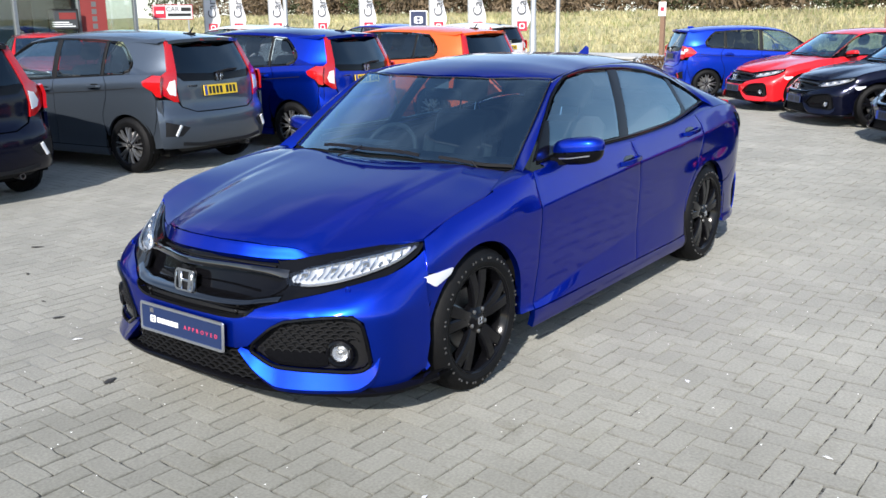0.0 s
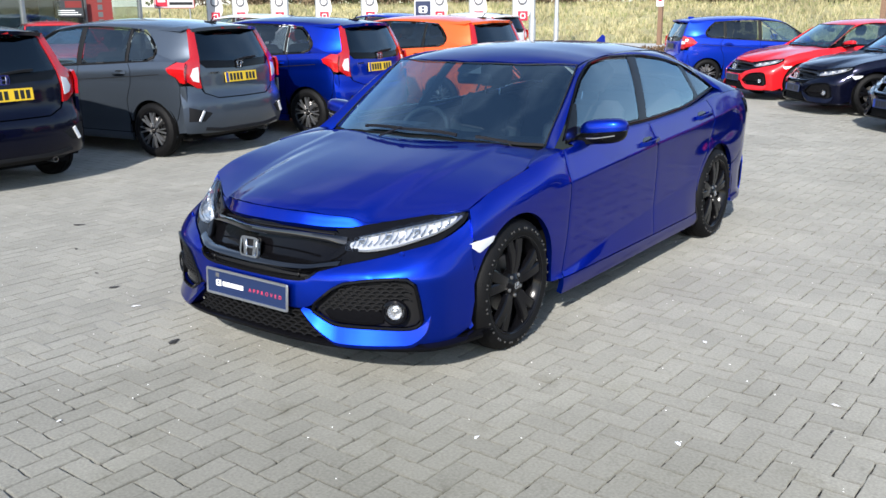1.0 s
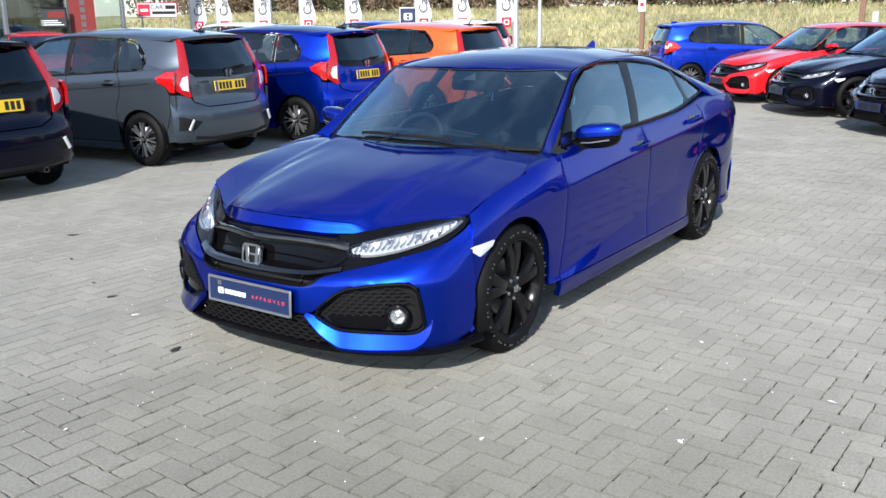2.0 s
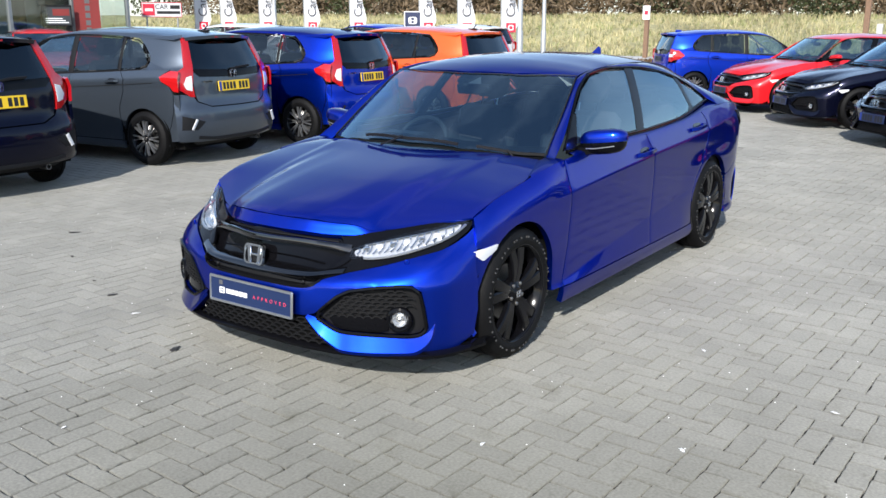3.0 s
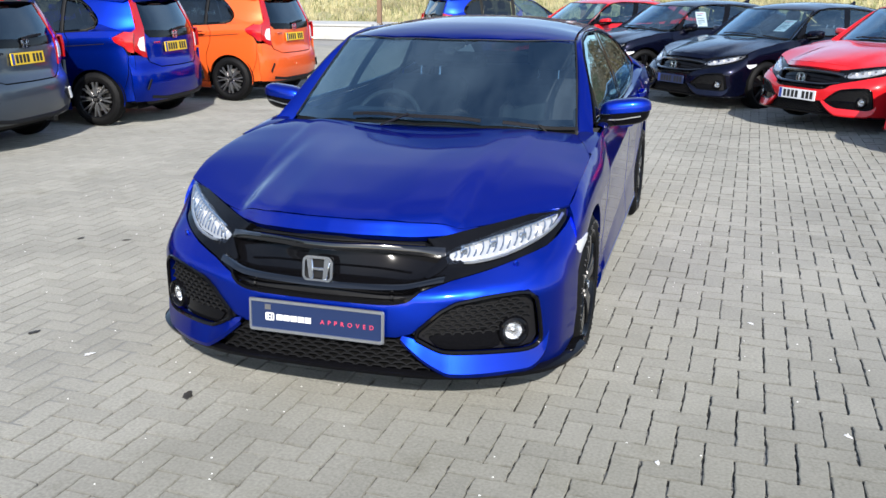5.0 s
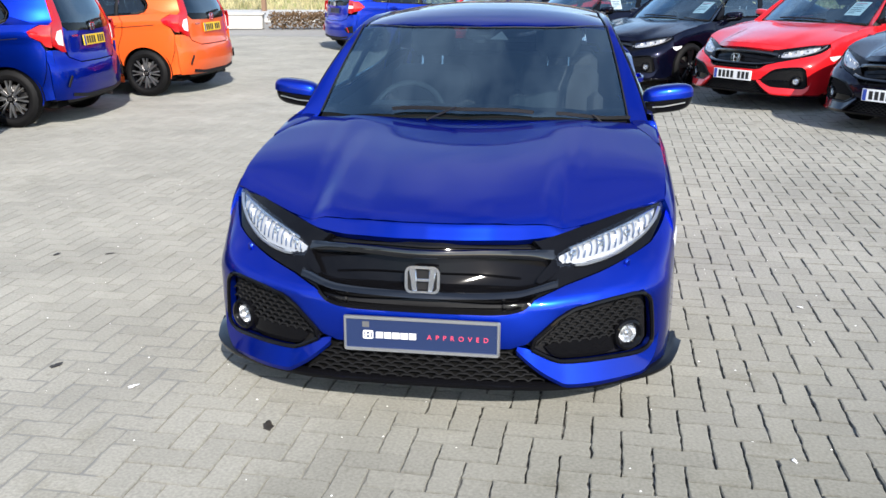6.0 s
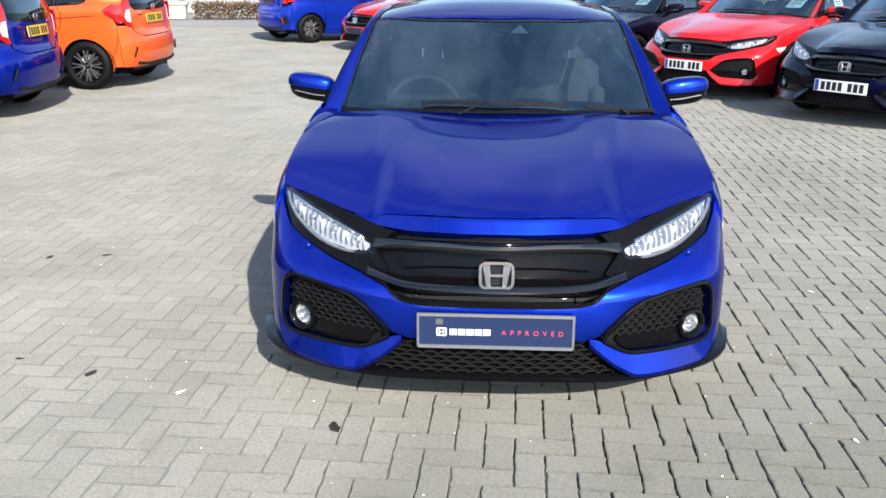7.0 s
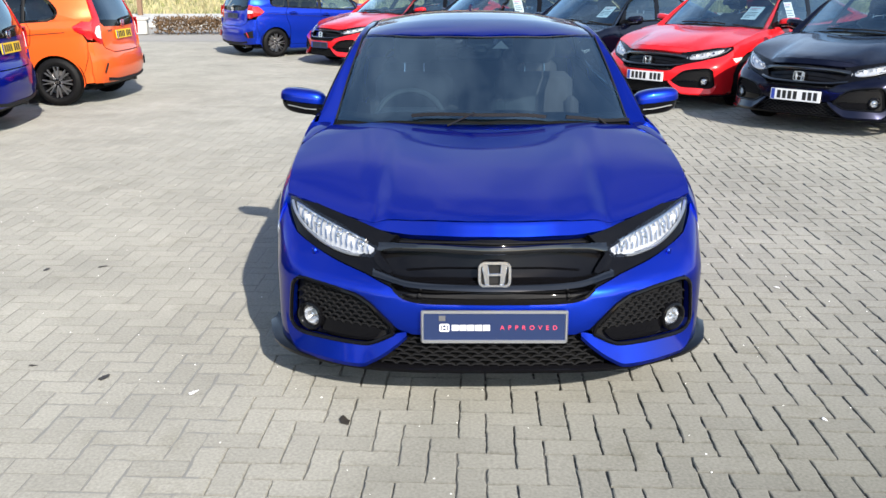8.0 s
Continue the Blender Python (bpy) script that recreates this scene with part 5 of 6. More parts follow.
        part("reflector", f(bar(fin, (1, 0, 0), .017, .006)), LAMP_WHITE if style == "new" else RED_LENS, ins)
        if style == "old":
            part("pillar_lamp", f(patch(jazz_rear, [(.50, 1.39), (.55, 1.38), (.61, 1.10), (.575, 1.08)], lift=.002, **rr)), coat, car)
    part("lower_trim", bar([jazz_rear([x], [z])[0] + np.array([0, .004, 0]) for x, z in spline([(-.60, .33), (-.3, .30), (.3, .30), (.60, .33)], 20)], (0, 0, 1), .018, .010), MATT_BLACK, car)
    part("rear_valance", patch(jazz_rear, both([(0, .285), (.56, .285), (.62, .25), (.55, .22), (0, .22)]), res=res, lift=-.02, out=(0, 1, 0)), MATT_BLACK, car)
    eb = moved(Matrix.Translation((0, 3.118, 1.008)) @ Matrix.Rotation(math.pi, 4, "Z"), emblem(.95))
    part("maker_badge", eb, CHROME, car)
    registration(car, Matrix.Translation((0, 3.130, .872)) @ Matrix.Rotation(math.pi, 4, "Z") @ pose(0, 0, 0, -6), .52, .111, *plate)
    part("model_name", moved(Matrix.Translation((.41, 3.106, .93)) @ Matrix.Rotation(math.pi, 4, "Z"), join(*[box(-.06 + i * .036, -.036 + i * .036, -.004, 0, -.010, .010) for i in range(4)])), CHROME, car)
    part("exhaust", moved(pose(-.45, 3.02, .235), revolve([(-.2, .028), (.05, .028), (.05, .022), (-.1, .022)], 16, "y")), STEEL, car)
    # glass house
    scr = part("windscreen", patch(jazz_top, both([(0, .06), (.4, .11), (.66, .19), (.60, .55), (.545, .86), (.3, .78), (0, .765)]), **tp), SCREEN_GLASS, car)
    scr.visible_shadow = False
    part("roof", patch(jazz_top, both([(0, .775), (.3, .79), (.545, .87), (.545, 1.4), (.54, 2.2), (.52, 2.86), (0, 2.90)]), **tp), coat, car)
    part("roof_spoiler", patch(jazz_top, both([(0, 2.905), (.52, 2.865), (.53, 2.93), (.3, 3.02), (0, 3.03)]), lift=.006, thick=.035, **tp), coat, car)
    part("high_brake_lamp", moved(pose(0, 3.012, 1.412), box(-.16, .16, -.02, .012, -.012, .012, .004)), RED_LENS, car)
    top = np.array([jazz_top([x], [y])[0] for x, y in spline([(.68, .12), (.66, .24), (.605, .55), (.552, .87), (.552, 1.4), (.547, 2.2), (.527, 2.86), (.53, 2.93)], 60)])
    low = np.array([jazz_house([y], [z])[0] for y, z in spline([(.10, .925), (.28, 1.02), (.55, 1.20), (.90, 1.385), (1.4, 1.432), (2.0, 1.420), (2.38, 1.394), (2.66, 1.385), (2.84, 1.376)], 60)])
    twin("roof_side", bridge(top, low, 6, .012, (.7, 0, .7)), coat, sharp=60)
    dl = np.array([jazz_house([y], [z])[0] for y, z in spline([(2.36, 1.396), (2.50, 1.29), (2.59, 1.16), (2.575, 1.10), (2.46, 1.052)], 20)])
    dr = np.array([jazz_rear([x], [z])[0] for x, z in spline([(.525, 1.432), (.545, 1.39), (.595, 1.22), (.63, 1.09), (.70, 1.03)], 20)])
    twin("rear_pillar", bridge(dl, dr, 6, .022, (.9, .3, 0)), coat, sharp=60)
    twin("pillar_foot", bridge(np.array([jazz_house([y], [z])[0] for y, z in spline([(2.59, 1.14), (2.54, 1.075), (2.45, 1.045)], 8)]), np.array([jazz_side([y], [z])[0] for y, z in spline([(2.92, 1.06), (2.78, 1.064), (2.45, 1.052)], 8)]), 4, .006, (1, 0, .3)), coat, sharp=60)
    for s in (1, -1):
        f = (lambda q: q) if s > 0 else mirrored
        for wn, pl, gm in (("front_window", [(.46, .975), (1.35, 1.015), (1.33, 1.395), (.95, 1.365), (.62, 1.205)], TINT_GLASS),
                           ("rear_window", [(1.46, 1.020), (2.13, 1.055), (2.12, 1.385), (1.44, 1.405)], PRIVACY_GLASS),
                           ("quarter_window", [(2.19, 1.062), (2.44, 1.078), (2.535, 1.112), (2.545, 1.145), (2.46, 1.265), (2.37, 1.345), (2.18, 1.378)], PRIVACY_GLASS),
                           ("vent_window", [(.22, .965), (.40, .972), (.52, 1.13), (.42, 1.085)], TINT_GLASS)):
            g = part(wn, f(patch(jazz_house, pl, lift=.001, thick=.003, **sd)), gm, car)
            g.visible_shadow = False
        strips = []
        for pts, hw in (([(.12, .945), (.5, .958), (1.4, .998), (2.2, 1.042), (2.48, 1.058)], .009), ([(.14, .95), (.55, 1.185), (.90, 1.372), (1.4, 1.418), (2.0, 1.405), (2.38, 1.366), (2.49, 1.27), (2.575, 1.15), (2.55, 1.095), (2.46, 1.062)], .006),
                        ([(1.40, 1.0), (1.385, 1.41)], .040), ([(2.16, 1.04), (2.15, 1.39)], .020), ([(.43, .96), (.60, 1.19)], .016)):
            strips.append(bar([jazz_house([y], [z])[0] + np.array([.001, 0, 0]) for y, z in spline(pts, 30)], (0, .6, .8) if hw < .015 else (0, 1, 0), hw, .005))
        part("window_trim", f(join(*strips)), MATT_BLACK, car)
        mir = part("door_mirror", f(moved(pose(.90, .42, 1.02, 0, 0, 8), box(-.11, .11, -.05, .05, -.06, .07, .035))), coat, car)
        part("mirror_arm", f(bar([(.74, .42, .96), (.80, .42, .965), (.86, .42, .985)], (0, 0, 1), .02, .03)), MATT_BLACK, mir)
        wheel(car, s * .835, 0, ZW, RW, .205, .185, s, "silver", .05)
        wheel(car, s * .835, WB, ZW, RW, .205, .185, s, "silver", .05)
    part("roof_aerial", moved(pose(0, 2.72, 1.462), join(box(-.03, .03, -.08, .08, 0, .02, .01), tube([(0, 0, .01), (0, .06, .075)], [.010, .006], 6))) if coat is GREY else moved(pose(0, 2.70, 1.455), join(box(-.045, .045, -.07, .07, 0, .045, .02))), coat if coat is not GREY else MATT_BLACK, car)
    # cabin
    part("dashboard", box(-.66, .66, .22, .60, .62, .97, .06), DASH, car)
    steering(car, -.36, .74, .93, 62)
    for sx in (-.36, .36):
        seat(car, sx, 1.10, .45, 14)
    part("rear_bench", join(box(-.60, .60, 1.72, 2.15, .45, .62, .05), moved(pose(0, 2.14, .55, -18), box(-.60, .60, -.06, .08, 0, .58, .05)), moved(pose(-.34, 2.30, 1.10, -14), box(-.12, .12, -.05, .05, 0, .16, .04)), moved(pose(.34, 2.30, 1.10, -14), box(-.12, .12, -.05, .05, 0, .16, .04))), SEAT_CLOTH, car)
    part("cabin_floor", box(-.68, .68, .2, 2.95, .26, .30), SEAT_CLOTH, car)
    part("headlining", patch(jazz_top, both([(0, .85), (.48, .95), (.48, 2.7), (0, 2.75)]), res=.12, lift=-.035, thick=0), bpy.data.materials["pale_headlining"], car)
    return car


def recoloured(ob, m, old, fresh, label, plate=None):
    """A copy of a car in another paint."""
    c = copy_thing(ob, m)
    c["label"] = label
    for o in c.children_recursive:
        if o.type == "MESH" and o.data.materials[0] is old:
            o.material_slots[0].link = "OBJECT"
            o.material_slots[0].material = fresh
        if plate is not None and o.name.startswith("number_plate"):
            o.material_slots[0].link = "OBJECT"
            o.material_slots[0].material = plate
    return c


def rise(x, y):
    """The ground climbs a little towards the far row of cars."""
    s = min(max((x - 1.4) / 2.2, 0), 1)
    t = min(max((y - 1.0) / 4.0, 0), 1)
    return .085 * s * s * (3 - 2 * s) * t * t * (3 - 2 * t)


def spot(x, y, turn):
    return pose(x, y, rise(x, y), 0, 0, turn)


YELLOW = (PLATE_YELLOW, False, "yellow rear plate")
WHITE = (PLATE_WHITE, False, "white front plate")
LEFT_ROW, RIGHT_ROW = "superminis parked in a row", "cars parked in an angled row"
grey_car = build_jazz(GREY, spot(-8.13, 3.21, -83), .045, "grey metallic supermini with silver wheels parked tail outwards", YELLOW, LEFT_ROW)
blue_car = recoloured(grey_car, spot(-7.95, 5.58, -85), GREY, BLUE, "deep blue supermini with dark wheels parked tail outwards")
orange_car = recoloured(grey_car, spot(-7.63, 8.52, -92), GREY, ORANGE, "bright orange supermini with machined wheels parked tail outwards")
for c in (blue_car, orange_car):
    for o in c.children_recursive:
        if o.name.startswith(("bumper_insert", "reflector")):
            o.material_slots[0].link = "OBJECT"
            o.material_slots[0].material = MATT_BLACK if o.name.startswith("reflector") else (BLUE if c is blue_car else ORANGE)
black_car = recoloured(grey_car, spot(-8.02, .62, -88), GREY, BLACK_BLUE, "blue-black supermini parked beside the grey one")
white_back = recoloured(grey_car, spot(-17.0, 12.6, -60), GREY, WHITE_PAINT, "white car parked behind the row by the flags")
dark_back = recoloured(grey_car, spot(-14.8, 16.6, -100), GREY, BLUE_FAR, "blue car parked far behind beneath the flags")
pale_back = recoloured(grey_car, spot(-13.2, 18.3, -100), GREY, WHITE_PAINT, "white car parked far behind beneath the flags")
for c in (white_back, dark_back, pale_back):
    c["group"] = "cars parked at the back"
far_blue = build_jazz(BLUE_FAR, spot(-2.25, 17.06, 128) @ Matrix.Scale(.95, 4), .06, "bright blue older supermini parked nose inwards", (PLATE_NAVY, False, "dark show plate"), RIGHT_ROW, "old")
red_car = build_civic(RED, spot(2.92, 7.75, -47.5), .05, "red five-door hatchback with black wheels parked nose outwards", WHITE, RIGHT_ROW)
navy_car = recoloured(red_car, spot(3.98, 5.68, -47.5), RED, BLACK_BLUE, "blue-black five-door hatchback with a white front plate")
black_a = recoloured(red_car, spot(1.43, 9.89, -46.5), RED, BLACK_BLUE, "black five-door hatchback parked beside the red one", PLATE_NAVY)
black_b = recoloured(red_car, spot(-.25, 11.95, -53), RED, BLACK_BLUE, "black five-door hatchback with a navy show plate", PLATE_NAVY)
red_far = recoloured(red_car, spot(-1.86, 13.75, -47.5), RED, RED, "red five-door hatchback parked beside the blue supermini", PLATE_NAVY)
black_back = recoloured(red_car, spot(-6.7, 11.5, 88), RED, BLACK_BLUE, "black hatchback parked nose outwards beyond the orange car", PLATE_NAVY)
black_back["group"] = LEFT_ROW
red_back = recoloured(red_car, spot(-14.9, 7.55, 66), RED, RED, "red hatchback parked nose outwards by the glass showroom", PLATE_NAVY)
red_back["group"] = "cars parked at the back"


# ---- price sheets in the parked cars' windows ----
def price_sheet(name_pose, w, h, label):
    sheet = thing("price_sheet", label, "paper sheet", name_pose, "price sheets in car windows")
    part("sheet", box(-w / 2, w / 2, -.001, .001, -h / 2, h / 2, .0005), PAPER, sheet)
    for i, (q, l) in enumerate(((.36, .7), (.25, .5), (.05, .74), (-.08, .70), (-.20, .74), (-.33, .4))):
        part("print_line", box(-w * .40, w * (l - .40), -.0018, -.0012, h * q - .006, h * q + .006), INK if i else INK_PINK, sheet, smooth=False)
    return sheet


def window_sheet(car, y, z, w=.20, h=.25):
    p = civic_house([y], [z])[0]
    price_sheet(car.matrix_basis @ pose(p[0] - .03, y, z, -23, 0, 90), w, h, "white printed price sheet inside a door window")


def screen_sheet(car, x, y, w=.20, h=.28):
    p = civic_screen([x], [y])[0]
    price_sheet(car.matrix_basis @ pose(p[0], p[1] + .02, p[2] - .03, -58), w, h, "white printed price sheet behind a windscreen")


window_sheet(black_b, 1.12, 1.10)
screen_sheet(black_a, .47, .66)
screen_sheet(red_car, .47, .66)
window_sheet(red_car, 1.14, 1.10)

# ---- ground, kerb, bank, building ----
ASPHALT = material("pale_worn_asphalt", (.165, .163, .158), .9, grain=.22, grain_size=70, stain=.15, stain_size=.35, bump=.3, diffuse_rough=1.0)
SAND = material("joint_sand", (.026, .025, .023), .95, grain=.3, grain_size=90, stain=.25, stain_size=2)
def sanded_joints(mat):
    """Pale sand still fills the joints on one side of the yard; they are dark and washed out on the other."""
    nt = mat.node_tree
    b = nt.nodes["Principled BSDF"]
    geo = [n for n in nt.nodes if n.type == "NEW_GEOMETRY"][0]
    sep = nt.nodes.new("ShaderNodeSeparateXYZ")
    nt.links.new(geo.outputs["Position"], sep.inputs[0])
    n = nt.nodes.new("ShaderNodeTexNoise")
    n.inputs["Scale"].default_value, n.inputs["Detail"].default_value = 1.1, 6
    nt.links.new(geo.outputs["Position"], n.inputs["Vector"])
    add = nt.nodes.new("ShaderNodeMath")
    add.operation = "MULTIPLY_ADD"
    add.inputs[1].default_value = 3.0
    nt.links.new(n.outputs[0], add.inputs[0])
    nt.links.new(sep.outputs[0], add.inputs[2])
    r = nt.nodes.new("ShaderNodeMapRange")
    r.inputs[1].default_value, r.inputs[2].default_value = .8, 2.0
    nt.links.new(add.outputs[0], r.inputs[0])
    m = nt.nodes.new("ShaderNodeMix")
    m.data_type = "RGBA"
    m.inputs[6].default_value = (.215, .21, .19, 1)
    clod = nt.nodes.new("ShaderNodeTexNoise")
    clod.inputs["Scale"].default_value, clod.inputs["Detail"].default_value = 26.0, 4
    nt.links.new(geo.outputs["Position"], clod.inputs["Vector"])
    cr = nt.nodes.new("ShaderNodeMapRange")
    cr.inputs[1].default_value, cr.inputs[2].default_value = .40, .50
    nt.links.new(clod.outputs[0], cr.inputs[0])
    both_ = nt.nodes.new("ShaderNodeMath")
    both_.operation = "MULTIPLY"
    nt.links.new(r.outputs[0], both_.inputs[0])
    nt.links.new(cr.outputs[0], both_.inputs[1])
    nt.links.new(both_.outputs[0], m.inputs[0])
    nt.links.new(b.inputs["Base Color"].links[0].from_socket, m.inputs[7])
    nt.links.new(m.outputs[2], b.inputs["Base Color"])


sanded_joints(SAND)
KERB = material("pale_concrete", (.50, .49, .46), .85, grain=.15, grain_size=40, stain=.15, stain_size=2)
HEDGE_BROWN = material("winter_hedge_leaf", (.13, .075, .035), .85, grain=.4, grain_size=25, stain=.3, stain_size=4)
DRY_GRASS = material("dry_grass", (.36, .325, .165), .85, grain=.35, grain_size=5, stain=.5, stain_size=.30)
STRAW = material("straw_blade", (.40, .355, .195), .8, grain=.3, grain_size=3, stain=.35, stain_size=.30)
GREEN_BLADE = material("green_grass_blade", (.20, .215, .085), .8, grain=.4, grain_size=3, stain=.4, stain_size=.4)
TWIG = material("bare_twig", (.16, .115, .07), .85, grain=.3, grain_size=15, stain=.35, stain_size=.6)
IVY = material("dull_evergreen_leaf", (.05, .062, .022), .75, grain=.4, grain_size=9, stain=.4, stain_size=.8)
GALV = material("galvanised_steel", (.42, .43, .43), .5, .5, grain=.1, grain_size=30)
POST_BROWN = material("weathered_wood_post", (.20, .12, .075), .85, grain=.3, grain_size=30)
FLAG_WHITE = material("white_flag_cloth", (.66, .66, .67), .8, stain=.06, stain_size=3)
FLAG_RED = material("red_flag_print", (.55, .02, .05), .7)
BANNER_RED = material("brick_red_banner", (.19, .020, .018), .7, stain=.1, stain_size=2)
POSTER_DARK = material("dark_poster", (.035, .04, .045), .5)
FRAME_GREY = material("grey_aluminium_frame", (.30, .32, .33), .45, .6)
SHOW_GLASS = glass_material("showroom_glass", (.74, .80, .79), (1.0, 1.0, 1.0), 1.8)
CLAD = material("pale_cladding", (.55, .56, .57), .6, grain=.06, grain_size=20)
SHOW_FLOOR = material("showroom_floor", (.35, .36, .36), .35, stain=.1)
SHOW_WALL = material("showroom_wall", (.22, .25, .245), .8, stain=.3, stain_size=.6)

ground = solid("ground", box(-220, 220, -120, 260, -.40, -.014), ASPHALT, "pale grey worn asphalt ground", "ground", kind="structure")


def bank_height(x, y):
    t = np.clip((y - 36 - .10 * (x + 10)) / 20, 0, 1)
    return -.05 + 1.95 * t * t * (3 - 2 * t) + .25 * np.clip((y - 58) / 60, 0, 3)


gx, gy = np.linspace(-110, 90, 101), np.linspace(33, 200, 85)
GX, GY = np.meshgrid(gx, gy)
rng = np.random.default_rng(4)
GZ = bank_height(GX, GY) + rng.normal(0, .06, GX.shape) * (bank_height(GX, GY) > .1)
n_, m_ = GX.shape
bank = solid("grass_bank", (np.stack([GX, GY, GZ], 2).reshape(-1, 3), [(i * m_ + j, i * m_ + j + 1, (i + 1) * m_ + j + 1, (i + 1) * m_ + j) for i in range(n_ - 1) for j in range(m_ - 1)]), DRY_GRASS, "rough bank of dry yellow grass", "grass bank", kind="structure")


def tufts(name, count, x0, x1, y0, y1, size, mat, label, seed):
    r = np.random.default_rng(seed)
    V, F = [], []
    X, Y = r.uniform(x0, x1, count), r.uniform(y0, y1, count)
    Z = bank_height(X, Y)
    for i in range(count):
        k = r.uniform(.6, 1.3) * size
        for _ in range(4):
            a = r.uniform(0, 6.283)
            w = .10 * k
            dx, dy = math.cos(a), math.sin(a)
            lx, ly = r.normal(0, .30 * k), r.normal(0, .30 * k)
            ox, oy = r.normal(0, .25 * k), r.normal(0, .25 * k)
            b = len(V)
            V += [(X[i] + ox - dx * w, Y[i] + oy - dy * w, Z[i] - .05), (X[i] + ox + dx * w, Y[i] + oy + dy * w, Z[i] - .05), (X[i] + ox + lx, Y[i] + oy + ly, Z[i] + k * r.uniform(.6, 1))]
            F.append((b, b + 1, b + 2))
    return solid(name, (V, F), mat, label, "grass", kind="stuff", smooth=False)


tufts("dry_grass", 12000, -62, 30, 36, 60, .34, STRAW, "tufts of dry straw-coloured grass on the bank", 1)
tufts("green_grass", 7000, -62, 30, 36, 60, .30, GREEN_BLADE, "green grass among the dry tufts", 2)


def shrub(name, x, y, w, h, mat, leaf, count, seed, label):
    """A bare winter shrub: limbs from the ground and many fine twigs or leaves."""
    r = np.random.default_rng(seed)
    base = thing(name, label, "shrub", pose(x, y, float(bank_height(np.array([x]), np.array([y]))[0]) - .1), "shrubs on the bank")
    for i in range(5):
        a, q = r.uniform(0, 6.283), r.uniform(.2, .5) * w
        part("limb", tube([(r.normal(0, .1), r.normal(0, .1), 0), (q * .5 * math.cos(a), q * .5 * math.sin(a), h * .5), (q * math.cos(a), q * math.sin(a), h * r.uniform(.75, 1.05))], [.05, .035, .012], 5), TWIG, base)
    a, q, z = r.uniform(0, 6.283, count), w * .5 * np.sqrt(r.uniform(0, 1, count)), h * r.uniform(.05, 1, count) ** .8
    q = q * (.55 + .45 * np.sin(np.pi * np.minimum(z / h, 1)))
    P = np.stack([q * np.cos(a), q * np.sin(a), z], 1) + r.normal(0, .08, (count, 3))
    D = r.normal(0, 1, (count, 3))
    D /= np.linalg.norm(D, axis=1)[:, None]
    S = np.cross(D, r.normal(0, 1, (count, 3)))
    S /= np.linalg.norm(S, axis=1)[:, None]
    L = leaf * r.uniform(.7, 1.5, count)[:, None]
    W = leaf * (.12 if mat is TWIG else .45)
    V = np.stack([P - S * W * .5, P + D * L * .5 - S * W, P + D * L, P + D * L * .5 + S * W], 1).reshape(-1, 3)
    F = [(4 * i, 4 * i + 1, 4 * i + 2, 4 * i + 3) for i in range(count)]
    ob = part("foliage", (V, F), mat, base, smooth=False)
    return base


k = 0
for row, (y0, dens) in enumerate(((57, 28), (64, 34), (73, 38))):
    for i in range(dens):
        k += 1
        x = -66 + i * 98 / dens + rng.uniform(-1.2, 1.2)
        evergreen = rng.uniform() < .35
        shrub("shrub", x, y0 + .1 * (x + 10) + rng.uniform(-2, 2), rng.uniform(3.8, 5.8), rng.uniform(2.2, 3.6) + row * 2.4, IVY if evergreen else TWIG, .22 if evergreen else .60, 900 + 350 * row, 100 + k, "dull green evergreen shrub on the bank" if evergreen else "bare brown winter shrub on the bank")

# low wall, kerb and clipped hedge at the edge of the yard
kerb = solid("kerb", join(*[box(-40 + i * .92, -40 + i * .92 + .905, 0, .14, -.02, .11, .015) for i in range(75)]), KERB, "pale concrete kerb along the yard", "kerb", pose(0, 27.2, 0, 0, 0, 3), kind="structure")
verge = solid("pavement", box(-60, 60, 0, 8.5, -.02, .085), KERB, "pale footway behind the kerb", "pavement", pose(0, 27.4, 0, 0, 0, 3), kind="structure")
blockwall = solid("low_wall", join(box(-2.6, 0, 0, .30, 0, .40, .02), box(-2.65, .05, -.03, .33, .40, .47, .02)), KERB, "low pale concrete wall beside the hedge", "wall", pose(-8.75, 22.5, 0, 0, 0, 6), kind="structure")


def hedge(x0, y0, length, turn):
    r = np.random.default_rng(8)
    h = thing("hedge", "clipped brown winter hedge at the yard edge", "hedge", pose(x0, y0, 0, 0, 0, turn))
    V, F = [], []
    for i in range(7000):
        p = np.array([r.uniform(0, length), r.uniform(0, .8), r.uniform(0, 1) ** .6 * .46 + r.normal(0, .02)])
        d = r.normal(0, 1, 3)
        d /= np.linalg.norm(d)
        s = np.cross(d, r.normal(0, 1, 3))
        s /= np.linalg.norm(s)
        b = len(V)
        V += [p, p + d * .045 - s * .022, p + d * .09, p + d * .045 + s * .022]
        F.append((b, b + 1, b + 2, b + 3))
    part("leaves", (V, F), HEDGE_BROWN, h, smooth=False)
    part("twigs", join(*[tube([(i * .3 + .1, .4, 0), (i * .3 + r.uniform(-.1, .3), .4 + r.uniform(-.3, .3), .42)], .012, 5) for i in range(int(length / .3))]), TWIG, h)
    return h


hedge(-8.55, 22.35, 8.0, 6)

# lamp columns, posts, flags, signs
def column(x, y, h, r, label):
    c = thing("lamp_post", label, "lamp post", pose(x, y, 0), "posts at the yard edge")
    part("shaft", tube([(0, 0, 0), (0, 0, 1.2), (0, 0, 1.25), (0, 0, h)], [r * 1.25, r * 1.25, r, r * .8], 14), GALV, c)
    part("base_plate", box(-.16, .16, -.16, .16, -.015, .02, .004), GALV, c)
    part("lantern", box(-.10, .10, -.60, .05, h - .03, h + .06, .02), GALV, c)


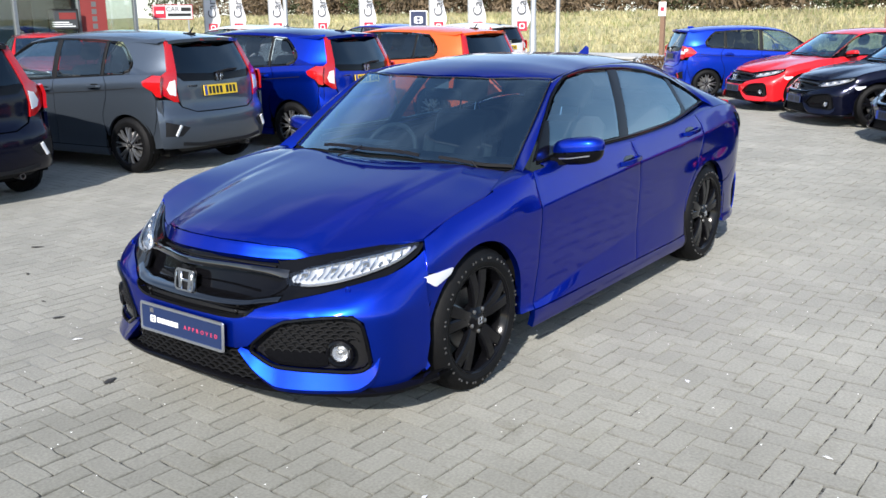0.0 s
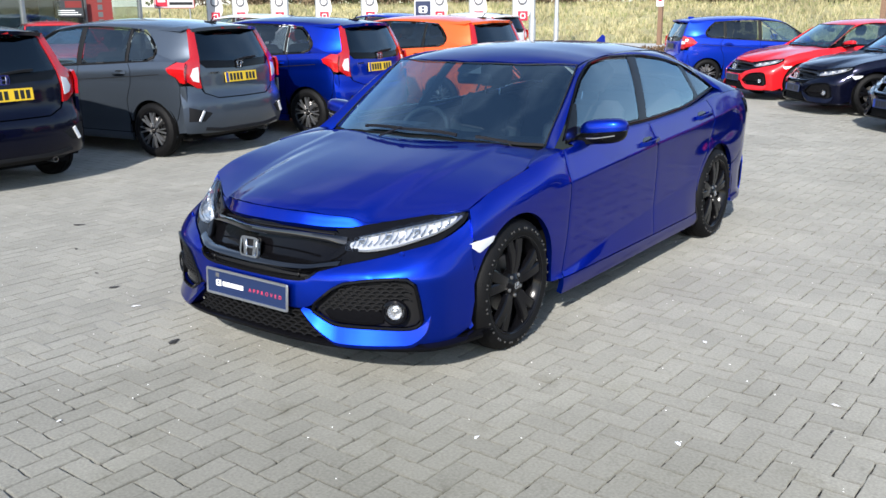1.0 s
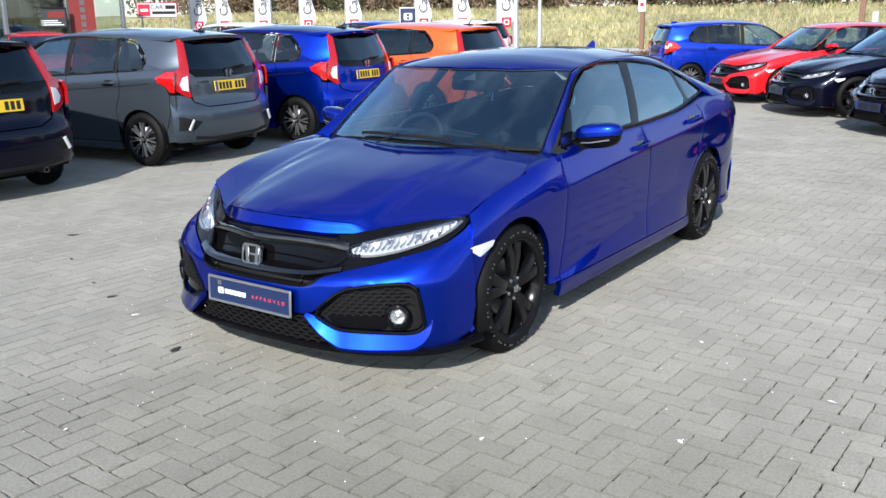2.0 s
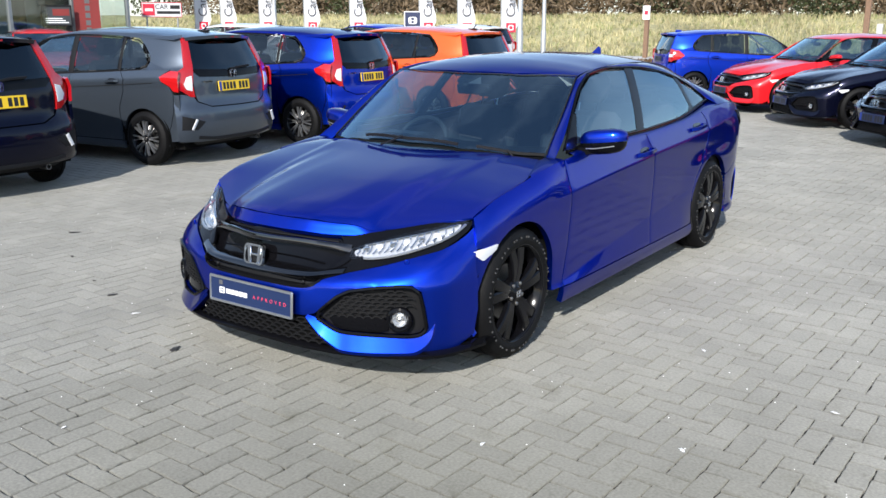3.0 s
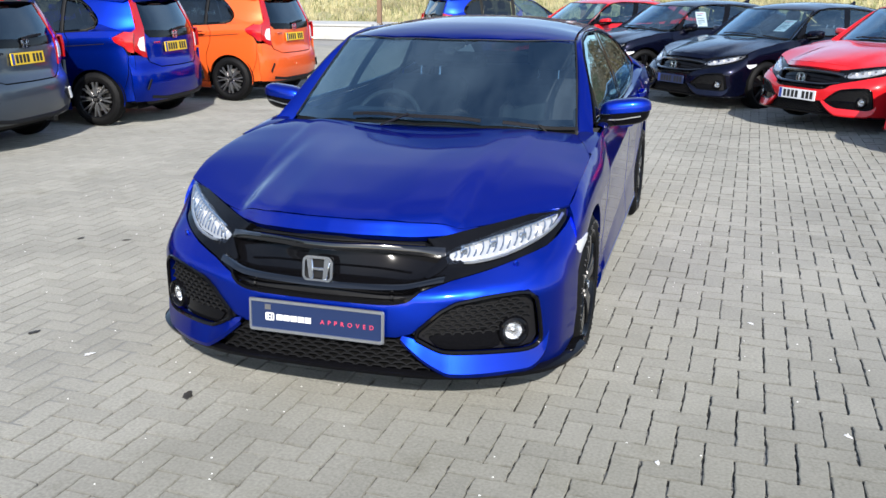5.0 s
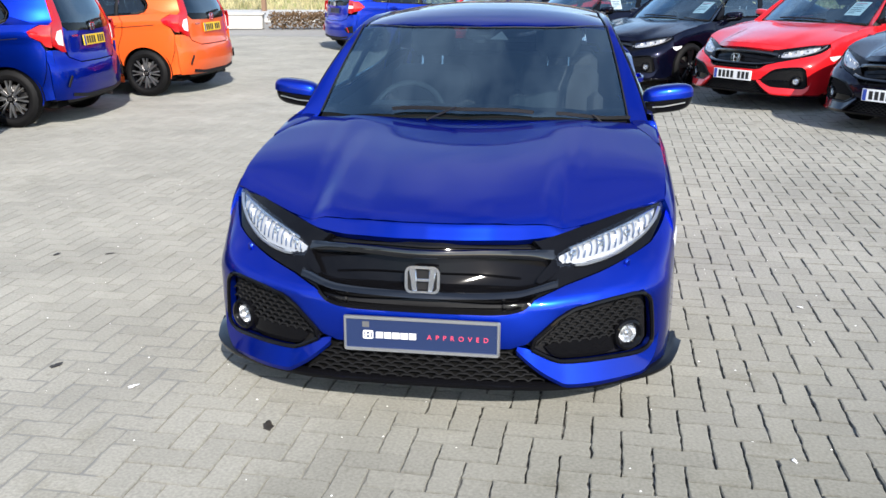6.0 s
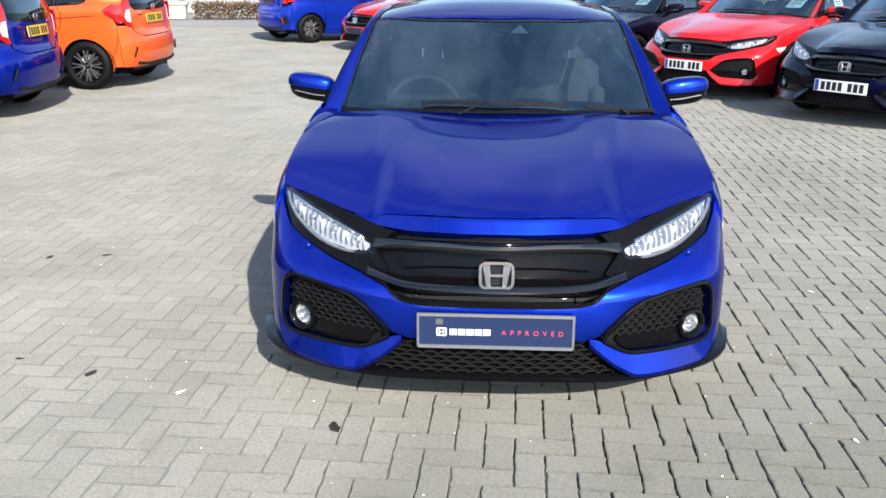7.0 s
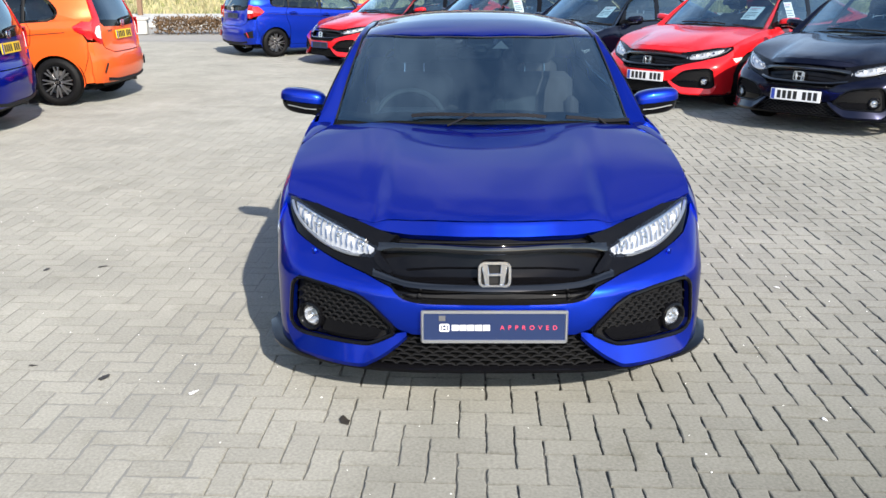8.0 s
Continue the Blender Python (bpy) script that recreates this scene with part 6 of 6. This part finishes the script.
def board_post(x, y, h, label, wood):
    c = thing("sign_post", label, "post", pose(x, y, max(0.0, float(bank_height(np.array([x]), np.array([y]))[0]))), "posts at the yard edge")
    part("post", box(-.09, .09, -.09, .09, -.2, h, .01), POST_BROWN if wood else KERB, c)
    if wood:
        part("notice", box(-.16, .16, -.13, -.10, h - .62, h - .05, .004), PAPER, c)
        part("notice_print", box(-.08, .08, -.136, -.131, h - .42, h - .26), FLAG_RED, c)


def flag(x, y, turn):
    """A feather flag: a pole in a base, a curved white sail with a red foot and running letters."""
    f = thing("feather_flag", "white feather flag with grey lettering and red foot", "flag", pose(x, y, 0, 0, 0, turn), "feather flags along the yard edge")
    part("pole", tube([(0, 0, 0), (0, 0, 3.4), (.12, 0, 3.9), (.45, 0, 4.1)], [.02, .016, .012, .010], 8), GALV, f)
    part("foot", join(box(-.35, .35, -.03, .03, 0, .04, .01), box(-.03, .03, -.35, .35, 0, .04, .01)), MATT_BLACK, f)
    V, F = [], []
    n = 24
    for i in range(n + 1):
        z = 1.22 + 2.75 * i / n
        w = .47 + .07 * math.sin(i * .5)
        if i < 3:
            w *= .80 + .07 * i
        for j in range(7):
            s = j / 6
            V.append((.02 + w * s, .035 * math.sin(i * .55 + s * 4) * s, z + .03 * s))
    F = [(i * 7 + j, i * 7 + j + 1, (i + 1) * 7 + j + 1, (i + 1) * 7 + j) for i in range(n) for j in range(6)]
    sail = part("sail", (V, F), FLAG_WHITE, f)
    part("red_foot", moved(pose(.30, -.045, 1.40), box(-.15, .15, -.004, .004, -.14, .14, .01)), FLAG_RED, sail)
    part("foot_mark", moved(pose(.30, -.052, 1.40), rounded_frame(.16, .16, .04, .03, .003)), INK_WHITE, sail)
    for word, up in (("Car", 2.02), ("De", 2.76)):
        t = text_mesh(word, .40, .001)
        part("lettering", moved(pose(.30, -.048, up) @ Matrix.Rotation(radians(90), 4, "X") @ Matrix.Rotation(radians(90), 4, "Z"), t), SAIL_INK, sail, smooth=False)


SAIL_INK = material("grey_flag_ink", (.10, .10, .11), .7)


def along(bearing, dist):
    """A place dist metres out from the start of the walk, in a given compass direction (degrees from +y towards -x)."""
    a = radians(bearing)
    return 2.97 - dist * math.sin(a), -3.12 + dist * math.cos(a)

# ---- flags, posts and signs along the yard edge ----
for ang, dist in ((50.7, 33), (49.2, 33), (46.9, 32.5), (44.2, 32), (41.4, 31), (37.1, 30), (34.7, 29), (32.0, 28)):
    x, y = along(ang, dist)
    flag(x, y, 36)
for ang, dist, r in ((30.7, 36, .11), (29.2, 38, .085), (45.9, 38, .09)):
    x, y = along(ang, dist)
    column(x, y, 6.0, r, "tall galvanised lamp post at the yard edge")
x, y = along(22.9, 40)
board_post(x, y, 2.3, "brown wooden post with a small white notice", True)
x, y = along(9.9, 34)
board_post(x, y, 1.55, "short white marker post on the grass", False)
x, y = along(10.6, 36)
board_post(x, y, 3.2, "brown wooden post at the foot of the bank", True)

# maker's sign: navy panel with a white frame mark on a post
ms = thing("maker_sign", "navy sign with a white frame mark on a post", "sign", pose(-9.6, 13.1, 0, 0, 0, 38))
part("post", tube([(0, .03, 0), (0, .03, 1.55)], .03, 10), GALV, ms)
pn = part("panel", box(-.19, .19, -.03, .03, 1.42, 1.80, .01), PLATE_NAVY, ms)
part("panel_edge", moved(pose(0, -.031, 1.61), rounded_frame(.385, .385, .02, .022, .004)), INK_WHITE, pn)
part("panel_mark", moved(pose(0, -.031, 1.60), emblem(1.7)), INK_WHITE, pn)

# sale sign
sx_, sy_ = along(52.5, 38)
ss = thing("sale_sign", "white and red dealer sign board on two legs", "sign", pose(sx_, sy_, 0, 0, 0, 54))
for lx in (-.58, .58):
    part("leg", tube([(lx, .02, 0), (lx, .02, 1.75)], .03, 8), GALV, ss)
bd = part("board", box(-.76, .76, -.02, .02, 1.70, 2.27, .006), FLAG_WHITE, ss)
part("board_edge", moved(pose(0, -.024, 1.985), rounded_frame(1.52, .57, .02, .024, .004)), FLAG_RED, bd)
part("red_panel", box(-.71, -.27, -.030, -.022, 1.765, 2.205), FLAG_RED, bd)
part("panel_bar", box(-.63, -.34, -.036, -.031, 1.93, 2.03), INK_WHITE, bd)
part("heading", moved(pose(.0, -.026, 2.09, 90), text_mesh("CAR", .25, .001)), INK, bd, smooth=False)
part("heading_bar", box(.32, .69, -.030, -.022, 2.02, 2.16), INK, bd)
part("text_bar", box(-.19, .69, -.030, -.022, 1.83, 1.935), INK, bd)

# glass showroom
show = thing("showroom", "glass-fronted showroom with grey frames and red banners", "building", pose(-21, 13.9, 0, 0, 0, 6))
part("floor_slab", box(-12, .1, -30, 0, -.05, .06), SHOW_FLOOR, show)
part("rear_wall", box(-3.7, -3.5, -30, 0, .06, 5.2), SHOW_WALL, show)
part("flank_wall", box(-12, -1.6, -.15, -.05, .06, 5.2), SHOW_WALL, show)
part("end_wall", box(-12, 0, -30.2, -30, .06, 5.2), SHOW_WALL, show)
part("roof", box(-12.4, .6, -30.4, .4, 5.2, 5.6, .03), CLAD, show)
part("fascia", box(.12, .30, -30.2, .2, 4.2, 5.2, .02), CLAD, show)
for i in range(16):
    yy = -i * 2.0
    part("mullion", box(-.06, .06, yy - .05, yy + .05, .06, 5.2, .008), FRAME_GREY, show)
    if i < 15:
        pane = part("pane", box(-.012, .012, yy - 1.955, yy - .045, .10, 5.2), SHOW_GLASS, show, smooth=False)
        pane.visible_shadow = False
part("transom", box(-.05, .05, -30, 0, .06, .14, .008), FRAME_GREY, show)
part("column", tube([(-1.0, -3.0, .06), (-1.0, -3.0, 5.2)], .20, 18), MATT_BLACK, show)
bn = thing("banner", "red roll-up banner before the showroom glass", "banner", pose(-20.41, 12.13, 0, 0, 0, 60))
part("sheet", box(-.34, .34, -.006, .006, .05, 2.45), BANNER_RED, bn)
part("foot", box(-.34, .34, -.10, .10, 0, .06, .015), FRAME_GREY, bn)
for i in range(5):
    part("print", box(-.05, .08, -.009, -.0065, 1.24 + i * .20, 1.38 + i * .20), DIM_TRIM, bn, smooth=False)
pf = thing("poster_frame", "dark poster frame with a red heading before the showroom", "poster", pose(-20.6, 11.3, 0, 0, 0, 62))
part("frame", moved(pose(0, 0, 1.70), rounded_frame(.80, .56, .02, .04, .03)), MATT_BLACK, pf)
part("sheet", box(-.37, .37, -.01, .005, 1.45, 1.95), POSTER_DARK, pf)
part("heading", box(-.10, .33, -.014, -.0105, 1.70, 1.88), BANNER_RED, pf)
for i in range(3):
    part("print_line", box(-.30, .30 - .08 * i, -.014, -.0105, 1.50 + i * .055, 1.525 + i * .055), PAPER, pf, smooth=False)
part("leg", join(box(-.38, -.34, 0, .03, 0, 1.45), box(.34, .38, 0, .03, 0, 1.45)), MATT_BLACK, pf)

# marks on the paving: fallen leaves and pale flecks
def fleck(x, y, r, mat, label, category, seed):
    g = np.random.default_rng(seed)
    n = 14
    ring = [(r * (1 + .45 * math.sin(3 * a + seed) * g.uniform(.3, 1)) * math.cos(a) * 1.5, r * math.sin(a) * g.uniform(.5, 1), .003) for a in np.linspace(0, 2 * math.pi, n, endpoint=False)]
    V = ring + [(0, 0, .007)]
    solid("leaf" if category == "leaf" else "chip", (V, [(i, (i + 1) % n, n) for i in range(n)]), mat, label, category, pose(x, y, .001, 0, 0, seed * 37), "litter on the paving")


LEAF = material("wet_dark_leaf", (.035, .030, .024), .6, grain=.3, grain_size=60)
CHIP = material("pale_stone_chip", (.75, .74, .72), .7)
for i, (x, y, r) in enumerate(((-3.24, .28, .05), (-1.60, -.54, .035), (-.56, -.915, .042), (-2.6, -.15, .022), (-1.95, -.42, .02), (-2.15, .95, .03), (-2.45, .9, .03))):
    fleck(x, y, r * .6, LEAF, "small dark wet leaf lying on the paving", "leaf", i + 1)
for i, (x, y, r) in enumerate(((-1.19, -.68, .016), (1.25, -.9, .010), (1.9, -.5, .012), (2.3, .2, .012), (.75, -2.0, .008), (1.3, -1.9, .008), (-.2, -1.75, .008), (1.6, .6, .012), (-.9, -2.2, .008))):
    fleck(x, y, r, CHIP, "small pale stone chip lying on the paving", "stone chip", i + 21)

# pale grit scattered over the paving
_gr = np.random.default_rng(31)
_gv, _gf = [], []
for i in range(420):
    x, y, q = _gr.uniform(-4, 5), _gr.uniform(-3.2, 3.5), _gr.uniform(.0022, .0055)
    b = len(_gv)
    _gv += [(x + q * math.cos(a + i) * _gr.uniform(.6, 1.3), y + q * math.sin(a + i) * _gr.uniform(.6, 1.3), .0005) for a in (0, 1.57, 3.14, 4.71)] + [(x, y, .004)]
    _gf += [(b, b + 1, b + 4), (b + 1, b + 2, b + 4), (b + 2, b + 3, b + 4), (b + 3, b, b + 4)]
solid("grit", (_gv, _gf), CHIP, "pale stone grit scattered over the paving", "grit", kind="stuff", smooth=False)

# ---- herringbone block paving ----
PAVER = material("grey_concrete_block", (.197, .194, .174), .88, grain=.22, grain_size=85, stain=.17, stain_size=1.1, bump=.5, per_object=.065, diffuse_rough=1.0)


def add_grime(mat):
    """Dark patches of trodden-in dirt, with ragged outlines, at two sizes."""
    nt = mat.node_tree
    b = nt.nodes["Principled BSDF"]
    geo = [n for n in nt.nodes if n.type == "NEW_GEOMETRY"][0]
    for size, lo, hi, tone in ((2.3, .56, .72, (.78, .77, .73, 1)), (9.0, .60, .74, (.74, .73, .70, 1))):
        n = nt.nodes.new("ShaderNodeTexNoise")
        n.inputs["Scale"].default_value, n.inputs["Detail"].default_value, n.inputs["Roughness"].default_value = size, 9, .68
        nt.links.new(geo.outputs["Position"], n.inputs["Vector"])
        r = nt.nodes.new("ShaderNodeMapRange")
        r.inputs[1].default_value, r.inputs[2].default_value = lo, hi
        nt.links.new(n.outputs[0], r.inputs[0])
        m = nt.nodes.new("ShaderNodeMix")
        m.data_type, m.blend_type = "RGBA", "MULTIPLY"
        m.inputs[7].default_value = tone
        nt.links.new(r.outputs[0], m.inputs[0])
        nt.links.new(b.inputs["Base Color"].links[0].from_socket, m.inputs[6])
        nt.links.new(m.outputs[2], b.inputs["Base Color"])


add_grime(PAVER)


def add_dark_patch(mat, place, inner, outer, tone):
    """A broad darker patch about a place, with a ragged outline."""
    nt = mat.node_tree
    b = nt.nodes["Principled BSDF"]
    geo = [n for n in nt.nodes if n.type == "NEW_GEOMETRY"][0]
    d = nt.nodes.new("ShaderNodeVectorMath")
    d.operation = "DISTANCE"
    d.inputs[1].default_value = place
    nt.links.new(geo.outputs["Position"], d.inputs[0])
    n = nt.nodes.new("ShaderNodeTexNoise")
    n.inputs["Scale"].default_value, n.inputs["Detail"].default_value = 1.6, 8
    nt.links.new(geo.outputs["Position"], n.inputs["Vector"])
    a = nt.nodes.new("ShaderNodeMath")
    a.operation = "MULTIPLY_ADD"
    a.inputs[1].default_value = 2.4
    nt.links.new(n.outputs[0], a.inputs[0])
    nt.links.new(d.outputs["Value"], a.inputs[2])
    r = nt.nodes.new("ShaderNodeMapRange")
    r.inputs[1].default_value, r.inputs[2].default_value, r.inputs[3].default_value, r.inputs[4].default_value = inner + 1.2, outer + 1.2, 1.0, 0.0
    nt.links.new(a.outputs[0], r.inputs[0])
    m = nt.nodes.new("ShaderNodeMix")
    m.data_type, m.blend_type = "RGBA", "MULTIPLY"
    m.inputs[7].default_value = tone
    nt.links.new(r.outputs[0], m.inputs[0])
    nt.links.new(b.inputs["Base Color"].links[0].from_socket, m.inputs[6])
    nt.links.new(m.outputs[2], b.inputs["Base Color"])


add_dark_patch(PAVER, (1.4, -1.6, 0), .4, 2.2, (.74, .74, .71, 1))


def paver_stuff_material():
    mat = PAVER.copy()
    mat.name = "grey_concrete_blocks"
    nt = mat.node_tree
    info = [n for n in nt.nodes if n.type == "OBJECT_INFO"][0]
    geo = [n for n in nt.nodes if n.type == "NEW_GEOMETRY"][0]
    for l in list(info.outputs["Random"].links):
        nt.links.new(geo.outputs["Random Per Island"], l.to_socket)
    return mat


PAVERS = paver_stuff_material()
UNIT, TURN = .10155, radians(-2.11)
ORIGIN = (.2211, .2705)
cs, sn = math.cos(TURN), math.sin(TURN)
rng = np.random.default_rng(11)
bricks = []
for a in range(-260, 300):
    for b in range(-90, 100):
        ox, oy = a + 2 * b, a - 2 * b
        for w, h, dx, dy in ((2, 1, 0, 0), (1, 2, 0, 1)):
            u, v = -(ox + dx + w / 2) * UNIT, (oy + dy + h / 2) * UNIT
            x, y = ORIGIN[0] + u * cs - v * sn, ORIGIN[1] + u * sn + v * cs
            if -12.5 < x < 10 and -9.5 < y < 19.5 and x > -6.5 - .45 * (max(y, -4.6) + 4.6) - 2.5:
                bricks.append((x, y, w, h))
bricks = np.array(bricks)


def block(w, h, chamfer):
    """A paving block; those with a chamfer have broken edge lines that can be worn."""
    X, Y = w * UNIT / 2 - .0036, h * UNIT / 2 - .0031
    c, d = .0040, .0030
    corner = np.array([(-X, -Y), (X, -Y), (X, Y), (-X, Y)])
    if not chamfer:
        low = [(px, py, -.016) for px, py in corner]
        return np.array(low + [(px, py, 0) for px, py, _ in low]), [(4, 5, 6, 7)] + [(i, (i + 1) % 4, 4 + (i + 1) % 4, 4 + i) for i in range(4)]
    ring = []
    for i in range(4):
        a, b = corner[i], corner[(i + 1) % 4]
        k = 6 if np.linalg.norm(b - a) > 1.5 * UNIT else 3
        ring += [a + (b - a) * j / k for j in range(k)]
    n = len(ring)
    low = [(px, py, -.016) for px, py in ring]
    mid = [(px, py, -d) for px, py in ring]
    top = [(px * (1 - c / X), py * (1 - c / Y), 0) for px, py in ring]
    F = [tuple(range(2 * n, 3 * n))]
    for q in (0, n):
        F += [(q + i, q + (i + 1) % n, q + n + (i + 1) % n, q + n + i) for i in range(n)]
    return np.array(low + mid + top), F


drop = rng.normal(0, .0012, len(bricks)) * np.clip((bricks[:, 0] + 2.2) / 1.6, .28, 1)
near = (bricks[:, 0] > -.9) & (bricks[:, 0] < 2.0) & (bricks[:, 1] > -2.75) & (bricks[:, 1] < -.95)
chosen = np.nonzero(near)[0][:300]
is_part = np.zeros(len(bricks), bool)
is_part[chosen] = True
bed = solid("pavement_bed", box(-15, 11, -9.8, 19.8, -.05, -.011), SAND, "dark sand bed between the paving blocks", "pavement", kind="structure")
fill = solid("joint_fill", join(box(-15, -1.0, -9.8, 19.8, -.0105, -.0024), box(-1.0, -.3, 2.5, 19.8, -.0105, -.0024)), SAND, "pale sand that fills the paving joints", "pavement", kind="structure")
paving = thing("block_paving", "grey herringbone concrete block paving", "pavement", None, kind="structure")
V, F, n = [], [], 0
for w, h in ((2, 1), (1, 2)):
    for chamfer in (True, False):
        sel = ~is_part & (bricks[:, 2] == w) & (((bricks[:, 1] < 5.0) & (bricks[:, 1] > -3.0) & (bricks[:, 0] > -1.6 + .25 * np.sin(bricks[:, 1] * 3))) == chamfer)
        B = bricks[sel]
        bv, bf = block(w, h, chamfer)
        rot = bv.copy()
        rot[:, 0], rot[:, 1] = bv[:, 0] * cs - bv[:, 1] * sn, bv[:, 0] * sn + bv[:, 1] * cs
        m_ = 18 if chamfer else 4
        worn = rng.normal(0, .0017, (len(B), m_, 2))
        rot = np.repeat(rot[None], len(B), 0)
        for ring in range(len(bv) // m_):
            rot[:, ring * m_:ring * m_ + m_, :2] += worn
        if chamfer:
            rot[:, 2 * m_:, :2] += rng.normal(0, .0012, (len(B), m_, 2))
            rot[:, m_:2 * m_, 2] += rng.normal(0, .0009, (len(B), m_))
        P = rot + np.concatenate([B[:, :2], np.zeros((len(B), 1))], 1)[:, None]
        tilt = rng.normal(0, .008, (len(B), 2)) * np.clip((B[:, :1] + 2.2) / 1.6, .25, 1)
        yaw = rng.normal(0, .007, len(B))
        P[:, :, 0], P[:, :, 1] = P[:, :, 0] - rot[:, :, 1] * yaw[:, None], P[:, :, 1] + rot[:, :, 0] * yaw[:, None]
        P[:, :, 2] += drop[sel][:, None] + (rot[:, :, :2] * tilt[:, None]).sum(2)
        sx = np.clip((P[..., 0] - 1.4) / 2.2, 0, 1)
        sy = np.clip((P[..., 1] - 1.0) / 4.0, 0, 1)
        P[:, :, 2] += .085 * sx * sx * (3 - 2 * sx) * sy * sy * (3 - 2 * sy)
        V.append(P.reshape(-1, 3))
        base = n + np.arange(len(B)) * len(bv)
        for f in bf:
            F += [tuple(q) for q in (base[:, None] + np.array(f)[None]).tolist()]
        n += len(B) * len(bv)
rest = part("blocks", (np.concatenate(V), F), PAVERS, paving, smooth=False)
rest["kind"] = "stuff"
shared = {}
for i in chosen:
    x, y, w, h = bricks[i]
    key = (int(w), int(h), int(rng.integers(8)))
    if key not in shared:
        bv, bf = block(w, h, True)
        wear = rng.normal(0, .0017, (18, 2))
        bv[:, :2] += np.concatenate([wear, wear, wear + rng.normal(0, .0012, (18, 2))])
        bv[18:36, 2] += rng.normal(0, .0009, 18)
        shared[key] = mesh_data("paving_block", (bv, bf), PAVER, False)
    ob = new("paving_block", shared[key])
    ob.parent = paving
    ob.location = (x, y, drop[i])
    ob.rotation_euler = (rng.normal(0, .006), rng.normal(0, .006), TURN + rng.normal(0, .007))
